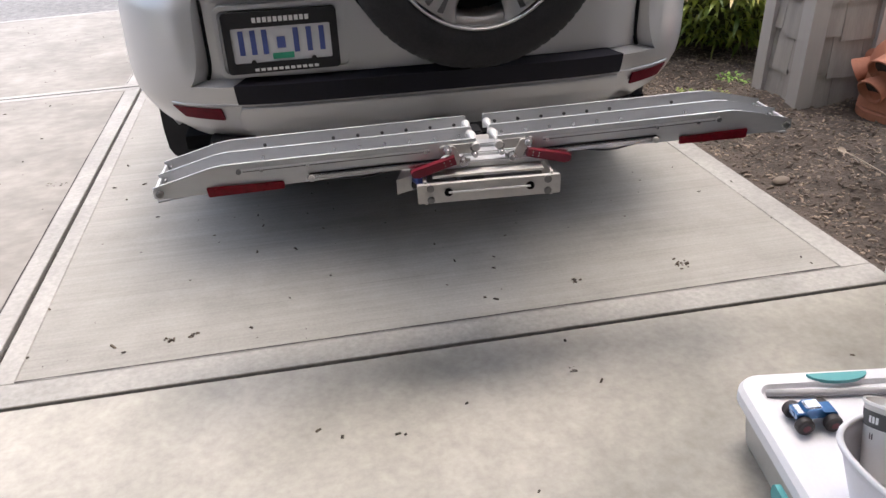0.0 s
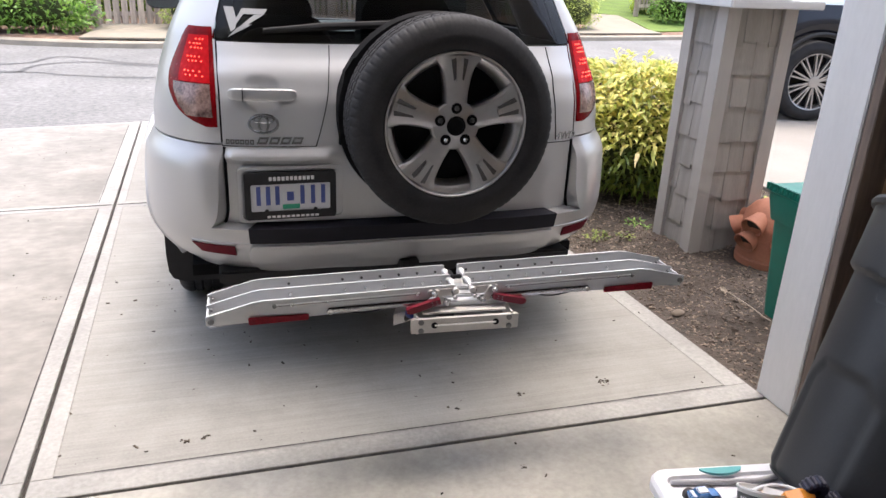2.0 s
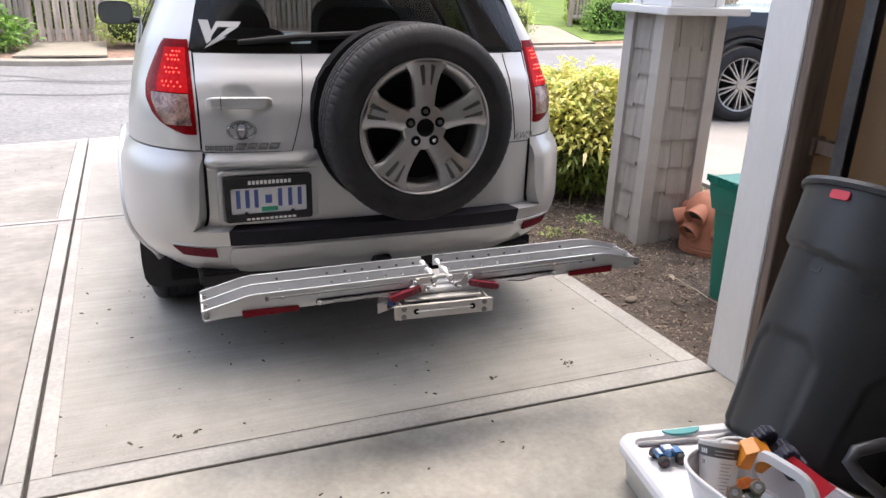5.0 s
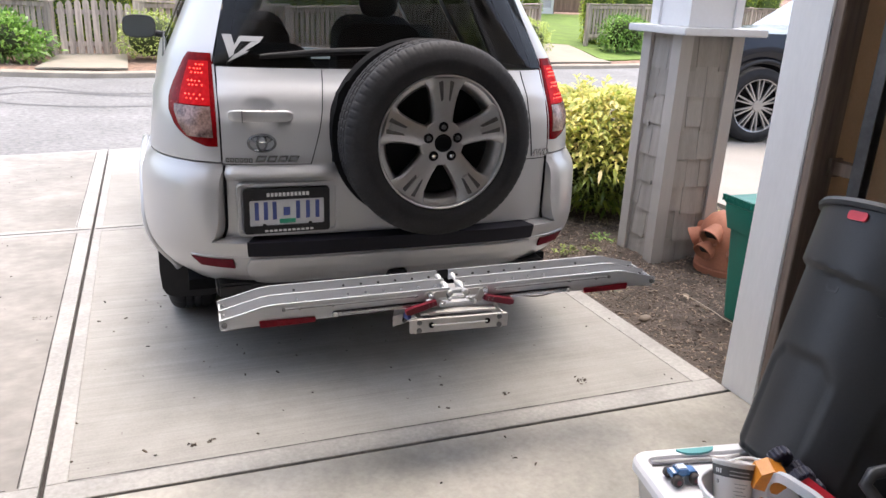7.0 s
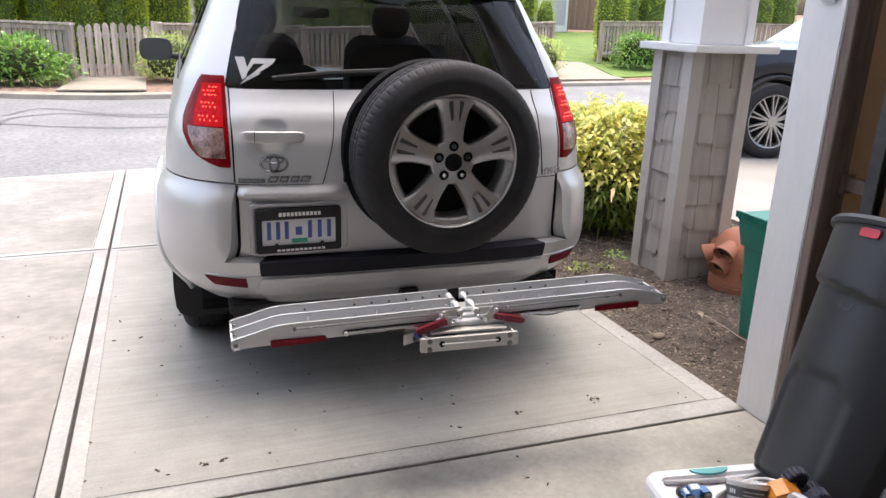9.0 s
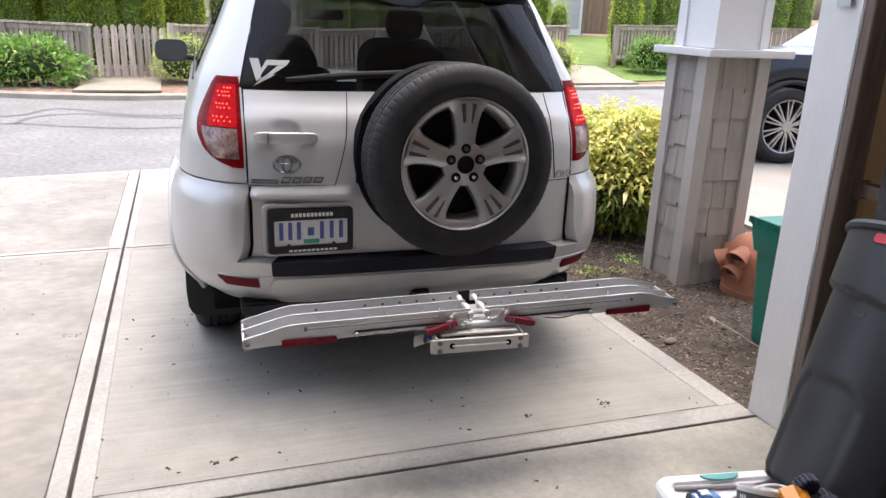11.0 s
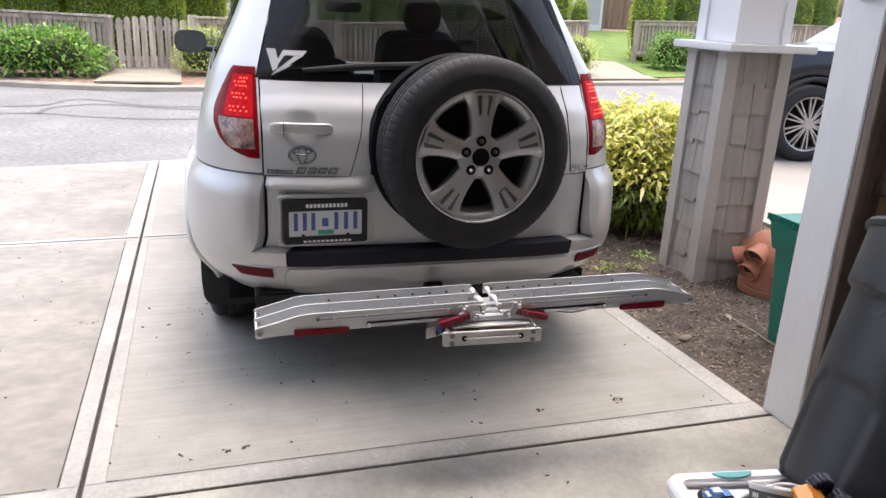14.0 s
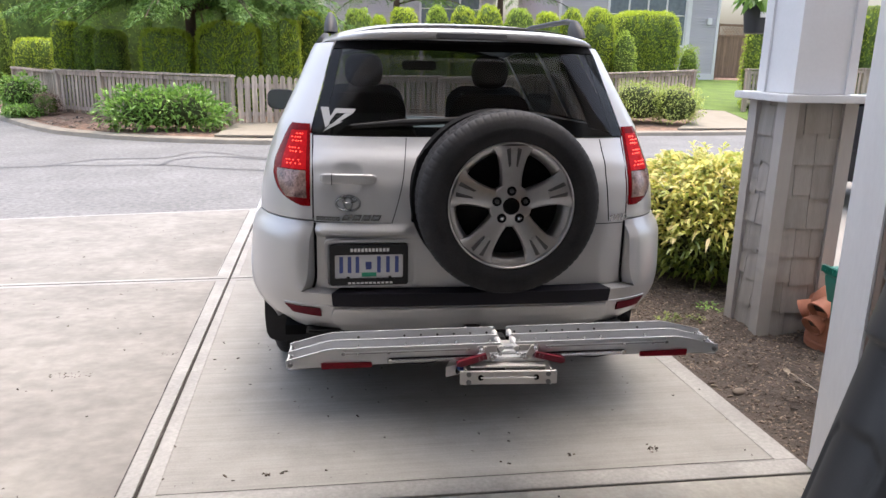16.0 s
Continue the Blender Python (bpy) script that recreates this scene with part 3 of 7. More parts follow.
# flanks, pillars and roof: one body mesh
body = bmesh.new()
for sgn in (-1, 1):
    # rear quarter between tailgate seam and corner, over the bumper
    skin(lambda s, t: shell(sgn * (seam_r(0.852 + 0.338 * t) + 0.007 + (1 - seam_r(0.852 + 0.338 * t) - 0.007) * math.sin(s * math.pi / 2)), 0.852 + 0.338 * t), 16, 12, 0, body)

    def flank(s, t):
        side = s * (FRONT - 0.55)
        v = 0.55 + side
        lo = max(flank_bottom(v), 0.33)
        if v < 0.62:
            lo = max(lo, 0.70)
        top = 1.19 - 0.04 * s - (0.18 * max(0, (v - 3.3)) if v > 3.3 else 0)
        z = lo + (top - lo) * t
        p = shell(sgn, z, 0.0, side)
        nose = max(0, v - 3.9) / 0.35
        flare = 0.0
        for c in ARCHES:
            d = math.hypot(v - c, z - 0.345)
            flare = max(flare, 0.032 * max(0.0, 1 - max(0, d - 0.42) / 0.06) if d > 0.36 else 0.032)
        p.x += sgn * flare
        p.x *= 1 - 0.22 * nose ** 2
        return p
    skin(flank, 90, 16, 0.02, body)
    # D pillar beside the rear glass, and the flank over the belt
    skin(lambda s, t: shell(sgn * (glass_r(1.19 + 0.37 * t) + 0.007 + (0.993 - glass_r(1.19 + 0.37 * t)) * math.sin(s * math.pi / 2)), 1.19 + 0.37 * t), 14, 12, 0, body)

    def belt(v0, v1):
        return lambda s, t: shell(sgn, 1.19 + 0.40 * t, 0.0, v0 + (v1 - v0) * s)
    skin(belt(0.0, 0.10), 3, 10, 0, body)
    skin(belt(0.82, 0.90), 2, 10, 0, body)
    skin(belt(1.75, 1.82), 2, 10, 0, body)
    skin(lambda s, t: shell(sgn, 1.575 + 0.05 * t, 0.0, 2.1 * s), 12, 3, 0, body)
    skin(lambda s, t: shell(sgn * (0.985), 1.17 + 0.42 * t, 0.0, 2.75 - 0.85 * t + 0.07 * s), 2, 10, 0, body)


# roof as a domed sheet
def dome(s, t):
    x = (2 * s - 1)
    v0 = 0.33 + 0.37 * (1 - math.cos(math.asin((abs(x) * 0.97) ** 2.5)))
    v = v0 + (2.59 - v0) * t
    edge = 0.625 - 0.01 * t
    zc = 1.672 - 0.10 * max(0, t - 0.55) ** 2 * 3 - 0.035 * max(0, 0.2 - t) / 0.2
    return Vector((x * edge, v, ride(zc - 0.075 * abs(x) ** 3)))


skin(dome, 24, 14, 0.02, body)
# bonnet and front
skin(lambda s, t: Vector(((2 * s - 1) * 0.80, 3.12 + 1.05 * t, ride(1.10 - 0.14 * t - 0.06 * (2 * s - 1) ** 2))), 10, 6, 0.02, body)
skin(lambda s, t: Vector(((2 * s - 1) * 0.82, FRONT - 0.1 - 0.12 * (2 * s - 1) ** 2, 0.3 + 0.68 * t)), 10, 6, 0.02, body)
part("body", body, M_SILVER, car, smooth=35)

# dark inner shell behind the seams, floor pan and wheel wells
bm = bmesh.new()
skin(lambda s, t: shell((2 * s - 1) * 0.985, 0.40 + 0.775 * t, -0.034), 40, 14, 0, bm)
box(-0.80, 0.80, 0.30, 4.05, 0.30, 0.345, bm)
box(-0.62, 0.62, 0.30, 4.05, 0.345, 0.62, bm)
box(-0.50, 0.50, 0.12, 0.40, 0.30, 0.40, bm)
for sgn in (-1, 1):
    box(sgn * 0.60, sgn * 0.66, 0.45, 4.0, 0.30, 1.15, bm)
    box(sgn * 0.62, sgn * 0.86, 0.50, 1.36, 0.765, 0.80, bm)
part("underbody", bm, M_SEAM, car, "dark underbody")

# tailgate
def gate_bottom(a):
    k = max(0.0, (a - 0.91) / 0.09)
    return 0.572 + 0.034 * (1 - math.sqrt(max(0, 1 - k * k)))


def gate(s, t):
    a = 2 * s - 1
    lo = gate_bottom(abs(a))
    z = lo + (1.183 - lo) * t
    off = 0.0
    r = a * seam_r(z)
    # the swelling over the plate
    x = r * HALF(z)
    k = max(0.0, min(1.0, (-0.235 - x) / 0.075)) * max(0.0, min(1.0, (x + 0.665) / 0.05))
    k = k * k * (3 - 2 * k)
    off += k * 0.024 * float(np.interp(z, (0.784, 0.803, 0.812, 0.846), (0.0, 0.92, 1.0, 0.0)))
    # hollow behind the handle
    hx = r * HALF(z) + 0.518
    q = (abs(hx / 0.060) ** 3.2 + abs((z - 1.022) / 0.062) ** 3.2) ** (1 / 3.2)
    if q < 1:
        off -= 0.013 * (1 - q ** 2.5) ** 1.2
    # shoulder line
    off += 0.0035 * (0.5 + 0.5 * math.cos(math.pi * min(1.0, abs(z - 1.085) / 0.06)))
    return shell(r, z, off)


tailgate = part("tailgate", skin(gate, 150, 90, 0.012), M_SILVER, car, smooth=40)
# window frame of the tailgate: side strips of the hatch, black
bm = bmesh.new()
for sgn in (-1, 1):
    skin(lambda s, t: shell(sgn * (glass_r(1.19 + 0.375 * t) - 0.05 + 0.055 * s), 1.19 + 0.375 * t, -0.006), 3, 12, 0.01, bm)
skin(lambda s, t: shell((2 * s - 1) * 0.845, 1.535 + 0.04 * t, 0.004), 24, 2, 0.01, bm)
part("glass_surround", bm, M_SEAM, tailgate, "black glass surround")
rear_glass = part("rear_glass", skin(lambda s, t: shell((2 * s - 1) * glass_r(1.188 + 0.355 * t), 1.188 + 0.355 * t, 0.001), 30, 12, 0), M_TINT, tailgate, "dark tinted rear window", smooth=True)


def groove(pts, w=0.0016, off=0.0012):
    bm = bmesh.new()
    rows = []
    for i, (r, z) in enumerate(pts):
        r2, z2 = pts[min(i + 1, len(pts) - 1)]
        r1, z1 = pts[max(i - 1, 0)]
        d = Vector((r2 - r1, 0, z2 - z1)).normalized()
        n = Vector((-d.z, 0, d.x)) * w
        p = shell(r, z, off + 0.0035 * (0.5 + 0.5 * math.cos(math.pi * min(1.0, abs(z - 1.085) / 0.06))))
        rows.append((bm.verts.new(p + n), bm.verts.new(p - n), bm.verts.new(p - n + Vector((0, 0.01, 0))), bm.verts.new(p + n + Vector((0, 0.01, 0)))))
    for a, b in zip(rows, rows[1:]):
        for k in range(4):
            bm.faces.new((a[k], a[(k + 1) % 4], b[(k + 1) % 4], b[k]))
    return bm


seam_pts = [(-0.335 - 0.045 * t + 0.02 * math.sin(t * 3.1), 1.18 - t * 0.335) for t in np.linspace(0, 1, 24)]
part("panel_seam", groove(seam_pts), M_SEAM, tailgate)
part("panel_seam", groove([(-0.725 + 0.345 * t, 0.846) for t in np.linspace(0, 1, 16)]), M_SEAM, tailgate)
part("panel_seam", groove([(0.50 + 0.225 * t, 0.835) for t in np.linspace(0, 1, 10)]), M_SEAM, tailgate)
part("panel_seam", groove([(0.655 - 0.015 * math.sin(t * 3.0) - 0.02 * t, 1.18 - t * 0.335) for t in np.linspace(0, 1, 20)], 0.0022), M_SEAM, tailgate)

# plate recess frame, plate with its surround
ptc = shell(-0.48, 0.675, 0.0)
TILT_P = pose(ptc.x, ptc.y - 0.012, ptc.z, 90, 0, 1.4)


def ring_plate(w, h, r, w2, h2, r2, z0, z1, cx=0.0, cy=0.0, cx2=0.0, cy2=0.0):
    bm = bmesh.new()
    a, b = rounded(w, h, r, 5, cx, cy), rounded(w2, h2, r2, 5, cx2, cy2)
    k = len(a)
    vo = [[bm.verts.new((x, y, z)) for x, y in a] for z in (z0, z1)]
    vi = [[bm.verts.new((x, y, z)) for x, y in b] for z in (z0, z1)]
    for i in range(k):
        j = (i + 1) % k
        bm.faces.new((vo[1][i], vo[1][j], vi[1][j], vi[1][i]))
        bm.faces.new((vo[0][i], vo[0][j], vo[1][j], vo[1][i]))
        bm.faces.new((vi[0][i], vi[0][j], vi[1][j], vi[1][i]))
        bm.faces.new((vo[0][i], vo[0][j], vi[0][j], vi[0][i]))
    return bm


part("plate_recess_rim", ring_plate(0.375, 0.198, 0.022, 0.352, 0.176, 0.016, -0.03, 0.004), M_SILVER, tailgate, bevel=0.002, smooth=40, m=TILT_P @ Matrix.Translation((0.008, 0.006, 0)))
plate = part("licence_plate", prism(rounded(0.306, 0.155, 0.012), -0.004, 0.006), M_PLATE, car, "white plate with blue characters", m=TILT_P @ Matrix.Translation((0, 0.002, 0)))
part("plate_surround", ring_plate(0.318, 0.170, 0.012, 0.276, 0.098, 0.006, 0.0, 0.012, 0, 0, 0, -0.007), M_BLACKPL, plate, "black dealer surround", bevel=0.002)
for i in range(7):
    if i == 3:
        continue
    x = (-0.112, -0.079, -0.047, 0, 0.040, 0.077, 0.113)[i]
    part("plate_bar", box(x - 0.0075, x + 0.0075, -0.034, 0.034, 0.006, 0.0075), M_PLATEBLUE, plate)
part("plate_bar", box(-0.014, 0.010, -0.02, 0.012, 0.006, 0.0074), M_PLATEBLUE, plate)
part("green_sticker", box(-0.03, 0.03, -0.05, -0.033, 0.006, 0.0076), M_GREENTAG, plate, "green renewal sticker")
for x0, x1, y in ((-0.075, 0.085, 0.062), (-0.085, 0.10, -0.0755)):
    n = 11
    for i in range(n):
        xx = x0 + (x1 - x0) * i / n
        part("print_bar", box(xx, xx + (x1 - x0) / n * 0.72, y - (0.007 if y > 0 else 0.004), y + (0.007 if y > 0 else 0.004), 0.012, 0.0128), M_BARWHITE, plate)
for x in (-0.085, 0.085):
    part("plate_screw", lathe([(0.007, 0.004), (0.007, 0.011), (0.004, 0.013)], 12, None, Matrix.Translation((x, -0.055, 0))), M_BLACKPL, plate)

# door handle, emblem, letters
hc = shell(-0.585, 1.022, 0.0)
HM = pose(hc.x, hc.y, hc.z, 90 + 4, 0, -8)


def super_round(a, e):
    return math.copysign(abs(math.cos(a)) ** e, math.cos(a)), math.copysign(abs(math.sin(a)) ** e, math.sin(a))


def handle_skin(u, v):
    c, q = super_round(u * 2 * math.pi, 0.55)
    end = (1 - abs(2 * v - 1) ** 9) ** 0.6
    return HM @ Vector(((v - 0.5) * 0.228, 0.0205 * c * (0.45 + 0.55 * end), 0.001 + 0.010 * (1 - abs(2 * v - 1) ** 4) + 0.008 * q * (0.3 + 0.7 * end)))


bm = grid_mesh(handle_skin, 20, 26, None, True)
part("handle", bm, M_SILVER, tailgate, "silver pull handle", smooth=50)
part("handle_seam", box(-0.0645, -0.0625, -0.0211, 0.0211, 0.0, 0.0228, None, HM), M_SEAM, tailgate)
ec = shell(-0.575, 0.905, 0.0)
EM = pose(ec.x, ec.y - 0.006, ec.z + 0.021, 90 + 1, 0, -8)
bm = bmesh.new()
for w, h, t, cy in ((0.106, 0.071, 0.0095, 0), (0.041, 0.061, 0.008, 0), (0.075, 0.031, 0.008, 0.0135)):
    ring = []
    for k in range(28):
        a = 2 * math.pi * k / 28
        ring.append([bm.verts.new(EM @ Vector(((w / 2 - d) * math.cos(a), cy + (h / 2 - d) * math.sin(a), zz))) for d, zz in ((0, 0), (t * 0.35, 0.006), (t * 0.65, 0.006), (t, 0))])
    for k in range(28):
        for q in range(3):
            bm.faces.new((ring[k][q], ring[(k + 1) % 28][q], ring[(k + 1) % 28][q + 1], ring[k][q + 1]))
part("emblem", bm, M_BADGE, tailgate, "chrome oval emblem", smooth=30)


def bars(x0, z, widths, h, gap, slant, mat_):
    x = x0
    for w in widths:
        c = shell((x + w / 2) / 0.905, z, 0.0)
        # a hollow slanted chrome shape
        bm = bmesh.new()
        e = 0.26 * min(w, h)
        for x0, x1, z0, z1 in ((-w / 2, w / 2, -h / 2, -h / 2 + e), (-w / 2, w / 2, h / 2 - e, h / 2), (-w / 2, -w / 2 + e, -h / 2 + e, h / 2 - e), (w / 2 - e, w / 2, -h / 2 + e, h / 2 - e)):
            k0, k1 = slant * (z0 / h + 0.5), slant * (z1 / h + 0.5)
            prism([(x0 + k0, z0), (x1 + k0, z0), (x1 + k1, z1), (x0 + k1, z1)], -0.004, 0.003, bm)
        part("badge_bar", bm, mat_, tailgate, m=pose(c.x, c.y - 0.003, c.z, 91, 0, -8))
        x += w + gap


bars(-0.645, 0.862, (0.012, 0.013, 0.013, 0.013, 0.013, 0.013), 0.016, 0.003, 0.0, M_BADGE)
bars(-0.545, 0.868, (0.034, 0.032, 0.032, 0.034), 0.024, 0.006, 0.010, M_BADGE)


def lettering(name, body, size, m, material, parent, extrude=0.0015):
    cu = bpy.data.curves.new(name, "FONT")
    cu.body, cu.size, cu.extrude, cu.shear = body, size, extrude, 0.25
    cu.align_x = "CENTER"
    tmp = bpy.data.objects.new(name, cu)
    scene.collection.objects.link(tmp)
    me = bpy.data.meshes.new_from_object(tmp.evaluated_get(bpy.context.evaluated_depsgraph_get()))
    bpy.data.objects.remove(tmp)
    bpy.data.curves.remove(cu)
    return part(name, me, material, parent, m=m)


tc = shell(0.668, 0.848, 0.010)
lettering("drive_badge", "4WD", 0.040, pose(tc.x, tc.y, tc.z, 91, 0, 16.5), M_BADGE, tailgate)

# decal on the rear glass: plain white angular shape
DEC = ([(-0.075, 0.042), (-0.040, 0.042), (-0.018, -0.001), (-0.008, 0.037), (0.085, 0.037), (0.075, 0.015), (0.003, 0.015), (-0.013, -0.025), (-0.011, -0.040), (-0.024, -0.054)],
       [(0.042, 0.014), (0.075, 0.014), (0.028, -0.024), (0.043, -0.024), (-0.029, -0.074), (-0.009, -0.041), (0.001, -0.033)])
bm = bmesh.new()
for outline in DEC:
    face = bm.faces.new([bm.verts.new(shell((-0.570 + x * 0.94) / 0.805, 1.260 + z * 0.84, 0.0045)) for x, z in outline])
    ex = bmesh.ops.extrude_face_region(bm, geom=[face])
    bmesh.ops.translate(bm, vec=(0, -0.0012, 0.0), verts=[v for v in ex["geom"] if isinstance(v, bmesh.types.BMVert)])
bmesh.ops.triangulate(bm, faces=bm.faces[:])
part("decal", bm, M_DECAL, rear_glass, "white angular vinyl decal")

# wiper
w0, w1 = shell(-0.60, 1.225, 0.02), shell(0.02, 1.255, 0.02)
bm = tube([w0, w0.lerp(w1, 0.4) + Vector((0, -0.012, 0.006)), w1], [0.006, 0.012, 0.014], 8)
tube([w0 + Vector((0, 0.006, -0.006)), w1 + Vector((-0.08, 0.01, -0.012))], 0.006, 6, bm)
part("wiper", bm, M_BLACKPL, tailgate, "black rear wiper arm", smooth=40)

# roof spoiler with brake lamp
bm = bmesh.new()


def spoil(s, t):
    x = 2 * s - 1
    a = t * 2 * math.pi
    z = 1.606 - 0.020 * x * x - 0.018 * abs(x) ** 6
    k = max(0.02, 1 - abs(x) ** 5)
    c, q = super_round(a, 0.55)
    return Vector((x * 0.615, 0.36 + 0.30 * (1 - math.cos(math.asin(abs(x) ** 2.5 * 0.95))) + 0.105 * k * c, ride(z - 0.004 + k * (0.024 * q + 0.005 * c))))


vs = [[bm.verts.new(spoil(i / 30, j / 24)) for j in range(24)] for i in range(31)]
for i in range(30):
    for j in range(24):
        bm.faces.new((vs[i][j], vs[i + 1][j], vs[i + 1][(j + 1) % 24], vs[i][(j + 1) % 24]))
bm.faces.new(vs[0]), bm.faces.new(vs[-1])
spoiler = part("roof_spoiler", bm, M_SILVER, car, smooth=60)
part("brake_lamp", box(-0.15, 0.15, 0.249, 0.275, ride(1.578), ride(1.600)), M_LAMPDARK, spoiler, "dark high brake lamp", bevel=0.004)
bm = bmesh.new()
skin(lambda s, t: Vector(((2 * s - 1) * 0.56, 0.31 + 0.14 * (2 * s - 1) ** 4 + 0.05 * t, ride(1.574 - 0.025 * t))), 20, 2, 0.004, bm)
part("spoiler_underside", bm, M_SEAM, spoiler)
for sgn in (-1, 1):
    rail = part("roof_rail", tube([(sgn * 0.585, 0.64, ride(1.63)), (sgn * 0.585, 0.72, ride(1.684)), (sgn * 0.59, 0.9, ride(1.704)), (sgn * 0.595, 1.6, ride(1.712)), (sgn * 0.59, 2.2, ride(1.69)), (sgn * 0.585, 2.35, ride(1.63))], [0.016, 0.015, 0.014, 0.014, 0.014, 0.016], 10), M_BLACKPL, car, "dark grey roof rail", smooth=50)
    part("rail_foot", grid_mesh(lambda u, v: Vector((sgn * 0.585 + 0.032 * math.cos(u * 6.2832) * (1 - 0.45 * v ** 3), 0.69 + 0.10 * math.sin(u * 6.2832) * (1 - 0.55 * v ** 2) + 0.05 * v, ride(1.612 + 0.078 * v))), 14, 5, None, True), M_BLACKPL, rail, "black rail foot", smooth=60)

# tail lamps
OUT = [(0.908, 0.778), (0.918, 0.815), (0.938, 0.858), (0.97, 0.896), (1.02, 0.928), (1.07, 0.935), (1.12, 0.930), (1.17, 0.922), (1.215, 0.915), (1.228, 0.908)]
lamp_edge = smooth_curve(OUT)
for sgn in (-1, 1):
    def lens(z0, z1, i0=0.0, i1=1.0, off=0.010):
        def f(s, t):
            z = z0 + (z1 - z0) * t
            ro = lamp_edge(z) + 0.006
            s2 = i0 + (i1 - i0) * s
            ri = seam_r(z) + 0.014
            bulge = math.sin(math.pi * min(1, max(0, s2))) ** 0.5
            return shell(sgn * (ri + (ro - ri) * s2), z, off * (0.35 + 0.65 * bulge))
        return f
    lamp = part("tail_lamp", skin(lens(0.908, 1.228), 14, 28, 0.02), M_REDLENS, car, "red tail lamp, lit", smooth=40)
    part("clear_lens", skin(lens(0.940, 1.046, 0.08, 0.84, 0.0135), 8, 8, 0.006), M_CLEARLENS, lamp, "clear reversing lens", smooth=40)
    part("lit_lens", skin(lens(1.050, 1.200, 0.08, 0.72, 0.0125), 8, 10, 0.004), M_LITLENS, lamp, "glowing red upper lens", smooth=40)
    for row, (z, n) in enumerate(((1.188, 3), (1.174, 4), (1.160, 4), (1.132, 4), (1.118, 4), (1.086, 4), (1.072, 4))):
        for i in range(n):
            q = lens(z - 0.003, z, 0.22 + 0.105 * i + 0.05 * (row % 2) + 0.02 * math.sin(7 * row + 5 * i), 0.23 + 0.105 * i + 0.05 * (row % 2) + 0.02 * math.sin(7 * row + 5 * i), 0.0145)(0.5, 0.5)
            bm = bmesh.new()
            bmesh.ops.create_icosphere(bm, subdivisions=1, radius=0.0031, matrix=Matrix.Translation(q))
            part("led", bm, M_LED, lamp)

# rear bumper
BUMP = [(0.34, -0.05), (0.38, -0.02), (0.41, 0.012), (0.45, 0.030), (0.475, 0.037), (0.50, 0.043), (0.555, 0.047), (0.60, 0.046), (0.70, 0.040), (0.77, 0.034), (0.805, 0.022), (0.825, 0.008), (0.846, 0.001)]
boff = smooth_curve(BUMP)
bm = bmesh.new()
skin(lambda s, t: shell((2 * s - 1) * 0.76, 0.36 + 0.195 * t, boff(0.36 + 0.195 * t)), 60, 18, 0, bm)
skin(lambda s, t: shell((2 * s - 1) * 0.806, 0.555 + 0.012 * t, boff(0.555) - 0.055 * t), 60, 3, 0, bm)


def inner_edge(z):
    """Rounded inner edge of the bumper corner beside the tailgate."""
    k = min(1.0, max(0.0, (z - 0.553) / 0.075))
    return 0.76 + ((SEAM_X + 0.003) / HALF(z) - 0.76) * math.sqrt(1 - (1 - k) ** 2)


for sgn in (-1, 1):
    def corner(s, t):
        k = min(1.0, max(0.0, (s - 0.22) / 0.45))
        zlo = 0.36 + 0.27 * k * k * (3 - 2 * k)
        z = zlo + (0.846 - zlo) * t
        inner = inner_edge(z)
        ins = 0.005 * max(0, 1 - s / 0.05) * min(1.0, max(0.0, (z - 0.57) / 0.09))
        if s < 0.62:
            r = inner + (1 - inner) * math.sin(s / 0.62 * math.pi / 2)
            return shell(sgn * r, z, boff(z) - ins * 2)
        d = z - 0.345
        edge = ARCHES[0] - (math.sqrt(max(0, 0.42 ** 2 - d * d)) if d < 0.42 else 0)
        side = (s - 0.62) / 0.38 * max(0.0, edge - 0.55)
        return shell(sgn, z, boff(z) * (1 - 0.3 * (s - 0.62) / 0.38), side)
    skin(corner, 40, 34, 0.05, bm)

    def inner_return(s, t):
        z = 0.556 + 0.286 * t
        return shell(sgn * (inner_edge(z) - 0.004 * s), z, boff(z) * (1 - s) - 0.010 * s - 0.010 * (1 - s) * min(1.0, max(0.0, (z - 0.57) / 0.09)))
    skin(inner_return, 6, 40, 0, bm)
    # Black tube draws the panel gap together with the shade in it.
    part("bumper_seam", tube([shell(sgn * (inner_edge(z) - 0.008), z, 0.001) for z in (0.566, 0.575, 0.59, 0.61, 0.63, 0.66, 0.70, 0.75, 0.80, 0.842)], 0.0055, 6), M_SEAM, car, "black line for the shaded panel gap beside the tailgate", smooth=True)
for sgn in (-1, 1):
    skin(lambda s, t: shell(sgn * (0.60 + 0.19 * s), 0.548 + 0.09 * t, -0.004), 10, 6, 0, bm)
bumper = part("rear_bumper", bm, M_SILVER, car, smooth=40)
bm = bmesh.new()
skin(lambda s, t: shell((2 * s - 1) * 0.615, 0.502 + 0.058 * t, boff(0.502 + 0.058 * t) + 0.005), 40, 8, 0.01, bm)
skin(lambda s, t: shell((2 * s - 1) * 0.615, 0.560 + 0.010 * t, boff(0.56) + 0.005 - 0.058 * t), 40, 3, 0, bm)
part("bumper_pad", bm, M_PAD, bumper, "black ribbed step pad", smooth=40)
for sgn in (-1, 1):
    bm = bmesh.new()
    skin(lambda s, t: shell(sgn * (0.575 + 0.255 * s), 0.494 + 0.010 * t, boff(0.494 + 0.010 * t) + 0.004 * math.sin(t * math.pi)), 14, 3, 0.004, bm)
    part("bumper_crease", bm, M_SILVER, bumper, smooth=True)
bm = bmesh.new()


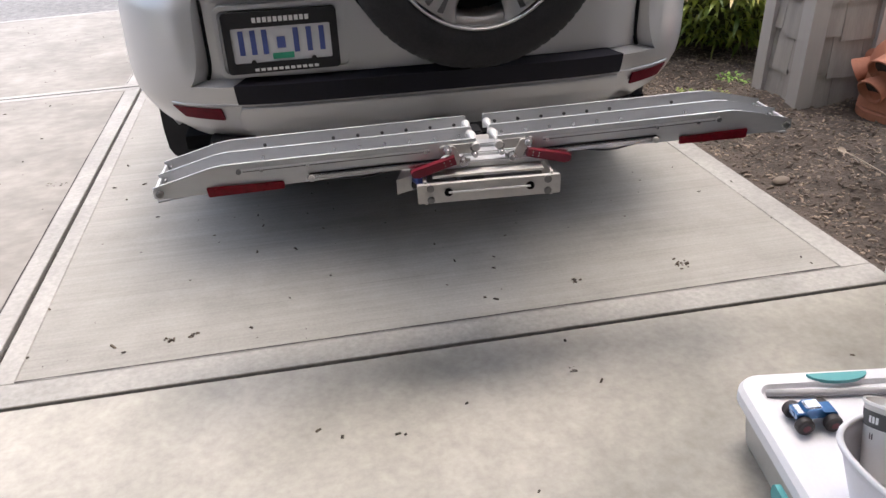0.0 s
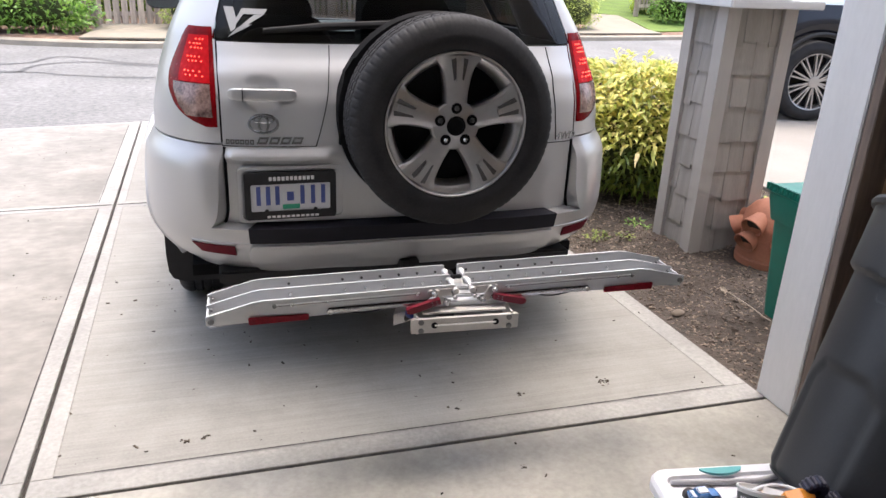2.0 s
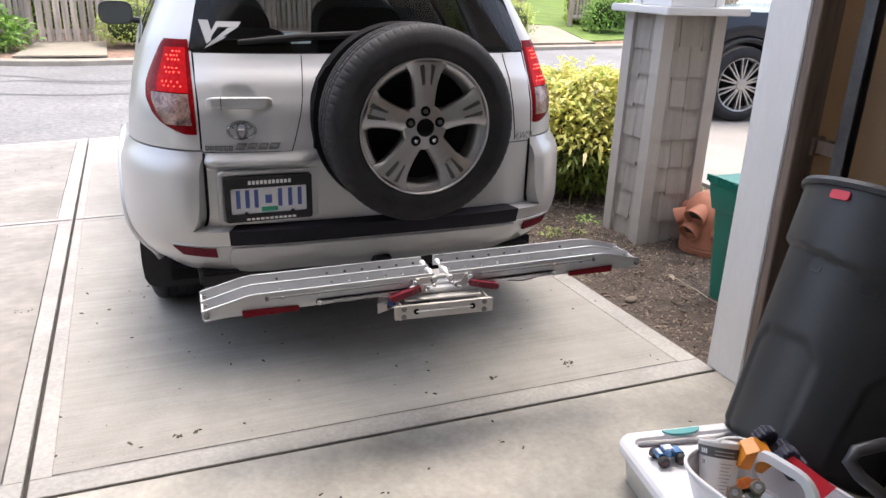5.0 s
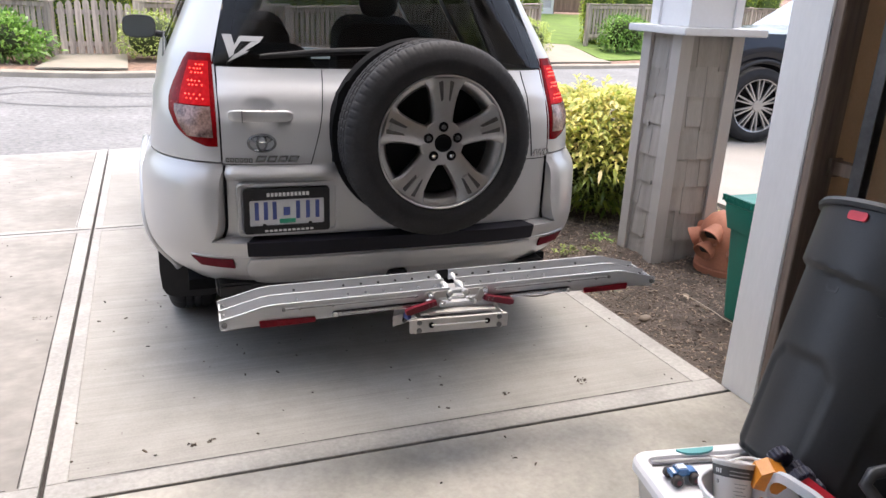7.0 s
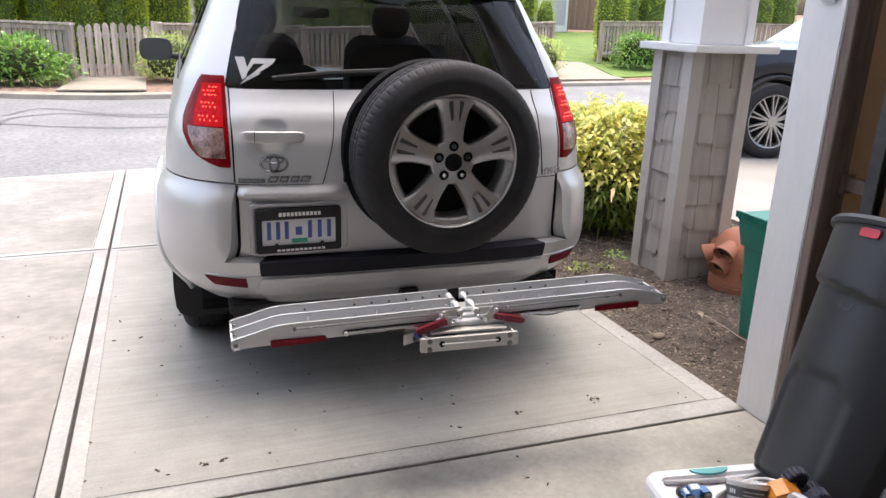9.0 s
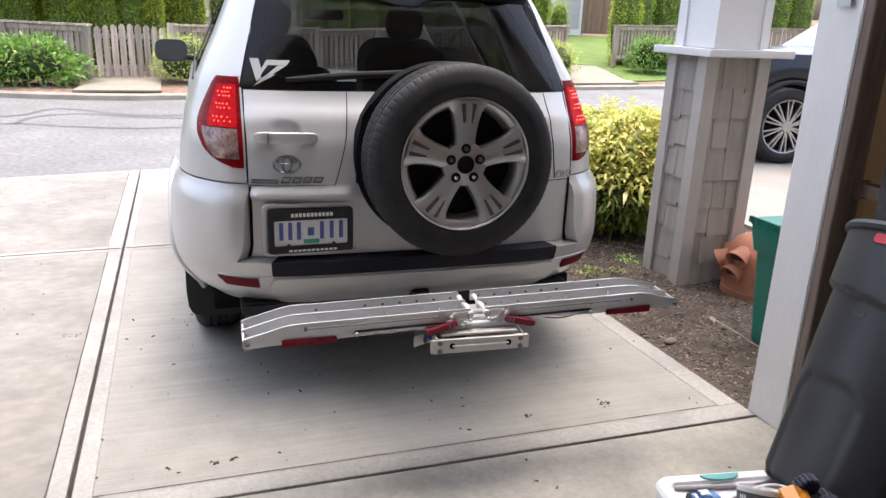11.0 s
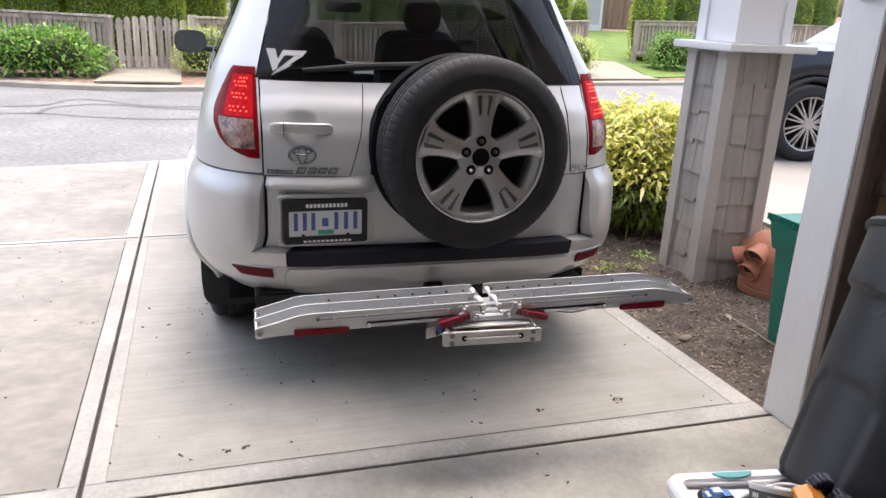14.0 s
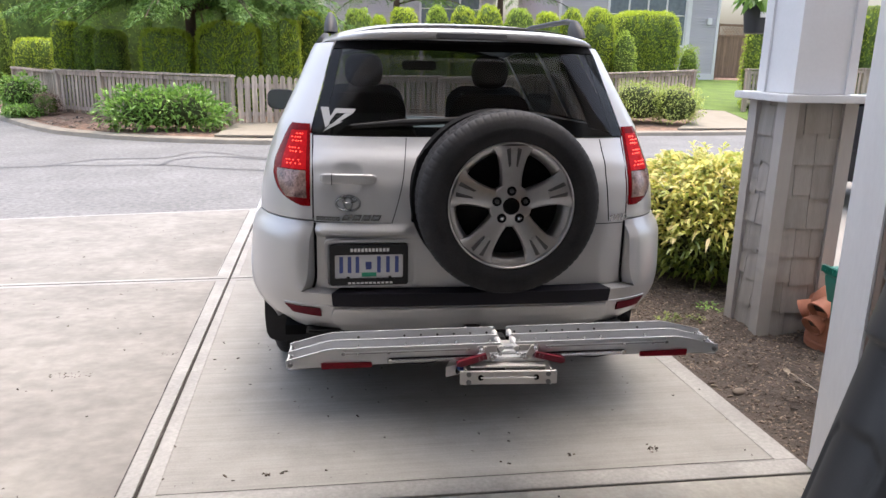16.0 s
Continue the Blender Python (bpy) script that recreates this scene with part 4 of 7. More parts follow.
def apron(s, t):
    """The proud middle of the bumper with two shallow dishes."""
    a = 2 * s - 1
    z = 0.362 + 0.134 * t
    r = a * (0.655 - 0.045 * t ** 3)
    rim = min(1.0, (1 - abs(a)) / 0.030, (1 - t) / 0.10)
    k = math.exp(-((abs(r) - 0.36) / 0.13) ** 4 - ((z - 0.395) / 0.042) ** 4)
    return shell(r, z, boff(z) + 0.013 * math.sqrt(max(0.0, 1 - (1 - rim) ** 2)) - 0.013 * k)


skin(apron, 110, 26, 0.006, bm)
part("bumper_lower_panel", bm, M_SILVER, bumper, smooth=40)
for sgn in (-1, 1):
    def on_corner(v, z, off):
        """A point of the rear corner or flank at the distance v from the rear."""
        d = (v - REAR(z)) / deep(z)
        if d >= 1:
            return shell(sgn, z, off, v - REAR(z) - DEEP)
        return shell(sgn * math.sin(math.acos(1 - max(0.0, d))) ** 0.4, z, off)
    arc = [(ARCHES[0] + 0.455 * math.cos(radians(a)), 0.345 + 0.455 * math.sin(radians(a))) for a in range(62, 184, 4)]
    part("arch_lip", tube([on_corner(v, z, boff(z) * 0.7 + 0.010 if z < 0.80 else 0.022) for v, z in arc], 0.016, 8), M_SILVER, bumper, "silver wheel arch lip", smooth=True)
for sgn in (-1, 1):
    part("reflector", skin(lambda s, t: shell(sgn * (0.676 + (0.155 - 0.03 * (1 - t)) * s), 0.452 + 0.006 * s + (0.036 - 0.004 * s) * t, boff(0.48) + 0.006), 12, 3, 0.008), M_REDREFL, bumper, "dark red bumper reflector", smooth=30)
part("bumper_underside", box(-0.70, 0.70, 0.10, 0.5, 0.33, 0.385), M_BLACKPL, bumper, bevel=0.01)

# side glass, windscreen
for sgn in (-1, 1):
    for v0, v1 in ((0.10, 0.82), (0.90, 1.75), (1.82, 2.45)):
        part("side_window", skin(lambda s, t: shell(sgn, 1.19 + 0.385 * t, -0.004, v0 + (v1 - v0 - (0.30 * t if v1 > 2.4 else 0)) * s), 4, 6, 0), M_SIDETINT if v1 < 1.8 else M_GLASS, car, "tinted side window", smooth=True)
    part("window_moulding", skin(lambda s, t: shell(sgn, 1.182 + 0.016 * t, 0.006, 0.08 + 2.5 * s), 16, 2, 0.006), M_BLACKPL, car, "black window moulding")
part("windscreen", skin(lambda s, t: Vector(((2 * s - 1) * (0.74 - 0.13 * t), 3.12 - 0.62 * t, ride(1.10 + 0.52 * t))), 8, 6, 0), M_GLASS, car, "windscreen")
part("front_wing_fill", box(-0.82, 0.82, 3.1, 3.16, 0.6, ride(1.09)), M_SEAM, car)


# wheels
def tyre_mesh(R, W, rim, n=216):
    """Tread ring with grooves and shoulder cuts; axis along y, outer face at y = 0."""
    prof = [(rim, 0.020), (rim + 0.012, 0.008), (rim + 0.045, 0.0005), (R - 0.055, 0.004), (R - 0.028, 0.014), (R - 0.012, 0.026), (R - 0.003, 0.040), (R, 0.052),
            (R, 0.072), (R - 0.008, 0.074), (R - 0.008, 0.080), (R, 0.082), (R + 0.001, W / 2 - 0.006), (R - 0.008, W / 2 - 0.004)]
    prof = prof + [(r, W - y) for r, y in prof[::-1]]
    bm = bmesh.new()
    rings = []
    for k in range(n * 2):
        a = math.pi * k / n
        cut = k % 6 == 0
        ring = []
        for r, y in prof:
            rr = r - (0.0032 if (cut if (y < 0.07 or y > W - 0.07) else k % 6 == 3) and r > R - 0.03 and 0.02 < y < W - 0.02 else 0)
            ring.append(bm.verts.new((rr * math.cos(a), y, rr * math.sin(a))))
        rings.append(ring)
    for k in range(len(rings)):
        a, b = rings[k], rings[(k + 1) % len(rings)]
        for i in range(len(prof) - 1):
            bm.faces.new((a[i], b[i], b[i + 1], a[i + 1]))
    return bm


def wheel(name, R, W, rim, parent, m, label, detail=True):
    """A five-spoke wheel; its outer face looks along -y at y = 0."""
    root = new(name)
    root.parent = parent
    root.matrix_basis = m
    tagged(root, label)
    part("tyre", tyre_mesh(R, W, rim, 216 if detail else 90), M_RUBBER, root, "black rubber tyre", smooth=35)
    prof = [(rim + 0.004, 0.022), (rim + 0.003, 0.012), (rim - 0.001, 0.010), (rim - 0.005, 0.013), (rim - 0.008, 0.030), (rim - 0.022, 0.036), (rim - 0.036, 0.06), (rim - 0.042, 0.14), (rim + 0.004, 0.195)]
    TY = pose(0, 0, 0, -90, 0, 0)
    part("rim_barrel", grid_mesh(lambda u, v: Vector((prof[int(round(v * 8))][0] * math.cos(u * 6.283185), prof[int(round(v * 8))][1], prof[int(round(v * 8))][0] * math.sin(u * 6.283185))), 72, 8, None, True), M_RIM, root, "alloy rim", smooth=50)
    # Black disc that stands for the shade behind the spokes.
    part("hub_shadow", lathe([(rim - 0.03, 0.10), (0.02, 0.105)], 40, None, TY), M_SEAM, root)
    spokes = 5
    for k in range(spokes):
        a = radians(90 + 72 * k)
        L = rim - 0.012
        half = [(0.045, 0.044), (0.078, 0.040), (0.11, 0.041), (0.15, 0.047), (0.185, 0.056), (0.205, 0.068)]

        def top(r, w, q):
            """Height of the spoke's face over r, at the share q of its half width."""
            return 0.030 - 0.016 * ((r - 0.04) / (L - 0.04)) ** 1.2 + 0.010 * abs(q) ** 3
        bm = bmesh.new()
        cols = [-1, -0.86, -0.5, -0.16, 0, 0.16, 0.5, 0.86, 1]
        rows = []
        for r, w in half + [(L, 0.088)]:
            rows.append([bm.verts.new((q * w, top(r, w, q) + (0.006 if abs(q) == 1 else 0), r)) for q in cols])
        back = []
        for row in rows:
            back.append([bm.verts.new((v.co.x * 0.92, v.co.y + 0.040, v.co.z)) for v in (row[0], row[-1])])
        for i in range(len(rows) - 1):
            for j in range(len(cols) - 1):
                bm.faces.new((rows[i][j], rows[i][j + 1], rows[i + 1][j + 1], rows[i + 1][j]))
            bm.faces.new((rows[i][0], rows[i + 1][0], back[i + 1][0], back[i][0]))
            bm.faces.new((rows[i][-1], rows[i + 1][-1], back[i + 1][1], back[i][1]))
        rot = Matrix.Rotation(-(a - math.pi / 2), 4, "Y")
        bmesh.ops.transform(bm, matrix=rot, verts=bm.verts)
        spoke = part("spoke", bm, M_RIM, root, smooth=35)
        if detail:
            for sx in (-1, 1):
                y = top(0.19, 0.05, 0.35)
                bm = prism([(sx * 0.009, 0.158), (sx * 0.016, 0.150), (sx * 0.029, L - 0.012), (sx * 0.013, L - 0.006)], 0, 0.010)
                me_m = rot @ Matrix(((1, 0, 0, 0), (0, 0, 1, y - 0.0035), (0, 1, 0, 0), (0, 0, 0, 1)))
                bmesh.ops.transform(bm, matrix=me_m, verts=bm.verts)
                part("spoke_slot", bm, M_RIMDARK, spoke)
            bm = prism([(-0.009, 0.148), (0.009, 0.148), (0.012, L - 0.016), (-0.012, L - 0.016)], -0.006, 0.004)
            bmesh.ops.transform(bm, matrix=rot @ Matrix(((1, 0, 0, 0), (0, 0, 1, top(0.19, 0.05, 0) - 0.002), (0, 1, 0, 0), (0, 0, 0, 1))), verts=bm.verts)
            part("spoke_rib", bm, M_RIM, spoke, bevel=0.0015)
    bm = lathe([(0.024, 0.040), (0.025, 0.030), (0.030, 0.026), (0.036, 0.028), (0.078, 0.031), (0.083, 0.036), (0.083, 0.07)], 48, None, TY)
    part("hub_face", bm, M_RIM, root, smooth=35)
    part("centre_bore", lathe([(0.033, 0.0235), (0.031, 0.018), (0.026, 0.018), (0.023, 0.030), (0.001, 0.034)], 32, None, TY), M_SEAM, root, "dark centre bore", smooth=40)
    for k in range(5):
        a = radians(90 + 72 * k)
        c = Vector((0.058 * math.cos(a), 0, 0.058 * math.sin(a)))
        hole = part("lug_hole", lathe([(0.0185, 0.0262), (0.0185, 0.027), (0.001, 0.0272)], 18, None, Matrix.Translation(c) @ TY), M_SEAM, root)
        part("lug_nut", lathe([(0.0095, 0.028), (0.0085, 0.020), (0.005, 0.016), (0.001, 0.0155)], 6, None, Matrix.Translation(c) @ TY), M_CHROME if k in (2, 3) else M_RIMDARK, hole)
    return root


SPARE = pose(0.094, -0.210, ride(0.953), 1.0, 0, 0)
wheel("spare_wheel", 0.354, 0.225, 0.241, car, SPARE, "five-spoke alloy spare wheel on the tailgate")
bm = lathe([(0.30, 0.0), (0.346, 0.006), (0.352, 0.06), (0.30, 0.07)], 64, None, pose(0.076, 0.005, ride(0.955), -90, 0, 0))
part("spare_backing", bm, M_SEAM, tailgate, "black plastic spare wheel backing", smooth=40)
part("spare_backing_wing", prism([(-0.355, 0.06), (-0.34, 0.15), (-0.31, 0.195), (-0.24, 0.215), (0.0, 0.2), (0.0, -0.1), (-0.36, -0.1)], 0, 0.05, None, pose(0.094, 0.06, ride(0.955), 90, 0, 0)), M_SEAM, tailgate, bevel=0.012)
for sgn in (-1, 1):
    for v in ARCHES:
        m = Matrix.Translation((sgn * 0.895, v, 0.352)) @ Matrix.Rotation(radians(-90 if sgn < 0 else 90), 4, "Z")
        wheel("road_wheel", 0.352, 0.225, 0.2285, car, m, "alloy road wheel", detail=False)
    # mud flaps behind the rear wheels
    v0 = ARCHES[0] - 0.40
    bm = prism([(0.006, 0.225), (0.022, 0.192), (0.06, 0.178), (0.21, 0.176), (0.255, 0.19), (0.268, 0.27), (0.262, 0.52), (0.05, 0.66), (0.004, 0.66), (0.0, 0.30)], 0, 0.012)
    bmesh.ops.transform(bm, matrix=Matrix(((sgn * -1, 0, 0, sgn * 0.915), (0, 0, 1, v0 + 0.02), (0, 1, 0, 0), (0, 0, 0, 1))), verts=bm.verts)
    bmesh.ops.recalc_face_normals(bm, faces=bm.faces)
    part("mud_flap", bm, M_BLACKPL, car, "black mud flap", bevel=0.004)
    # mirrors
    mm = pose(sgn * 0.985, 2.86, ride(1.225), 0, 0, 0)
    bm = grid_mesh(lambda u, v: mm @ Vector((0.105 * math.copysign(abs(math.cos(u * 6.2832)) ** 0.6, math.cos(u * 6.2832)) * [0.96, 1.0, 0.9, 0.6, 0.05][int(round(v * 4))], [0.0, 0.012, 0.07, 0.11, 0.13][int(round(v * 4))], 0.075 * math.copysign(abs(math.sin(u * 6.2832)) ** 0.6, math.sin(u * 6.2832)) * [0.96, 1.0, 0.9, 0.6, 0.05][int(round(v * 4))])), 28, 4, None, True)
    mirror = part("door_mirror", bm, M_BLACKPL, car, "black door mirror", smooth=50)
    pts = [(0.098 * math.copysign(abs(math.cos(k * 0.2244)) ** 0.6, math.cos(k * 0.2244)), 0.068 * math.copysign(abs(math.sin(k * 0.2244)) ** 0.6, math.sin(k * 0.2244))) for k in range(28)]
    part("mirror_glass", prism(pts, 0, 0.004, None, mm @ pose(0, 0.004, 0, 90, 0, 0)), M_MIRROR, mirror)
    part("mirror_arm", tube([(sgn * 0.92, 2.93, ride(1.185)), (sgn * 0.83, 2.95, ride(1.17))], 0.022, 8), M_BLACKPL, mirror)

# cabin
for sgn in (-1, 1):
    part("pillar_trim", skin(lambda s, t: shell(sgn, 1.16 + 0.42 * t, -0.03, 0.02 + (0.42 - 0.16 * t) * s), 4, 8, 0.01), M_SEAT, car, "dark inner pillar trim")
for x in (-0.40, 0.40):
    def cushion(w, d, h, r=0.06):
        bm = prism(rounded(w, h, min(2 * r, 0.45 * h), 6, 0, h / 2), -d / 2, d / 2, None, pose(0, 0, 0, 90, 0, 0))
        bmesh.ops.bevel(bm, geom=[e for e in bm.edges if e.calc_face_angle(0) > 1.2], offset=min(r, 0.3 * d), segments=3, affect="EDGES", clamp_overlap=True)
        return bm
    seat = part("front_seat", cushion(0.52, 0.20, 0.75), M_SEAT, car, "dark fabric front seat", m=pose(x, 2.10, 0.62, 14, 0, 0), smooth=50)
    bm = grid_mesh(lambda u, v: Vector((0.118 * super_round(u * 6.2832, 0.7)[0] * math.sin(v * math.pi) ** 0.45, 0.055 * super_round(u * 6.2832, 0.7)[1] * math.sin(v * math.pi) ** 0.45, 0.865 - 0.10 * math.cos(v * math.pi))), 24, 12, None, True)
    part("headrest", bm, M_SEAT, seat, smooth=60)
    part("headrest_post", tube([(-0.06, 0, 0.70), (-0.06, 0, 0.82)], 0.008, 6, tube([(0.06, 0, 0.70), (0.06, 0, 0.82)], 0.008, 6)), M_CHROME, seat)
    part("rear_seat", cushion(0.43, 0.18, 0.62), M_SEAT, car, "dark fabric rear seat back", m=pose(x * 0.93, 1.05, 0.62, 14, 0, 0), smooth=50)
part("luggage_floor", box(-0.62, 0.62, 0.22, 1.1, 0.60, 0.64), M_SEAT, car)
part("dashboard", grid_mesh(lambda u, v: Vector(((2 * u - 1) * 0.70, 2.72 + 0.36 * v, ride(1.04 + 0.06 * math.sin(v * 3.1)))), 10, 6), M_DASH, car, "pale dashboard cover", smooth=True)
part("dash_front", box(-0.70, 0.70, 2.70, 2.74, 0.62, ride(1.04)), M_SEAT, car)
part("rear_view_mirror", cushion(0.24, 0.03, 0.065, 0.014), M_SEAT, car, m=pose(0.0, 2.44, ride(1.455)))
part("steering_wheel", grid_mesh(lambda u, v: Vector((-0.40 + (0.185 + 0.014 * math.cos(v * 6.2832)) * math.cos(u * 6.2832), 2.55 + 0.014 * math.sin(v * 6.2832) + 0.07 * math.sin(u * 6.2832), ride(0.98 + (0.175) * math.sin(u * 6.2832)))), 24, 6, None, True), M_SEAT, car, smooth=True)
# tow hitch receiver
part("hitch_receiver", box(-0.035, 0.035, 0.02, 0.5, 0.345, 0.415), M_BLACKPL, car, "black steel hitch receiver", bevel=0.004)

# ---- folding rack on the tow hitch ----
M_ALU = mat("brushed_aluminium", (0.60, 0.61, 0.625), 0.42, 0.45, var=0.08, scale=7, fine=120, bump=0.06, stretch=(0.2, 1, 1))
M_ALU2 = mat("bright_aluminium", (0.52, 0.52, 0.53), 0.25, 0.85, var=0.06, scale=10, bump=0.03)
M_PLATEALU = mat("cast_aluminium", (0.56, 0.545, 0.53), 0.48, 0.45, var=0.08, scale=12, bump=0.08)
M_REDTAPE = mat("red_reflective_tape", (0.19, 0.003, 0.012), 0.3, var=0.2, scale=90, bump=0.2, spec=0.25)
M_LEVER = mat("red_lever", (0.16, 0.006, 0.020), 0.38, 0.2, var=0.15, scale=40, bump=0.15)
M_SPOOL = mat("satin_turned_aluminium", (0.60, 0.59, 0.58), 0.42, 0.45, var=0.06, scale=20, bump=0.03)
# Tray metal darkened: the shade between the rails is put into its colour.
M_TRAY = mat("shade_darkened_aluminium", (0.27, 0.275, 0.285), 0.55, 0.4, var=0.2, scale=9, fine=90, bump=0.1)
M_BOLT = mat("grey_bolt_steel", (0.20, 0.20, 0.205), 0.4, 0.7, var=0.15, bump=0)
M_BLUE = mat("blue_clamp", (0.02, 0.05, 0.25), 0.35, var=0.2, bump=0.1)

RACK = pose(1.268, -0.040, 0.580, 0, -1.2, -2.7)
rack = thing("folding_hitch_rack", RACK, "folded aluminium ramp rack with red reflectors on the tow hitch", "hitch rack")
RAIL_Y = (0.0, 0.076, 0.152)
LEN, KNEE = 0.735, 0.580


INNER = 0.021


def rail_outline(front):
    if front:
        return [(INNER + 0.006, 0.0), (KNEE, 0.0), (KNEE + 0.03, -0.004), (LEN - 0.010, -0.034), (LEN, -0.040), (LEN, -0.056), (LEN - 0.012, -0.062), (0.12, -0.052), (0.10, -0.030), (INNER + 0.004, -0.028), (INNER, -0.020), (INNER, -0.006)]
    return [(INNER, 0.0), (KNEE, 0.0), (KNEE + 0.03, -0.004), (LEN, -0.036), (LEN, -0.062), (KNEE + 0.02, -0.036), (KNEE - 0.02, -0.033), (INNER, -0.033)]


for sgn in (-1, 1):
    S = Matrix.Diagonal((sgn, 1, 1, 1))
    for i, y in enumerate(RAIL_Y):
        bm = prism(rail_outline(i == 0), 0, 0.005, None, S @ pose(0, y + 0.005, 0, 90, 0, 0))
        # turned-over top flange, following the bend
        top = [(INNER + 0.003, 0.0), (KNEE, 0.0), (KNEE + 0.03, -0.004), (LEN, -0.036)]
        for (xa, za), (xb, zb) in zip(top, top[1:]):
            q = [bm.verts.new(S @ Vector(p)) for p in ((xa, y, za + 0.002), (xb, y, zb + 0.002), (xb, y + 0.013, zb - 0.001), (xa, y + 0.013, za - 0.001))]
            w = [bm.verts.new(S @ Vector(p)) for p in ((xa, y, za - 0.001), (xb, y, zb - 0.001), (xb, y + 0.013, zb - 0.004), (xa, y + 0.013, za - 0.004))]
            bm.faces.new(q), bm.faces.new(w[::-1])
            for k in range(4):
                bm.faces.new((q[k], q[(k + 1) % 4], w[(k + 1) % 4], w[k]))
        rail = part("rail", bm, M_ALU, rack, "aluminium ramp rail")
        holes = [0.50] + ([0.05 + 0.058 * k for k in range(6)] if i else [0.14, 0.40])
        for x in holes:
            part("rivet_hole", lathe([(0.0042, -0.0012), (0.0042, 0.003)], 10, None, S @ pose(x, y, -0.018, 90, 0, 0)), M_RIMDARK if i == 2 else M_ALU2, rail)
        # end pin
        r = 0.0085 if i == 0 else 0.004
        part("end_bolt", lathe([(r, -0.004), (r, 0.006), (r * 0.6, 0.009)], 16, None, S @ pose(LEN - 0.014, y, -0.047, 90, 0, 0)), M_BOLT, rail)
        if i < 2:
            tray = bmesh.new()
            y0, y1 = y + 0.006, RAIL_Y[i + 1] - 0.004
            for (xa, za), (xb, zb) in zip([(0.05, -0.052), (KNEE, -0.052), (LEN - 0.004, -0.068)], [(KNEE, -0.052), (LEN - 0.004, -0.068)]):
                hi = [tray.verts.new(S @ Vector(p)) for p in ((xa, y0, za), (xb, y0, zb), (xb, y1, zb), (xa, y1, za))]
                lo = [tray.verts.new(S @ Vector((p[0], p[1], p[2] - 0.003))) for p in ((xa, y0, za), (xb, y0, zb), (xb, y1, zb), (xa, y1, za))]
                tray.faces.new(hi), tray.faces.new(lo[::-1])
                for k in range(4):
                    tray.faces.new((hi[k], hi[(k + 1) % 4], lo[(k + 1) % 4], lo[k]))
            box(sgn * 0.06, sgn * 0.50, y1 - 0.022, y1 - 0.010, -0.052, -0.047, tray)
            part("tray", tray, M_TRAY, rack, "folded aluminium tray floor")
        # hinge knob at the inner end
        if i < 2:
            k = pose(sgn * 0.026, y + 0.004, -0.014, -84, 0, 0)
            part("hinge_spool", lathe([(0.004, -0.016), (0.0095, -0.015), (0.0104, -0.008), (0.0092, -0.001), (0.0052, 0.012), (0.0050, 0.024), (0.0088, 0.036), (0.0104, 0.044), (0.0092, 0.051), (0.004, 0.052)], 20, None, k), M_SPOOL, rail, "turned aluminium spool", smooth=40)
        if i == 0:
            part("hinge_plate", prism(rounded(0.085, 0.022, 0.010, 6), 0, 0.004, None, S @ pose(0.066, y - 0.001, -0.017, 90, 0, 0)), M_PLATEALU, rail, bevel=0.001)
            part("hinge_bolt", lathe([(0.0065, 0.0), (0.0065, 0.004), (0.003, 0.0055)], 12, None, S @ pose(0.033, y - 0.005, -0.017, 90, 0, 0)), M_BOLT, rail)
    part("end_plate", box(sgn * (LEN - 0.006), sgn * (LEN - 0.001), 0.005, 0.152, -0.062, -0.040), M_ALU, rack, bevel=0.001)
    # front details
    part("slide_bar", box(sgn * 0.13, sgn * 0.545, -0.004, 0.0, -0.016, -0.0115), M_ALU, rack, bevel=0.001)
    part("slide_slot", box(sgn * 0.13, sgn * 0.54, -0.0015, 0.0, -0.0185, -0.0165), M_RIMDARK, rack)
    part("slide_pin", lathe([(0.006, -0.002), (0.006, 0.005), (0.003, 0.0065)], 14, None, pose(sgn * 0.548, -0.002, -0.015, 90, 0, 0)), M_BOLT, rack)
    part("lower_bar", box(sgn * 0.04, sgn * 0.405, -0.010, -0.003, -0.050, -0.040), M_ALU2, rack, bevel=0.0015)
    part("lower_bar_bolt", lathe([(0.007, -0.002), (0.007, 0.005), (0.003, 0.007)], 14, None, pose(sgn * 0.395, -0.010, -0.045, 90, 0, 0)), M_PLATEALU, rack)
    bm = prism([(0.455, -0.064), (0.62, -0.066), (0.622, -0.044), (0.455, -0.047)], 0, 0.008, None, S @ pose(0, -0.0005, 0, 90, 0, 0))
    bmesh.ops.recalc_face_normals(bm, faces=bm.faces)
    part("reflector", bm, M_REDTAPE, rack, "red rear reflector", bevel=0.002)
    part("reflector_back", box(sgn * 0.46, sgn * 0.615, 0.001, 0.004, -0.064, -0.044), M_ALU, rack)
    part("cable", tube([(float(sgn * x), 0.010 + 0.004 * math.sin(x * 40), -0.058 - 0.006 * math.sin(x * 26)) for x in np.linspace(0.14, 0.46, 18)], 0.0022, 6), M_BLACKPL, rack, "thin black cable")
    # Black strip that draws the shade in the gap over the lower bar.
    part("gap_shade_strip", box(sgn * 0.06, sgn * 0.40, -0.004, -0.001, -0.0395, -0.0365), M_BLACKPL, rack)
    # washers by the levers
    for x, z, r in ((0.092, -0.014, 0.0095), (0.056, -0.046, 0.0095), (0.030, -0.030, 0.007)):
        part("washer", lathe([(r, -0.006), (r, 0.010), (r - 0.002, 0.012), (0.006, 0.012), (0.005, 0.015), (0.001, 0.0155)], 20, None, pose(sgn * x, -0.008, z, 90, 0, 0)), M_ALU2, rack, smooth=35)
    part("link_plate", prism(rounded(0.021, 0.050, 0.010, 5), 0, 0.006, None, pose(sgn * 0.076, -0.006, -0.030, 90, sgn * 26, 0)), M_PLATEALU, rack, bevel=0.001)
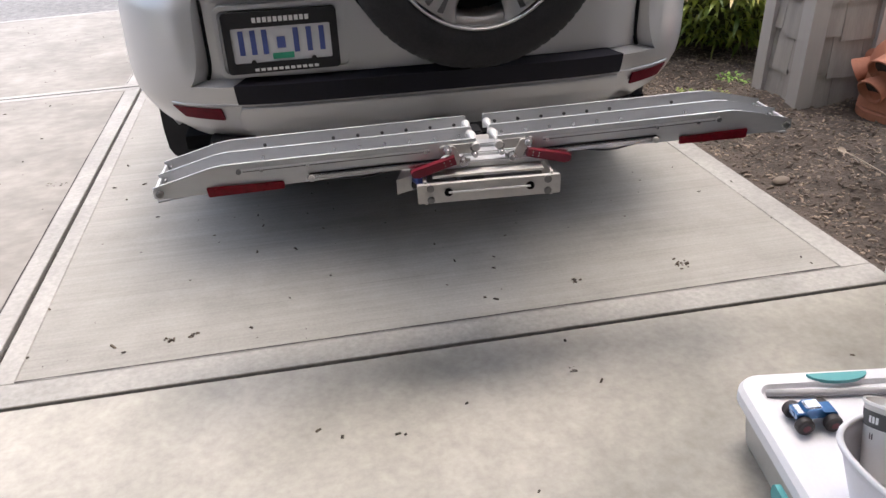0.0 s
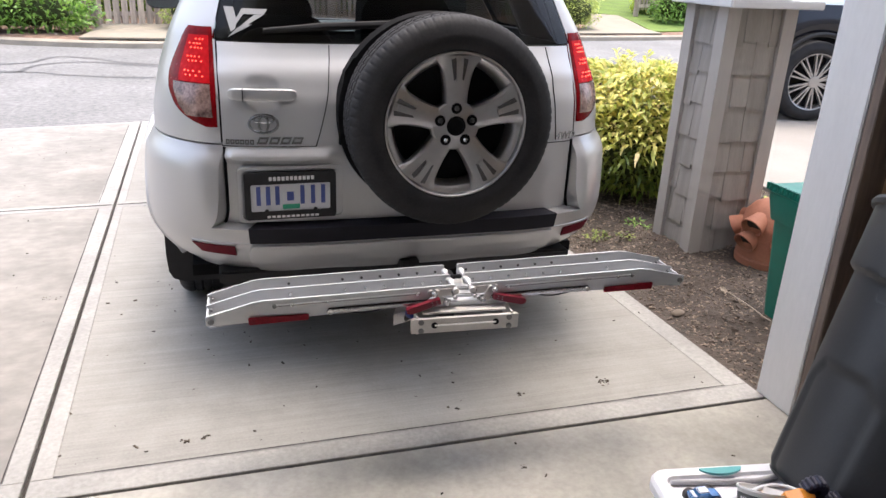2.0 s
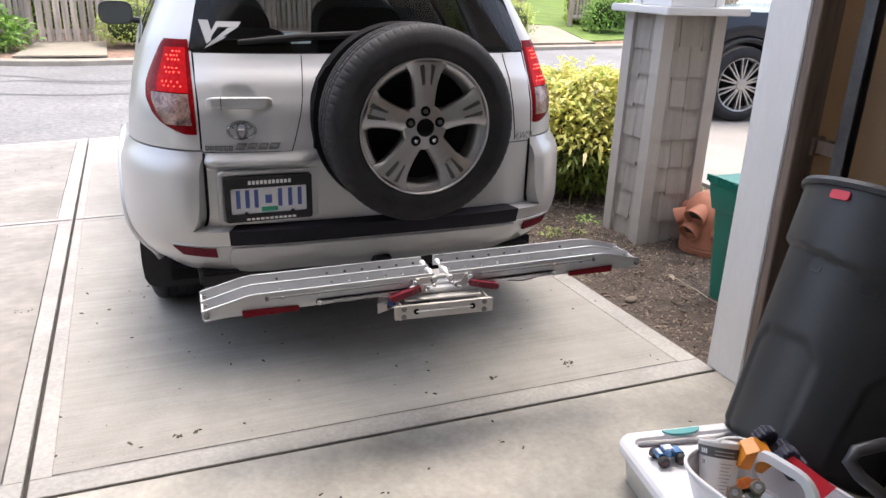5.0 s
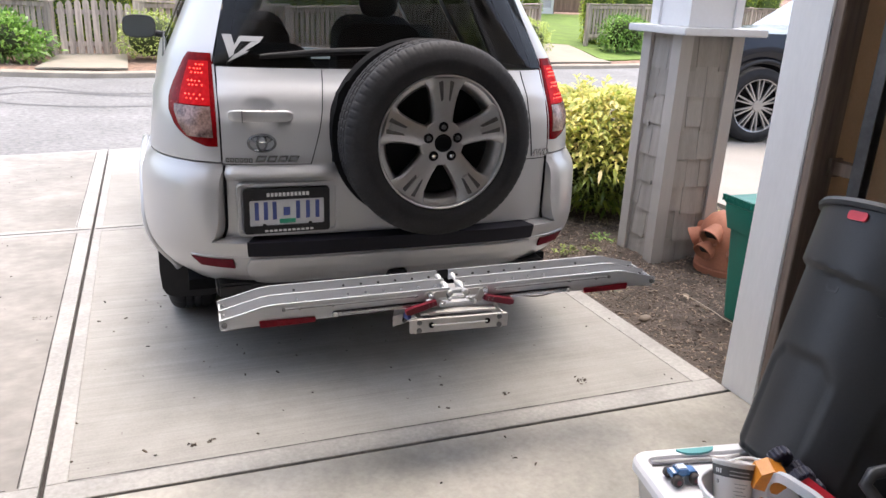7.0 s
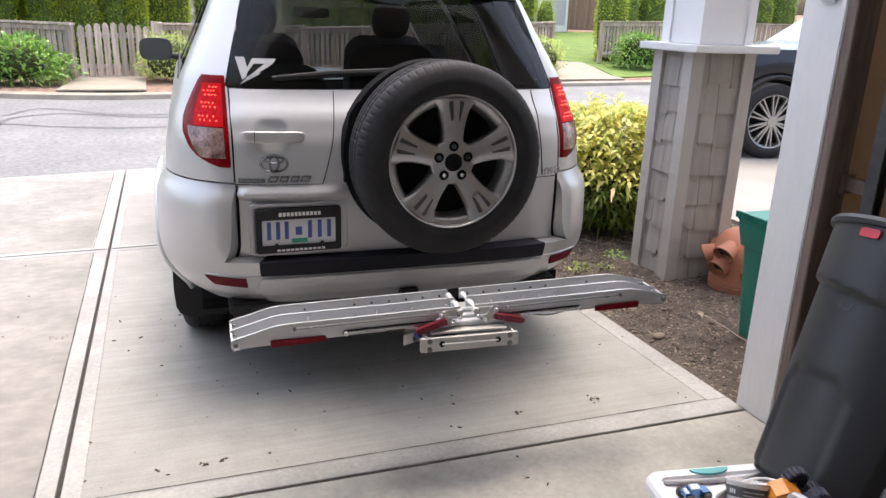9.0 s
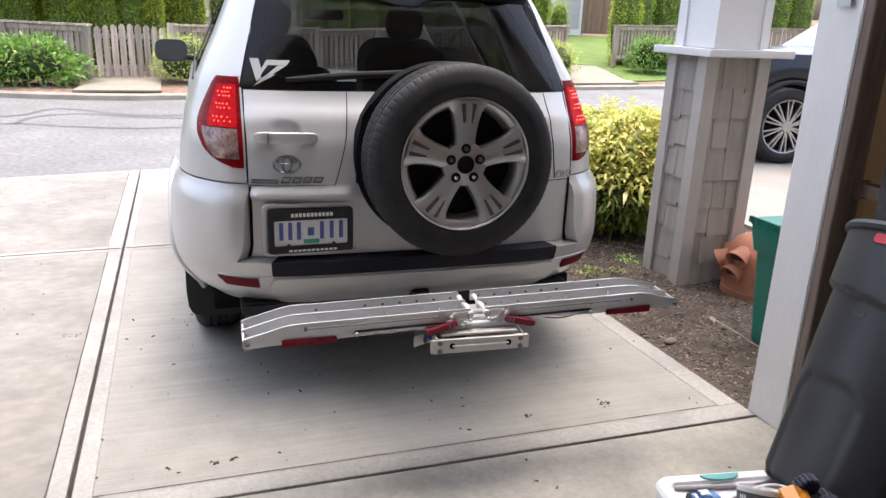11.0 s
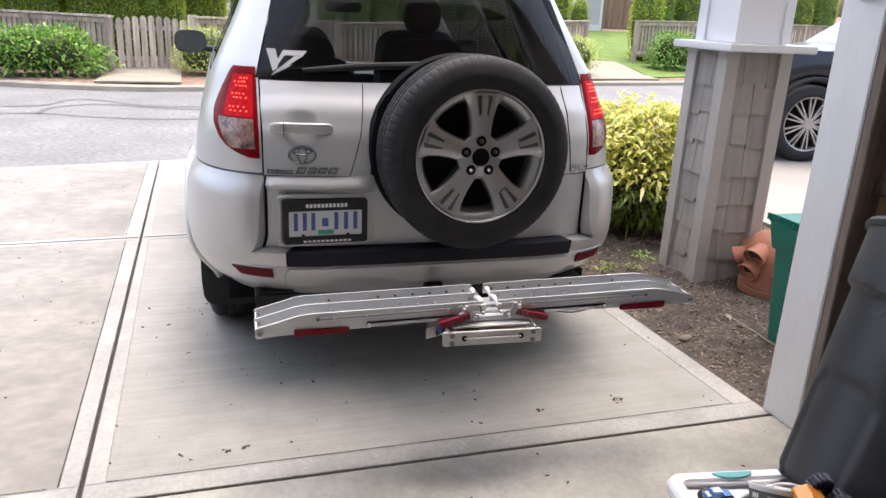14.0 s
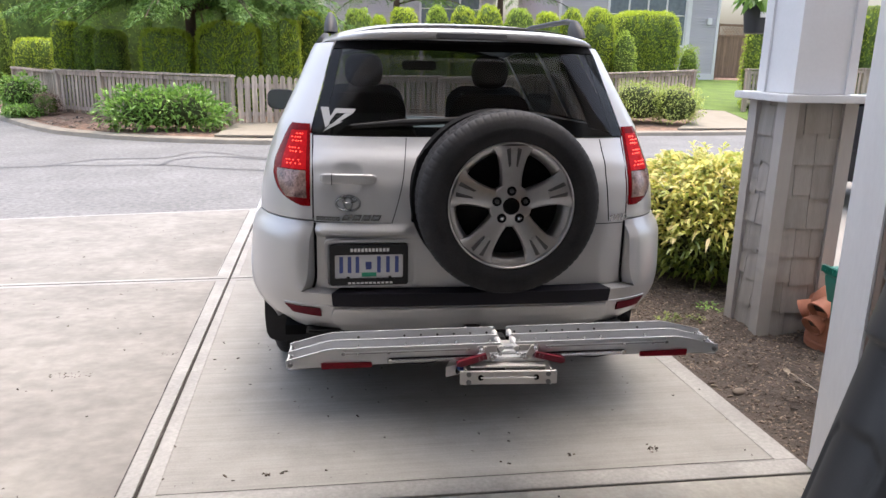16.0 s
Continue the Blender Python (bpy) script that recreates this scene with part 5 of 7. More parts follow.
    lm = pose(0.136 if sgn > 0 else -0.125, -0.022, -0.046, 90, 0, 0) @ Matrix.Rotation(sgn * radians(-14), 4, "Z")
    lever = part("lever", prism([(-0.050, -0.009), (0.040, -0.0115), (0.053, -0.006), (0.053, 0.006), (0.040, 0.009), (-0.050, 0.009)], -0.008, 0.008, None, lm @ Matrix.Diagonal((sgn, 1, 1, 1))), M_LEVER, rack, "red anodised lever", bevel=0.003)
    for dx in (-0.038, -0.024):
        for dy in (-0.004, 0.004):
            part("lever_hole", lathe([(0.0018, 0.0078), (0.0018, 0.0086)], 8, None, lm @ Matrix.Translation((sgn * dx, dy, 0))), M_ALU2, lever)
part("blue_clamp", lathe([(0.012, -0.012), (0.016, -0.006), (0.016, 0.006), (0.012, 0.012)], 16, None, pose(-0.155, 0.02, -0.088, 70, 0, 20)), M_BLUE, rack, "blue clamp", smooth=50)
part("blue_clamp_cap", lathe([(0.010, -0.02), (0.010, 0.02)], 12, None, pose(-0.165, 0.03, -0.105, 40, 30, 0)), M_BLACKPL, rack)

# mounting bracket under the rails
BR = pose(-0.006, -0.030, -0.100, 0, 0.4, -3.0)
bm = prism(rounded(0.322, 0.045, 0.004, 3), -0.006, 0.006, None, BR @ pose(0, -0.02, 0, 90, 0, 0))
bracket = part("bracket_plate", bm, M_PLATEALU, rack, "aluminium bracket plate", bevel=0.0015)
for sx in (-1, 1):
    part("slot_hole", lathe([(0.0095, 0.0), (0.0095, 0.003)], 18, None, BR @ pose(sx * 0.092, -0.026, 0.002, 90, 0, 0)), M_SEAM, bracket)
    for z in (-0.014, 0.014):
        part("bracket_bolt", lathe([(0.0085, 0), (0.0085, 0.004), (0.0035, 0.005)], 12, None, BR @ pose(sx * 0.132, -0.026, z, 90, 0, 0)), M_BOLT, bracket)
    part("bracket_side", prism([(-0.02, -0.028), (0.13, 0.0), (0.13, 0.032), (-0.02, 0.028)], -0.003, 0.003, None, BR @ Matrix.Translation((sx * 0.142, 0, 0)) @ pose(0, 0, 0, 90, 0, 90)), M_PLATEALU, bracket)
part("slot_rod", tube([BR @ Vector((-0.092, -0.029, 0.002)), BR @ Vector((0.092, -0.029, 0.002))], 0.0028, 8), M_BARWHITE, bracket)
part("bracket_top", box(-0.125, 0.125, -0.012, 0.22, 0.030, 0.036, None, BR), M_PLATEALU, bracket)
for y in (0.02, 0.07, 0.12):
    part("cross_tube", box(-0.135, 0.135, y, y + 0.03, 0.036, 0.052, None, BR), M_ALU, bracket, bevel=0.003)
part("side_wing", prism([(-0.205, 0.03), (-0.145, 0.06), (-0.145, 0.12), (-0.185, 0.10)], -0.02, 0.016, None, BR), M_PLATEALU, bracket, bevel=0.002)
part("hitch_tube", box(-0.026, 0.026, 0.24, 0.60, -0.235, -0.185), M_BLACKPL, rack, "black square hitch tube", bevel=0.004)
part("hitch_riser", box(-0.03, 0.03, 0.20, 0.26, -0.235, -0.06), M_BLACKPL, rack, bevel=0.004)

# ---- things in the garage opening ----
M_BIN = mat("dark_grey_bin_plastic", (0.026, 0.0275, 0.030), 0.48, var=0.18, scale=5, fine=200, bump=0.12)
M_REDLOGO = mat("red_logo", (0.55, 0.03, 0.05), 0.4, var=0.05, bump=0)
M_TOTE = mat("white_lid_plastic", (0.74, 0.74, 0.77), 0.38, var=0.04, scale=4, fine=200, bump=0.04)
M_TOTEBASE = mat("milky_tote_plastic", (0.50, 0.49, 0.46), 0.4, var=0.08, scale=5, bump=0.05)
M_TEAL = mat("teal_latch", (0.10, 0.36, 0.37), 0.35, var=0.06, bump=0.03)
M_TOYBLUE = mat("toy_blue_chrome", (0.05, 0.16, 0.36), 0.2, 0.5, var=0.2, scale=60, bump=0.05, coat=0.5)
M_TOYCHROME = mat("toy_silver", (0.6, 0.62, 0.66), 0.2, 0.8, var=0.15, scale=80, bump=0.05)
M_TOYTYRE = mat("toy_tyre", (0.03, 0.025, 0.025), 0.6, var=0.3, scale=60, bump=0.2)
M_TOYHUB = mat("toy_hub_red", (0.12, 0.02, 0.03), 0.4, var=0.2, bump=0)
M_ORANGE = mat("toy_orange", (0.72, 0.27, 0.03), 0.4, var=0.1, scale=30, bump=0.03)
M_PURPLE = mat("toy_dark_purple", (0.016, 0.017, 0.040), 0.45, var=0.2, scale=40, bump=0.1)
M_TOYRED = mat("toy_red", (0.62, 0.02, 0.04), 0.4, var=0.1, bump=0.03)
M_GREENL = mat("toy_lime", (0.32, 0.62, 0.06), 0.45, var=0.08, bump=0.03)
M_GREEND = mat("toy_green", (0.0, 0.30, 0.14), 0.4, var=0.1, bump=0.03)
M_CUP = mat("paper_cup", (0.84, 0.83, 0.81), 0.6, var=0.03, bump=0.03)
M_CUPDARK = mat("cup_print", (0.09, 0.09, 0.09), 0.6, var=0.1, bump=0)
M_CUPGREY = mat("cup_fine_print", (0.42, 0.42, 0.42), 0.6, var=0.1, bump=0)
M_GREYPIPE = mat("grey_hose_plastic", (0.05, 0.05, 0.053), 0.4, var=0.1, scale=20, bump=0.08)
M_GREENBIN = mat("green_bin_plastic", (0.004, 0.13, 0.092), 0.42, var=0.12, scale=6, fine=150, bump=0.1)
M_TERRA = mat("terracotta", (0.40, 0.165, 0.10), 0.75, var=0.15, scale=7, fine=80, bump=0.2)
M_YELLOW = mat("yellow_plastic", (0.70, 0.42, 0.02), 0.45, var=0.08, bump=0.03)

# leaning rubbish bin
b0, b1 = Vector((2.155, -0.737, 0.150)), Vector((2.472, -0.665, 0.865))
axis = (b1 - b0).normalized()
BINM = Matrix.Translation(b0) @ axis.to_track_quat("Z", "Y").to_matrix().to_4x4()
H = (b1 - b0).length
bin_ = thing("rubbish_bin", BINM, "large dark grey plastic rubbish bin leaning back beside the toy box", "rubbish bin")


def bin_wall(u, v):
    a = u * 2 * math.pi
    h = v * H
    r = 0.228 + 0.040 * v
    if h > H * (0.725 + 0.020 * math.sin(a * 2 + 0.6)):
        r += 0.018 * min(1, (h - H * (0.725 + 0.020 * math.sin(a * 2 + 0.6))) / 0.014)
    if v < 0.03:
        r -= 0.012 * (1 - v / 0.03)
    # pressed panels round the lower wall
    k = (a / (2 * math.pi) * 4 + 0.727) % 1.0
    inside = min(1, max(0, (0.34 - abs(k - 0.5)) / 0.03)) * min(1, max(0, (0.44 - v - 0.5 * max(0, abs(k - 0.5) - 0.2)) / 0.03))
    r -= 0.010 * inside
    return Vector((r * math.cos(a), r * math.sin(a), h))


bm = grid_mesh(bin_wall, 160, 90, None, True)
lathe([(0.222, 0.0), (0.001, 0.012)], 48, bm)
part("bin_body", bm, M_BIN, bin_, smooth=40)
part("bin_rim", lathe([(0.278, H - 0.022), (0.296, H - 0.020), (0.300, H - 0.008), (0.294, H + 0.004), (0.280, H + 0.006), (0.270, H - 0.004), (0.264, H - 0.05)], 72, None, None, True), M_BIN, bin_, smooth=40)
inner = grid_mesh(lambda u, v: Vector(((0.216 + 0.040 * v) * math.cos(u * 6.283185), (0.216 + 0.040 * v) * math.sin(u * 6.283185), 0.02 + v * (H - 0.03))), 48, 4, None, True)
part("bin_inside", inner, M_BIN, bin_, smooth=True)
inv = BINM.inverted()
red_at = inv @ Vector((2.175, -0.655, 0.915))
ang = math.atan2(red_at.y, red_at.x)
rm = Matrix.Rotation(ang, 4, "Z") @ pose(0.2865, 0, H * 0.945, 0, 90, 0) @ pose(0, 0, 0, 0, 0, 90)
part("logo", prism(rounded(0.062, 0.026, 0.009, 4), -0.004, 0.0025, None, rm), M_REDLOGO, bin_, "plain red logo shape")
for da, zz in ((-0.02, 0.685), (0.6, 0.66)):
    hm = Matrix.Rotation(ang + da, 4, "Z") @ pose(0.253, 0, H * zz, 0, 86, 0) @ pose(0, 0, 0, 0, 0, 90)
    part("moulded_mark", ring_plate(0.042, 0.028, 0.008, 0.030, 0.016, 0.005, -0.004, 0.0025), M_BIN, bin_, bevel=0.001, m=hm)

# storage tote with its lid
TOTE = pose(1.700, -0.452, 0, 0, 0, -9)
tote = thing("storage_tote", TOTE, "low white storage tote with teal latches on the garage floor", "storage box")
LW, LD, TH = 0.47, 0.80, 0.150


def tote_ring(w, d, r, z, cx=LW / 2, cy=-LD / 2):
    return [(x, y, z) for x, y in rounded(w, d, r, 6, cx, cy)]


def stacked(rings, cap0=True, cap1=True):
    bm = bmesh.new()
    vr = [[bm.verts.new(p) for p in ring] for ring in rings]
    for a, b in zip(vr, vr[1:]):
        for i in range(len(a)):
            j = (i + 1) % len(a)
            bm.faces.new((a[i], a[j], b[j], b[i]))
    if cap0:
        bm.faces.new(vr[0][::-1])
    if cap1:
        bm.faces.new(vr[-1])
    return bm


part("tote_base", stacked([tote_ring(LW - 0.075, LD - 0.075, 0.03, 0.0), tote_ring(LW - 0.06, LD - 0.06, 0.035, 0.01), tote_ring(LW - 0.03, LD - 0.03, 0.04, 0.118)]), M_TOTEBASE, tote, "translucent milky tote base", smooth=30)
part("lid", stacked([tote_ring(LW - 0.012, LD - 0.012, 0.045, 0.108), tote_ring(LW, LD, 0.05, 0.114), tote_ring(LW, LD, 0.05, 0.138), tote_ring(LW - 0.014, LD - 0.014, 0.045, TH), tote_ring(LW - 0.075, LD - 0.075, 0.03, TH), tote_ring(LW - 0.085, LD - 0.085, 0.028, TH - 0.010), tote_ring(LW - 0.10, LD - 0.10, 0.025, TH - 0.011)]), M_TOTE, tote, "white plastic lid with a sunken top", smooth=30)
bm = prism([(-0.075, 0.0)] + [(0.075 * math.cos(a), -0.032 * math.sin(a)) for a in np.linspace(math.pi, 2 * math.pi, 13)][1:-1] + [(0.075, 0.0)], 0, 0.008, None, Matrix.Translation((0.215, -0.018, TH - 0.002)) @ Matrix.Diagonal((0.85, 0.85, 1, 1)) @ Matrix.Diagonal((1, -1, 1, 1)))
part("latch", bm, M_TEAL, tote, "teal latch", bevel=0.003)
part("latch", prism(rounded(0.09, 0.035, 0.012), 0, 0.012, None, pose(-0.001, -0.30, 0.085, 90, 0, -90)), M_TEAL, tote, "teal latch", bevel=0.003)
# Grey tube on the white lid: the groove's shade put in as colour.
M_GROOVESHADE = mat("groove_shade_grey", (0.40, 0.39, 0.40), 0.5, var=0.05, bump=0.02)
bm = tube([(0.05, -0.06, TH - 0.004), (0.14, -0.068, TH - 0.002), (0.30, -0.075, TH - 0.002), (0.36, -0.062, TH - 0.002), (0.44, -0.05, TH - 0.004)], 0.008, 8)
part("lid_groove", bm, M_GROOVESHADE, tote, "grey line for the shade of a moulded groove", smooth=True)


def toy_truck(m, body_mats, label, s=1.0, tyre=None, hub=None):
    t = thing("toy_truck", m @ Matrix.Scale(s, 4), label, "toy")
    bm = prism([(-0.052, 0.030), (0.050, 0.030), (0.054, 0.036), (0.048, 0.046), (0.016, 0.048), (0.006, 0.060), (-0.026, 0.060), (-0.034, 0.050), (-0.054, 0.048)], -0.019, 0.019, None, pose(0, 0, 0, 90, 0, 0))
    part("truck_body", bm, body_mats[0], t, bevel=0.003)
    part("cab", box(-0.028, 0.010, -0.016, 0.016, 0.050, 0.0635), body_mats[1], t, bevel=0.003)
    part("bonnet", box(-0.050, -0.032, -0.0185, 0.0185, 0.0445, 0.0505), body_mats[1], t, bevel=0.002)
    part("chassis", box(-0.045, 0.045, -0.010, 0.010, 0.020, 0.031), M_TOYTYRE, t, bevel=0.002)
    for x in (-0.036, 0.036):
        for y in (-1, 1):
            w = part("truck_wheel", lathe([(0.010, -0.012), (0.019, -0.012), (0.022, -0.007), (0.022, 0.007), (0.019, 0.012), (0.010, 0.012)], 18, None, pose(x, y * 0.030, 0.022, 90, 0, 0)), tyre or M_TOYTYRE, t, smooth=30)
            part("wheel_hub", lathe([(0.010, -0.0125), (0.006, -0.013)], 12, None, pose(x, y * 0.030, 0.022, 90 * y, 0, 0)), hub or M_TOYHUB, w)
    return t


toy_truck(TOTE @ pose(0.102, -0.145, TH - 0.0105, 0, 0, 4), (M_TOYBLUE, M_TOYCHROME), "small blue and chrome toy monster truck on the tote lid", 0.80)

# white caddy with a middle handle, standing on the tote
CAD = pose(1.850, -0.945, TH - 0.0105, 0, 0, -80)
caddy = thing("toy_caddy", CAD, "white plastic caddy with a middle handle, full of toys", "caddy")


def caddy_wall(u, v):
    a = u * 2 * math.pi
    w = 0.195 + 0.035 * v
    d = 0.115 + 0.03 * v
    c, s = math.cos(a), math.sin(a)
    return Vector((w * math.copysign(abs(c) ** 0.5, c), d * math.copysign(abs(s) ** 0.5, s), 0.115 * v))


bm = grid_mesh(caddy_wall, 48, 5, None, True)
bm.faces.new(bm.verts[:48][::-1])
ob = part("caddy_wall", bm, M_TOTE, caddy, smooth=40)
so = ob.modifiers.new("thick", "SOLIDIFY")
so.thickness, so.offset = 0.004, -1
bm = tube([caddy_wall(k / 48, 1.0) + Vector((0, 0, 0.002)) for k in range(49)], 0.006, 8)
part("caddy_rim", bm, M_TOTE, caddy, smooth=True)
hand = ring_plate(0.22, 0.18, 0.075, 0.155, 0.085, 0.040, -0.009, 0.009, -0.02, 0.09, -0.02, 0.112)
part("caddy_grip", hand, M_TOTE, caddy, "white grip panel", bevel=0.004, m=pose(0, 0.035, 0.003, 90, 0, 0), smooth=40)

# paper cup
CUPM = Matrix.Translation((1.785, -0.81, TH - 0.006)) @ Matrix.Rotation(radians(27), 4, Vector((-0.65, 0.76, 0))) @ Matrix.Rotation(radians(-7), 4, Vector((0.76, 0.65, 0)))
cup = thing("paper_cup", CUPM, "white paper cup with a dark printed band", "cup")


def cup_r(h):
    return 0.042 + 0.016 * h / 0.16


part("cup_wall", lathe([(0.001, 0.004), (cup_r(0), 0.0), (cup_r(0.155), 0.155), (cup_r(0.155) + 0.003, 0.158), (cup_r(0.155) + 0.003, 0.163), (cup_r(0.155) - 0.001, 0.163), (cup_r(0.14) - 0.003, 0.14), (0.001, 0.05)], 48), M_CUP, cup, smooth=40)
part("cup_band", grid_mesh(lambda u, v: Vector(((cup_r(0.120 + 0.028 * v) + 0.0007) * math.cos(u * 6.283185), (cup_r(0.120 + 0.028 * v) + 0.0007) * math.sin(u * 6.283185), 0.120 + 0.028 * v)), 48, 2, None, True), M_CUPDARK, cup, "dark printed band", smooth=True)


def cup_bar(a0, a1, h0, h1, m_):
    part("print_bar", grid_mesh(lambda u, v: Vector(((cup_r(h0 + (h1 - h0) * v) + 0.0012) * math.cos(a0 + (a1 - a0) * u), (cup_r(h0 + (h1 - h0) * v) + 0.0012) * math.sin(a0 + (a1 - a0) * u), h0 + (h1 - h0) * v)), 5, 1), m_, cup)


toward = (CUPM.inverted() @ Vector((0.45, -2.1, 1.4)))
ca = math.atan2(toward.y, toward.x)
for k in range(3):
    cup_bar(ca - 0.95 + 0.13 * k, ca - 0.86 + 0.13 * k, 0.128, 0.140, M_BARWHITE)
for k in range(2):
    cup_bar(ca - 0.2, ca + 0.75, 0.126 + 0.010 * k, 0.129 + 0.010 * k, M_CUPGREY)
for k in range(9):
    cup_bar(ca + 0.05 + 0.06 * (k % 2), ca + 0.72 - 0.09 * (k % 3), 0.105 - 0.0095 * k, 0.107 - 0.0095 * k, M_CUPGREY)
for k in range(2):
    cup_bar(ca - 0.88 + 0.09 * k, ca - 0.83 + 0.09 * k, 0.100, 0.110, M_CUPDARK)

# toys in the caddy
M_AMBER = mat("toy_amber", (0.42, 0.11, 0.025), 0.3, 0.2, var=0.25, scale=60, bump=0.1)
M_TOYGREY = mat("toy_grey_tyre", (0.13, 0.12, 0.10), 0.7, var=0.25, scale=60, bump=0.2)
toy_truck(Matrix.Translation((1.770, -0.925, 0.240)) @ Vector((-0.45, -0.50, 0.74)).to_track_quat("Y", "Z").to_matrix().to_4x4() @ pose(0, 0, 0, 0, 28, 0), (M_AMBER, M_ORANGE), "amber toy truck with grey tyres lying tipped in the caddy", 0.82, M_TOYGREY, M_TOYCHROME)
orange = thing("toy_digger", CAD @ pose(-0.120, 0.050, 0.112, 10, 10, 62) @ Matrix.Scale(0.82, 4), "toy digger with orange body and dark knobbly wheels", "toy")
bm = prism([(-0.06, 0.0), (0.03, -0.01), (0.05, 0.03), (0.03, 0.075), (-0.02, 0.085), (-0.055, 0.06)], -0.032, 0.032, None, pose(0, 0, 0, 90, 0, 0))
part("digger_body", bm, M_ORANGE, orange, bevel=0.006)
part("digger_frame", box(0.02, 0.10, -0.03, 0.03, 0.03, 0.065), M_PURPLE, orange, bevel=0.006)
for x, y, z in ((0.035, 0.05, 0.075), (0.065, -0.045, 0.085), (0.135, -0.03, 0.03), (0.12, 0.05, 0.03)):
    prof = [(0.012, -0.02), (0.032, -0.02), (0.038, -0.014), (0.038, -0.005), (0.038, 0.005), (0.038, 0.014), (0.032, 0.02), (0.012, 0.02), (0.012, -0.02)]
    wm = pose(x, y, z, 90, 0, 12)
    # moulded tread: every other sector stands proud
    bm = grid_mesh(lambda u, v: wm @ Vector((*((prof[int(round(v * 8))][0] + (0.005 if int(round(u * 64)) % 4 < 2 and prof[int(round(v * 8))][0] > 0.03 else 0)) * Vector((math.cos(u * 6.283185), math.sin(u * 6.283185)))), prof[int(round(v * 8))][1])), 64, 8, None, True)
    part("digger_wheel", bm, M_PURPLE, orange, "dark knobbly wheel", smooth=30)
red = single("toy_shovel", prism([(-0.075, -0.012), (0.055, -0.030), (0.065, 0.014), (-0.07, 0.018)], -0.009, 0.009), M_TOYRED, "red plastic toy shovel sticking out of the caddy", "toy", m=CAD @ pose(0.02, 0.085, 0.150, 42, 16, 15), bevel=0.005)
lime = thing("toy_brush", CAD @ pose(0.085, -0.035, 0.118, 28, -14, 30), "lime green toy brush with blue bristles", "toy")
part("brush_back", box(-0.055, 0.055, -0.03, 0.03, 0, 0.016), M_GREENL, lime, bevel=0.005)
bm = bmesh.new()
for i in range(9):
    for j in range(5):
        box(-0.045 + 0.011 * i - 0.003, -0.045 + 0.011 * i + 0.003, -0.022 + 0.011 * j - 0.003, -0.022 + 0.011 * j + 0.003, 0.016, 0.03 + 0.004 * random.random(), bm)
part("bristles", bm, M_TOYBLUE, lime, "blue bristles")
single("toy_wand", tube([(-0.09, 0, 0), (-0.03, 0, 0.004), (0.04, 0, 0.012), (0.09, 0.01, 0.02)], [0.007, 0.009, 0.009, 0.011], 10), M_GREEND, "green plastic toy wand in the caddy", "toy", m=CAD @ pose(0.08, -0.080, 0.115, 0, 4, 5), smooth=True)
# grey pipe handle of a vacuum cleaner and its body, past the caddy
VAC = pose(2.055, -1.16, 0.0)
vac = thing("vacuum_cleaner", VAC, "dark floor machine with a grey loop handle beside the toys", "vacuum cleaner")
part("loop_handle", tube([(0.14, 0.02, 0.18), (0.02, 0.06, 0.27), (-0.055, 0.12, 0.335), (-0.066, 0.15, 0.362), (-0.045, 0.155, 0.385), (0.03, 0.14, 0.398), (0.16, 0.08, 0.40), (0.28, -0.02, 0.36), (0.30, -0.08, 0.24)], 0.0165, 14), M_GREYPIPE, vac, "grey loop handle", smooth=True)
part("machine_body", stacked([[(x, y, z) for x, y in rounded(w, d, 0.07, 5, 0.28, -0.02)] for w, d, z in ((0.40, 0.30, 0.0), (0.42, 0.32, 0.03), (0.40, 0.30, 0.20), (0.30, 0.22, 0.27))]), M_BIN, vac, smooth=40)
single("red_clip", lathe([(0.004, -0.02), (0.014, -0.014), (0.016, 0.004), (0.006, 0.02)], 12, None, None), M_TOYRED, "small red plastic clip on the caddy rim", "clip", m=CAD @ pose(0.235, 0.035, 0.125, 50, 0, 0), smooth=True)
# yellow pole against the wall
single("yellow_pole", tube([(2.73, -0.52, 0.0), (2.775, -0.42, 1.25)], 0.017, 10), M_YELLOW, "yellow plastic pole leaning on the garage wall", "pole", smooth=True)

# ---- outside the opening: green cart, clay planter, hanging pot, lamp ----
gb = thing("green_cart", pose(2.825, 0.30, soil_z(2.95, 0.5) - 0.005, 0, 0, 0), "dark green plastic wheeled cart beside the garage post", "wheeled bin")
GW, GD, GH = 0.22, 0.26, 0.565
def cart_ring(k, z):
    return [(x, y, z) for x, y in rounded(GW * k, GD * k, 0.03, 4, GW / 2 + 0.03, GD / 2)]


part("cart_body", stacked([cart_ring(0.66, 0.0), cart_ring(0.69, 0.05), cart_ring(0.90, GH - 0.11)]), M_GREENBIN, gb, smooth=30)
part("cart_collar", stacked([cart_ring(0.89, GH - 0.13), cart_ring(0.99, GH - 0.128), cart_ring(1.12, GH - 0.035), cart_ring(1.12, GH - 0.012)]), M_GREENBIN, gb, "deep green collar", smooth=30)
lidb = part("cart_lid", stacked([cart_ring(1.13, GH - 0.011), cart_ring(1.17, GH - 0.006), cart_ring(1.17, GH + 0.010), cart_ring(1.05, GH + 0.020), cart_ring(0.9, GH + 0.016)]), M_GREENBIN, gb, smooth=30)
for k in range(20):
    y = -0.02 + 0.0152 * k
    part("lid_rib", box(0.0085, 0.026, y, y + 0.007, GH - 0.002, GH + 0.027), M_GREENBIN, lidb)
for k in range(14):
    x = 0.03 + 0.0165 * k
    part("lid_rib", box(x, x + 0.0075, -0.025, -0.006, GH - 0.002, GH + 0.027), M_GREENBIN, lidb)
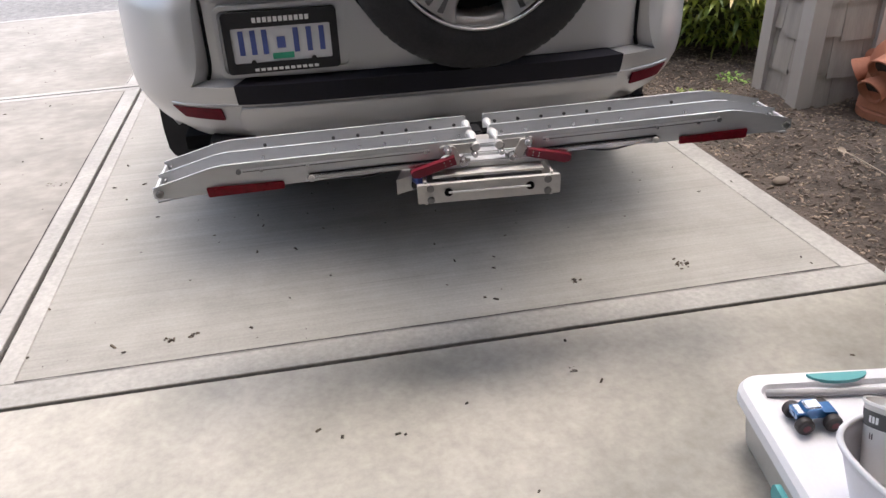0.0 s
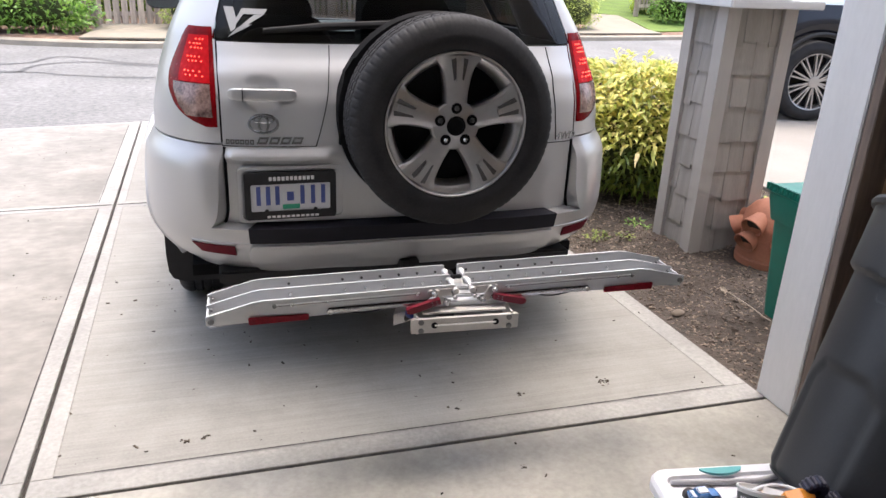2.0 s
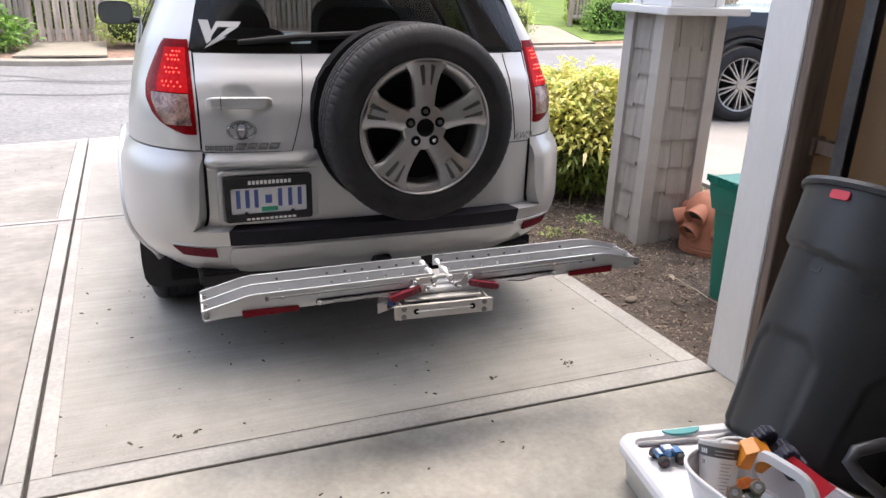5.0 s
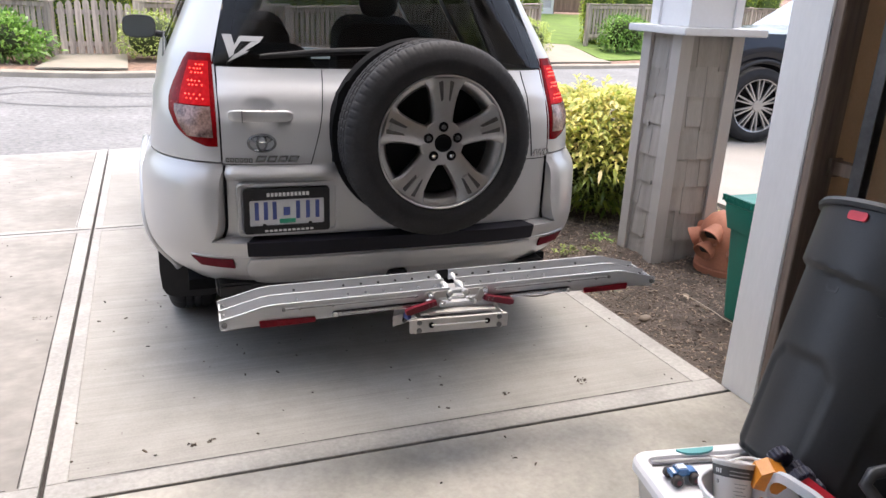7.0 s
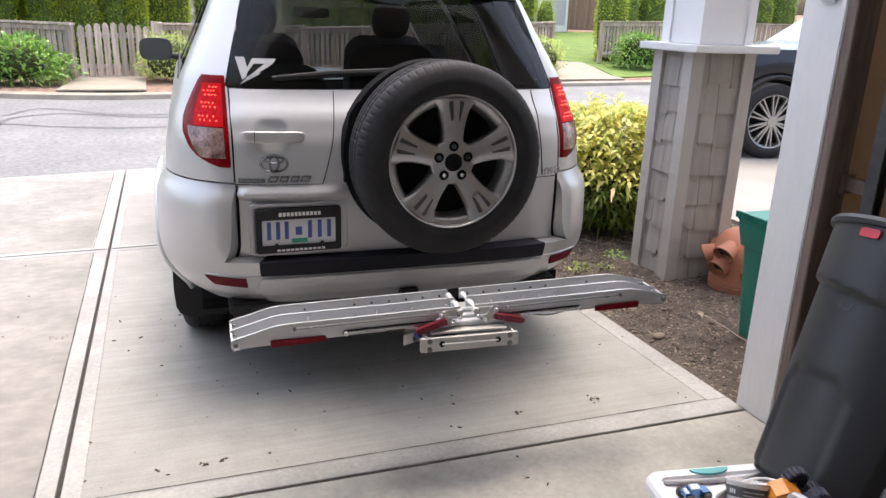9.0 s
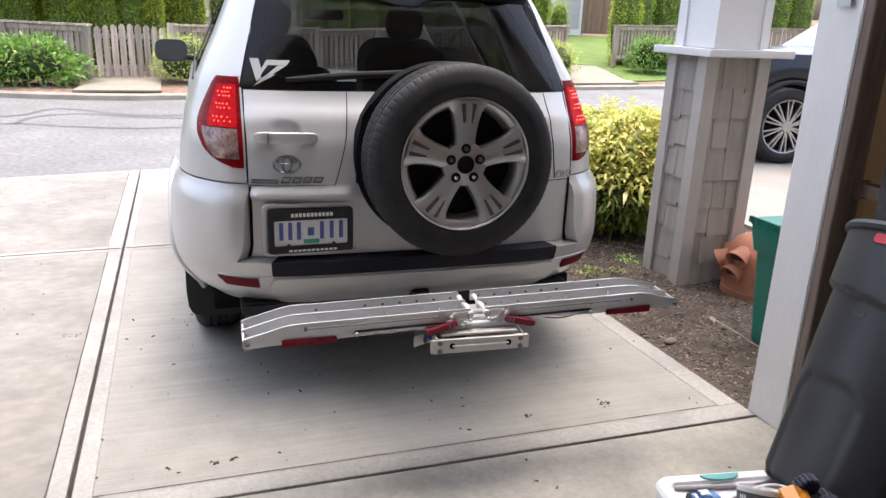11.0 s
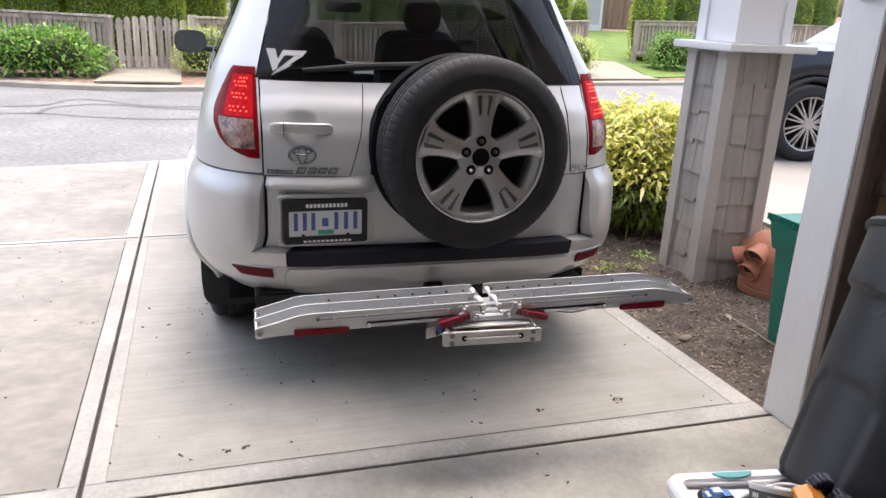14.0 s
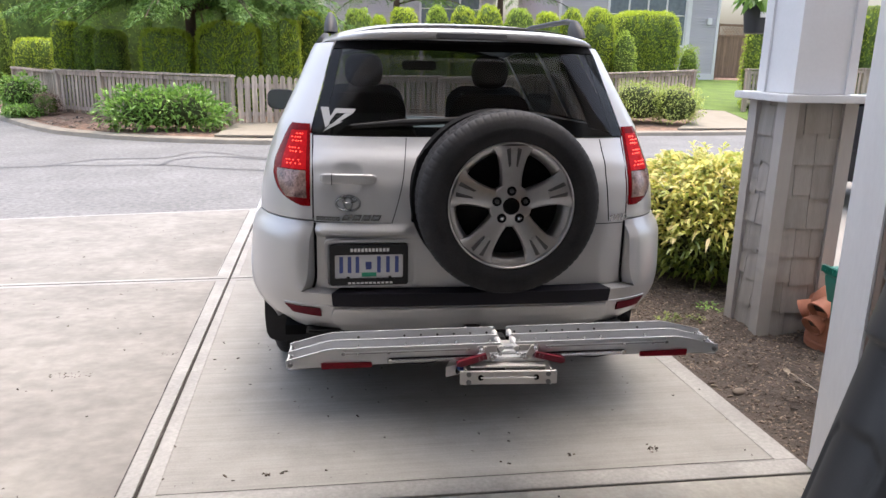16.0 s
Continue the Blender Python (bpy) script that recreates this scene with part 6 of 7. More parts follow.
part("hand_hold", ring_plate(0.13, 0.05, 0.015, 0.10, 0.026, 0.010, -0.004, 0.006), M_GREENBIN, gb, m=pose(GW / 2 + 0.03, -0.020, GH - 0.062, 82, 0, 0))
# Black bar put in for the shade inside the hand hold.
part("grip_shadow", box(GW / 2 - 0.02, GW / 2 + 0.08, -0.0165, -0.0145, GH - 0.075, GH - 0.05), M_SEAM, gb)

pot = thing("clay_planter", pose(3.31, 1.0, soil_z(3.31, 1.0) - 0.005, 0, 0, 0) @ Matrix.Diagonal((1, 1, 0.9, 1)), "upturned terracotta strawberry pot with hooded pockets on the soil", "planter")
prof = [(0.150, 0.0), (0.162, 0.006), (0.164, 0.040), (0.156, 0.050), (0.163, 0.056), (0.160, 0.078), (0.158, 0.14), (0.160, 0.20), (0.156, 0.25), (0.140, 0.305), (0.110, 0.345), (0.072, 0.368), (0.001, 0.374)]
part("planter_body", lathe(prof, 44), M_TERRA, pot, smooth=40)
for a, z in ((196, 0.255), (188, 0.155), (246, 0.165), (292, 0.25), (140, 0.20), (330, 0.16), (90, 0.22)):
    pm = Matrix.Rotation(radians(a), 4, "Z") @ pose(0.128, 0, z + 0.02, 0, 118, 0)
    pocket = part("planter_pocket", lathe([(0.044, -0.02), (0.050, 0.018), (0.058, 0.060), (0.061, 0.072), (0.055, 0.074), (0.046, 0.05), (0.040, 0.012)], 22, None, pm, True), M_TERRA, pot, "hooded clay pocket", smooth=40)
    part("pocket_hole", lathe([(0.046, 0.044), (0.001, 0.042)], 18, None, pm), M_JOINT, pocket)

hang = thing("hanging_pot", pose(3.072, 1.75, 1.665), "dark plastic hanging pot with a leafy plant", "hanging pot")
part("pot_wall", lathe([(0.055, 0.0), (0.062, 0.004), (0.080, 0.15), (0.086, 0.152), (0.086, 0.168), (0.075, 0.168), (0.066, 0.13), (0.001, 0.13)], 32), M_BIN, hang, smooth=40)
part("pot_label", box(-0.028, 0.004, -0.084, -0.074, 0.085, 0.115), M_CUP, hang, "small white tag")
for k in range(3):
    a = 2.1 * k
    part("hanger_wire", tube([(0.068 * math.cos(a), 0.068 * math.sin(a), 0.13), (0, 0, 0.55), (0, -0.02, 1.2), (0, -0.17, 1.438)], 0.0025, 5), M_BLACKPL, hang)
single("jamb_switch_box", box(2.478, 2.4915, -0.115, -0.045, 1.545, 1.68), M_GALV, "small grey box fixed high on the door jamb", "switch box", bevel=0.006)

# ---- across the road ----
M_BUSH = leaf_mat("variegated_leaf", (0.30, 0.38, 0.07), (0.82, 0.74, 0.26), 0.5, 0.45, tone=(0.85, 0.70, 0.38))
M_BUSHLOW = leaf_mat("green_bush_leaf", (0.06, 0.11, 0.02), (0.30, 0.36, 0.07), 0.3, 0.4)
M_RHODO = leaf_mat("laurel_leaf", (0.08, 0.18, 0.03), (0.34, 0.54, 0.11), 0.35, 0.35)
M_BOX = leaf_mat("clipped_shrub_leaf", (0.26, 0.35, 0.06), (0.60, 0.66, 0.20), 0.4, 0.45)
M_CEDARLEAF = leaf_mat("cedar_hedge_leaf", (0.33, 0.43, 0.035), (0.60, 0.68, 0.09), 0.45, 0.6)
M_HEDGEDARK = leaf_mat("dark_hedge_leaf", (0.25, 0.36, 0.05), (0.48, 0.60, 0.11), 0.45, 0.6)
M_CONIFER = leaf_mat("conifer_needles", (0.045, 0.11, 0.022), (0.20, 0.35, 0.065), 0.35, 0.75)
M_PURPLEBUSH = leaf_mat("purple_leaf", (0.12, 0.08, 0.06), (0.30, 0.20, 0.14), 0.3, 0.5)
M_CORE = mat("foliage_core", (0.09, 0.13, 0.025), 0.95, var=0.5, scale=5, bump=0)
# Dark green core colour that stands for the shade between the leaves.
M_DARKCORE = mat("inner_shade_core", (0.045, 0.055, 0.016), 0.95, var=0.5, scale=14, bump=0.6, dist=0.02)
M_STEMPALE = mat("pale_twig", (0.40, 0.34, 0.27), 0.8, var=0.2, bump=0.1)
M_STEM = mat("twig", (0.12, 0.08, 0.05), 0.9, var=0.3, bump=0.2)
rng = np.random.default_rng(7)


def leaf_cloud(pos, direc, length, width, droop=0.25, seg=2, roll=None):
    """Many small folded leaves as one mesh: pos and direc are n x 3."""
    n = len(pos)
    d = direc / (np.linalg.norm(direc, axis=1, keepdims=True) + 1e-9)
    ref = np.tile([0.0, 0.0, 1.0], (n, 1))
    side = np.cross(d, ref + rng.normal(0, 0.35, (n, 3)))
    side /= np.linalg.norm(side, axis=1, keepdims=True) + 1e-9
    up = np.cross(side, d)
    L = length * rng.uniform(0.65, 1.25, (n, 1))
    W = width * rng.uniform(0.7, 1.2, (n, 1))
    shape = [0.12, 0.95, 0.75, 0.05] if seg == 3 else ([0.15, 1.0, 0.05] if seg == 2 else [1.0, 0.1])
    verts = []
    for k, s in enumerate(shape):
        t = k / (len(shape) - 1)
        c = pos + d * L * t + np.array([0, 0, -1.0]) * L * droop * t * t + up * 0.02 * L
        fold = up * W * 0.22 * s
        verts += [c - side * W * s * 0.5 + fold, c + side * W * s * 0.5 + fold]
    k = len(verts)
    V = np.stack(verts, 1).reshape(-1, 3)
    base = (np.arange(n) * k)[:, None]
    F = np.concatenate([base + np.array([[2 * i, 2 * i + 1, 2 * i + 3, 2 * i + 2]]) for i in range(len(shape) - 1)], 0)
    me = bpy.data.meshes.new("leaves")
    me.vertices.add(len(V)), me.loops.add(F.size), me.polygons.add(len(F))
    me.vertices.foreach_set("co", V.astype(np.float32).ravel())
    me.loops.foreach_set("vertex_index", F.astype(np.int32).ravel())
    me.polygons.foreach_set("loop_start", np.arange(0, F.size, 4, dtype=np.int32))
    me.update(calc_edges=True)
    me.validate()
    return me


def bumpy(p, scale, amp):
    return np.array([noise.noise(Vector(q) * scale) for q in p])[:, None] * amp


def shrub(name, centre, size, n, length, width, material, label, category, power=2.4, out=0.8, lift=0.35, droop=0.3, core=0.78, rough=0.18, seg=2, kind="", group="", depth=0.35, bottom=-0.75, core_mat=None):
    """A bushy plant: an uneven rounded form thick with leaves; centre is on the ground."""
    cx, cy, cz = centre
    sx, sy, sz = size
    v = rng.normal(0, 1, (n, 3))
    v /= np.linalg.norm(v, axis=1, keepdims=True)
    v = v[v[:, 2] > bottom]
    k = (np.abs(v) ** power).sum(1, keepdims=True) ** (-1 / power)
    unit = v * k
    inn = 1 - depth * rng.uniform(0, 1, (len(v), 1)) ** 2
    scale = np.array([sx / 2, sy / 2, sz / 2])
    p = unit * inn * scale
    p *= 1 + bumpy(p + np.array(centre), 2.2 / max(0.3, max(size) * 0.35), rough) + bumpy(p + np.array(centre), 9 / max(0.3, max(size) * 0.5), rough * 0.4)
    p[:, 2] += sz / 2
    d = v * out + rng.normal(0, 0.55, v.shape) + np.array([0, 0, lift])
    root = thing(name, pose(cx, cy, cz), label, category, group, kind)
    part("foliage", leaf_cloud(p, d, length, width, droop, seg), material, root)
    # Solid core fills the crown; a dark core_mat puts inner shade into its colour.
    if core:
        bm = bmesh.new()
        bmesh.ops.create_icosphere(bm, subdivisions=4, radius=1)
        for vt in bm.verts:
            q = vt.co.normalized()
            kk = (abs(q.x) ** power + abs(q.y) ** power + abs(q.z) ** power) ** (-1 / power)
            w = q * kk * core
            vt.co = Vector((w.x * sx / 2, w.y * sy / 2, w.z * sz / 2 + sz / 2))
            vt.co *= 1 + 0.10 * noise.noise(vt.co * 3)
        part("filler_core", bm, core_mat or M_CORE, root, smooth=True)
    return root


def stems(root, pts, r=0.006):
    bm = bmesh.new()
    for a, b in pts:
        mid = Vector(a).lerp(Vector(b), 0.5) + Vector((random.uniform(-0.04, 0.04), random.uniform(-0.04, 0.04), 0.03))
        tube([a, mid, b], [r, r * 0.8, r * 0.4], 5, bm)
    part("stems", bm, M_STEM, root)


# variegated bush between car and column
def near_bush():
    n = 7400
    cx, cy = 3.24, 2.42
    u = rng.uniform(0, 1, n)
    ang = rng.uniform(0, 2 * math.pi, n)
    h = rng.uniform(0.03, 1.0, n) ** 0.8
    prof = np.interp(h, [0, 0.2, 0.5, 0.8, 1.0], [0.55, 0.85, 1.0, 0.86, 0.45])
    rad = prof * (0.55 + 0.45 * u ** 0.5)
    x, y = 0.50 * rad * np.cos(ang), 0.66 * rad * np.sin(ang)
    lump = np.array([noise.noise((a * 3.1 + 5, b * 3.1, c * 2.5)) for a, b, c in zip(x, y, h)])
    z = 0.78 * h * (1 + 0.10 * lump)
    x, y = x * (1 + 0.22 * lump), y * (1 + 0.22 * lump)
    p = np.stack([x, y, z], 1)
    d = np.stack([np.cos(ang) * 0.9, np.sin(ang) * 0.9, 0.55 + 0.5 * h], 1) + rng.normal(0, 0.45, (n, 3))
    root = thing("variegated_bush", pose(cx, cy, soil_z(3.2, 2.4)), "dense bush with yellow-tipped variegated leaves in the soil bed", "bush")
    # young shoots that stand over the crown
    q, e = [], []
    for k in range(60):
        a, r = random.uniform(0, 6.283), math.sqrt(random.random())
        bx, by = 0.42 * r * math.cos(a), 0.56 * r * math.sin(a)
        bz = 0.76 * (1 - 0.40 * r ** 3) - 0.05
        tip = Vector((bx * 0.12 + random.gauss(0, 0.03), by * 0.12 + random.gauss(0, 0.03), random.uniform(0.07, 0.19)))
        for j in range(16):
            w = (j + random.random()) / 16
            g = 2.4 * j
            q.append((bx + tip.x * w, by + tip.y * w, bz + tip.z * w))
            e.append((math.cos(g) * 0.8, math.sin(g) * 0.8, 0.55 + 0.5 * w))
    part("young_growth", leaf_cloud(np.array(q), np.array(e), 0.085, 0.020, 0.4, 3), M_BUSH, root, "pale yellow young shoots")
    top = h > 0.40 + 0.22 * lump
    part("yellow_foliage", leaf_cloud(p[top], d[top], 0.098, 0.027, 0.5, 3), M_BUSH, root, "yellow-green pointed leaves")
    part("green_foliage", leaf_cloud(p[~top], d[~top], 0.095, 0.024, 0.55, 3), M_BUSHLOW, root, "darker green lower leaves")
    stems(root, [((random.uniform(-0.12, 0.12), random.uniform(-0.2, 0.2), 0), (0.42 * math.cos(a) * random.random(), 0.55 * math.sin(a) * random.random(), random.uniform(0.35, 0.74))) for a in np.linspace(0, 6.2, 46)])
    # Solid dark core: the bush's inner shade, put in as colour.
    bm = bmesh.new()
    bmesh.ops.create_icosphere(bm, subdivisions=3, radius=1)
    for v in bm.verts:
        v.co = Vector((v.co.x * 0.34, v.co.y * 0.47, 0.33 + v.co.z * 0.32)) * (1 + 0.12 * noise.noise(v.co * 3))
    part("filler_core", bm, M_DARKCORE, root, smooth=True)


near_bush()
# leaves that hang over the pot's rim
_a = rng.uniform(2.4, 4.6, 26)
_p = np.stack([0.075 * np.cos(_a), 0.075 * np.sin(_a), 0.15 + 0.05 * rng.uniform(0, 1, 26)], 1)
part("pot_leaves", leaf_cloud(_p, np.stack([np.cos(_a), np.sin(_a), rng.uniform(-0.5, 0.6, 26)], 1), 0.075, 0.055, 0.8, 3), M_RHODO, hang, "bright green leaves over the rim")


def small_weed(x, y, s, n, m_, label):
    a = rng.uniform(0, 2 * math.pi, n)
    r = rng.uniform(0, 1, n) ** 0.7 * s
    p = np.stack([r * np.cos(a), r * np.sin(a), rng.uniform(0.0, 0.5, n) * s], 1)
    d = np.stack([np.cos(a), np.sin(a), rng.uniform(0.2, 1.2, n)], 1)
    root = thing("weed", pose(x, y, soil_z(x, y) - 0.004), label, "weed", "weeds in the soil bed")
    part("weed_leaves", leaf_cloud(p, d, s * 0.45, s * 0.2, 0.4, 2), m_, root)


small_weed(2.68, 1.66, 0.075, 60, M_BUSHLOW, "low green weed by the driveway edge")
small_weed(2.80, 1.56, 0.055, 36, M_BUSHLOW, "low green weed by the driveway edge")
small_weed(2.93, 1.66, 0.07, 40, M_RHODO, "tiny green weed at the bush's foot")
small_weed(3.6, 1.6, 0.24, 70, M_BOX, "tall thin grass tuft behind the column")
small_weed(3.75, 1.2, 0.22, 120, M_BOX, "tall thin grass tuft behind the column")

# far verge with kerb
KERB = [(-30, 58), (-14, 29), (-8.5, 19.3), (-6.76, 16.26), (-5.49, 14.34), (-4.61, 13.26), (-3.38, 12.43), (-2.33, 12.0), (-1.31, 11.74), (-0.45, 11.66), (2.0, 12.1), (5.0, 13.0), (7.7, 13.7), (9.1, 13.85), (10.3, 14.0), (14, 14.7), (30, 17.6), (60, 23.4)]


def kerb_y(x):
    return float(np.interp(x, [p[0] for p in KERB], [p[1] for p in KERB]))


def verge_z(x, y):
    """The far ground: a gentle bank on one side, a lawn that climbs to the house on the other."""
    bank = -0.045 + min(0.06, 0.03 * max(0.0, y - kerb_y(x) - 0.3))
    d = min(1.0, max(0.0, (x - 5.0) / 5.0))
    return bank + d * max(0.0, y - 15.2) * 0.053


pts = []
for (xa, ya), (xb, yb) in zip(KERB, KERB[1:]):
    for k in range(6):
        pts.append((xa + (xb - xa) * k / 6, ya + (yb - ya) * k / 6))
pts.append(KERB[-1])
sm = [pts[0]] + [((a[0] + 2 * b[0] + c[0]) / 4, (a[1] + 2 * b[1] + c[1]) / 4) for a, b, c in zip(pts, pts[1:], pts[2:])] + [pts[-1]]
nrm = []
for i in range(len(sm)):
    a, b = sm[max(0, i - 1)], sm[min(len(sm) - 1, i + 1)]
    d = Vector((b[0] - a[0], b[1] - a[1], 0)).normalized()
    nrm.append(Vector((-d.y, d.x, 0)))
bm = bmesh.new()
rows = []
for (x, y), n in zip(sm, nrm):
    p = Vector((x, y, 0))
    rows.append([bm.verts.new(p + Vector((0, 0, ROAD_Z - 0.05))), bm.verts.new(p + n * 0.03 + Vector((0, 0, ROAD_Z + 0.075))), bm.verts.new(p + n * 0.06 + Vector((0, 0, ROAD_Z + 0.09))), bm.verts.new(p + n * 0.30 + Vector((0, 0, ROAD_Z + 0.09))), bm.verts.new(p + n * 0.31 + Vector((0, 0, ROAD_Z - 0.05)))])
for a, b in zip(rows, rows[1:]):
    for k in range(4):
        bm.faces.new((a[k], b[k], b[k + 1], a[k + 1]))
single("kerb", bm, M_KERB, "rolled concrete kerb across the road", "kerb", kind="structure", smooth=30)
bm = bmesh.new()
rows = []
for (x, y), n in zip(sm, nrm):
    row = []
    for k in range(26):
        e = 0.305 + 34 * (k / 25) ** 2
        q = Vector((x, y, 0)) + n * e if k < 3 else Vector((x, y + 0.305 + 34 * (k / 25) ** 2, 0))
        row.append(bm.verts.new((q.x, q.y, verge_z(q.x, q.y) + (0.035 * noise.noise((q.x, q.y, 0)) if k else 0))))
    rows.append(row)
for a, b in zip(rows, rows[1:]):
    for k in range(25):
        bm.faces.new((a[k], b[k], b[k + 1], a[k + 1]))
single("verge", bm, M_MULCH, "brown bark mulch verge across the road", "verge", kind="structure", smooth=True)


def ground_patch(name, outline, material, label, category, lift=0.02):
    bm = bmesh.new()
    vs = [bm.verts.new((x, y, verge_z(x, y) + lift)) for x, y in outline]
    f = bm.faces.new(vs)
    bmesh.ops.triangulate(bm, faces=[f])
    bmesh.ops.subdivide_edges(bm, edges=bm.edges[:], cuts=5, use_grid_fill=True)
    for v in bm.verts:
        v.co.z = verge_z(v.co.x, v.co.y) + lift
    ex = bmesh.ops.extrude_face_region(bm, geom=bm.faces[:])
    bmesh.ops.translate(bm, vec=(0, 0, 0.03), verts=[v for v in ex["geom"] if isinstance(v, bmesh.types.BMVert)])
    return single(name, bm, material, label, category, kind="structure")


ground_patch("gate_path", [(-1.42, 12.05), (0.0, 12.05), (-0.05, 14.2), (-1.22, 13.95)], M_PATH, "concrete path to the garden gate", "path")
ground_patch("garden_path", [(8.7, 14.15), (11.25, 14.5), (11.3, 15.4), (11.75, 17.6), (11.1, 17.9), (10.1, 16.1)], M_PATH, "pale concrete garden path", "path")
ground_patch("lawn", [(11.32, 15.0), (11.82, 17.65), (11.2, 18.3), (11.2, 28.95), (22, 28.95), (20, 18.5), (13, 15.4)], M_LAWN, "bright green lawn by the grey house", "lawn", 0.006)


# fences
def fence_run(a, b, posts, rails=(0.12, 0.92), height=1.02, pitch=0.125, cap=True, picket=0.085, label="weathered wooden picket fence across the road", base=None):
    (xa, ya), (xb, yb) = a, b
    L = math.hypot(xb - xa, yb - ya)
    ang = math.degrees(math.atan2(yb - ya, xb - xa))
    za = verge_z(xa, ya) if base is None else base[0]
    zb = verge_z(xb, yb) if base is None else base[1]
    root = thing("wooden_fence", pose(xa, ya, za, 0, 0, ang), label, "fence", "fences across the road")
    rise = (zb - za) / L
    slope = Matrix(((1, 0, 0, 0), (0, 1, 0, 0), (rise, 0, 1, 0), (0, 0, 0, 1)))
    for k in range(posts):
        x = L * k / (posts - 1)
        bm = box(-0.055, 0.055, -0.055, 0.055, -0.12, height + 0.05)
        bmesh.ops.bevel(bm, geom=bm.edges[:], offset=0.006, segments=1, affect="EDGES")
        part("post", bm, M_FENCE, root, m=Matrix.Translation((x, 0, rise * x)))
    for z in rails:
        bm = box(0, L, -0.03, 0.005, z, z + 0.085)
        bmesh.ops.transform(bm, matrix=slope, verts=bm.verts)
        part("rail_board", bm, M_FENCE, root)
    if cap:
        bm = box(-0.07, L + 0.07, -0.075, 0.075, height + 0.0, height + 0.04)
        bmesh.ops.transform(bm, matrix=slope, verts=bm.verts)
        part("cap_board", bm, M_FENCE, root)
    n = int(L / pitch)
    pm = bpy.data.meshes.new("picket")
    b2 = box(-picket / 2, picket / 2, 0.007, 0.025, 0.05, height - 0.03)
    b2.to_mesh(pm)
    b2.free()
    pm.materials.append(M_FENCE)
    for k in range(1, n):
        x = k * L / n
        part("picket", pm, None, root, m=pose(x, 0, rise * x, 0, random.uniform(-0.6, 0.6), 0))
    return root


fence_run((-5.65, 16.95), (-4.42, 16.0), 2, base=(-0.02, -0.02), height=1.0)
fence_run((-4.42, 16.0), (-1.30, 13.9), 3, base=(-0.02, -0.02), height=1.02)
fence_run((-7.6, 19.6), (-5.65, 16.95), 3, base=(0.0, -0.02), height=0.95)
gate_ob = thing("garden_gate", pose(-1.22, 13.92, -0.02, 0, 0, 8), "weathered wooden garden gate with pointed pickets", "gate")
for k in range(9):
    h = 1.0 + 0.06 * math.sin(k / 8 * math.pi)
    bm = prism([(-0.055, 0.04), (0.055, 0.04), (0.055, h - 0.03), (0.02, h + 0.02), (-0.02, h + 0.02), (-0.055, h - 0.03)], 0, 0.02, None, pose(0.10 + 0.145 * k, 0, 0, 90, 0, 0))
    part("picket", bm, M_FENCE, gate_ob)
for z in (0.22, 0.80):
    part("rail_board", box(0.02, 1.32, 0.001, 0.035, z, z + 0.09), M_FENCE, gate_ob)
part("post", box(1.36, 1.47, -0.05, 0.06, -0.1, 1.12), M_FENCE, gate_ob)
fence_run((0.28, 14.15), (3.2, 15.0), 3, label="weathered wooden picket fence behind the parked car")
fence_run((3.2, 15.0), (7.6, 16.4), 4, base=(-0.02, 0.13), label="weathered wooden picket fence behind the parked car")
fence_run((7.6, 16.4), (10.7, 17.6), 3, base=(0.13, 0.24), label="weathered wooden picket fence by the lawn")
fence_run((12.25, 17.5), (16.5, 18.4), 3, base=(0.30, 0.38), label="weathered wooden picket fence beside the lawn")
fence_run((16.5, 18.4), (24, 20.0), 6, base=(0.38, 0.4), label="weathered wooden picket fence beside the lawn")

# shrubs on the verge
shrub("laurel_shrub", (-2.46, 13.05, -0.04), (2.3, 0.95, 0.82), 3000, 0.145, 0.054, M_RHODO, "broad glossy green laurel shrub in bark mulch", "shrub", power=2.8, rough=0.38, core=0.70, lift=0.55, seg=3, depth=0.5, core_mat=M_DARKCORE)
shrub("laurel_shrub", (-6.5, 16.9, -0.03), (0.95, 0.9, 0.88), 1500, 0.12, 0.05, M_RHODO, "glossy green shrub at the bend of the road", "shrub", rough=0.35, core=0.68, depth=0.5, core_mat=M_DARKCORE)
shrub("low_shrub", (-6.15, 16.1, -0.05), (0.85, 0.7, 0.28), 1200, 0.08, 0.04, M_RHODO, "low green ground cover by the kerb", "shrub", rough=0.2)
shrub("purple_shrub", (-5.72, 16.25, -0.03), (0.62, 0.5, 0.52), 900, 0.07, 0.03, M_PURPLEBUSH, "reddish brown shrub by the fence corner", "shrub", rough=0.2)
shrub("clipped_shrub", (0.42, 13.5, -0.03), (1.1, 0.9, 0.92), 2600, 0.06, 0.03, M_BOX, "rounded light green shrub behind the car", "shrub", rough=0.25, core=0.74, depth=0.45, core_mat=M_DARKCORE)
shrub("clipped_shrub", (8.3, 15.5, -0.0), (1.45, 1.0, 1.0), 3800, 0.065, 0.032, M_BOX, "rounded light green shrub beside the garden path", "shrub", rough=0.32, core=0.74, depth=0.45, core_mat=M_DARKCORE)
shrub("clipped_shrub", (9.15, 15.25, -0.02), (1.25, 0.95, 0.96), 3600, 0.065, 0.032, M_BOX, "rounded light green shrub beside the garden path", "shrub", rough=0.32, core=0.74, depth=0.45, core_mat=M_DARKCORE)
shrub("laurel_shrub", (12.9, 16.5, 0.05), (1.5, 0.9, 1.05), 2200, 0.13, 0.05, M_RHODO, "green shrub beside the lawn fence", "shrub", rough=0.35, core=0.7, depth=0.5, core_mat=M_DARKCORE)


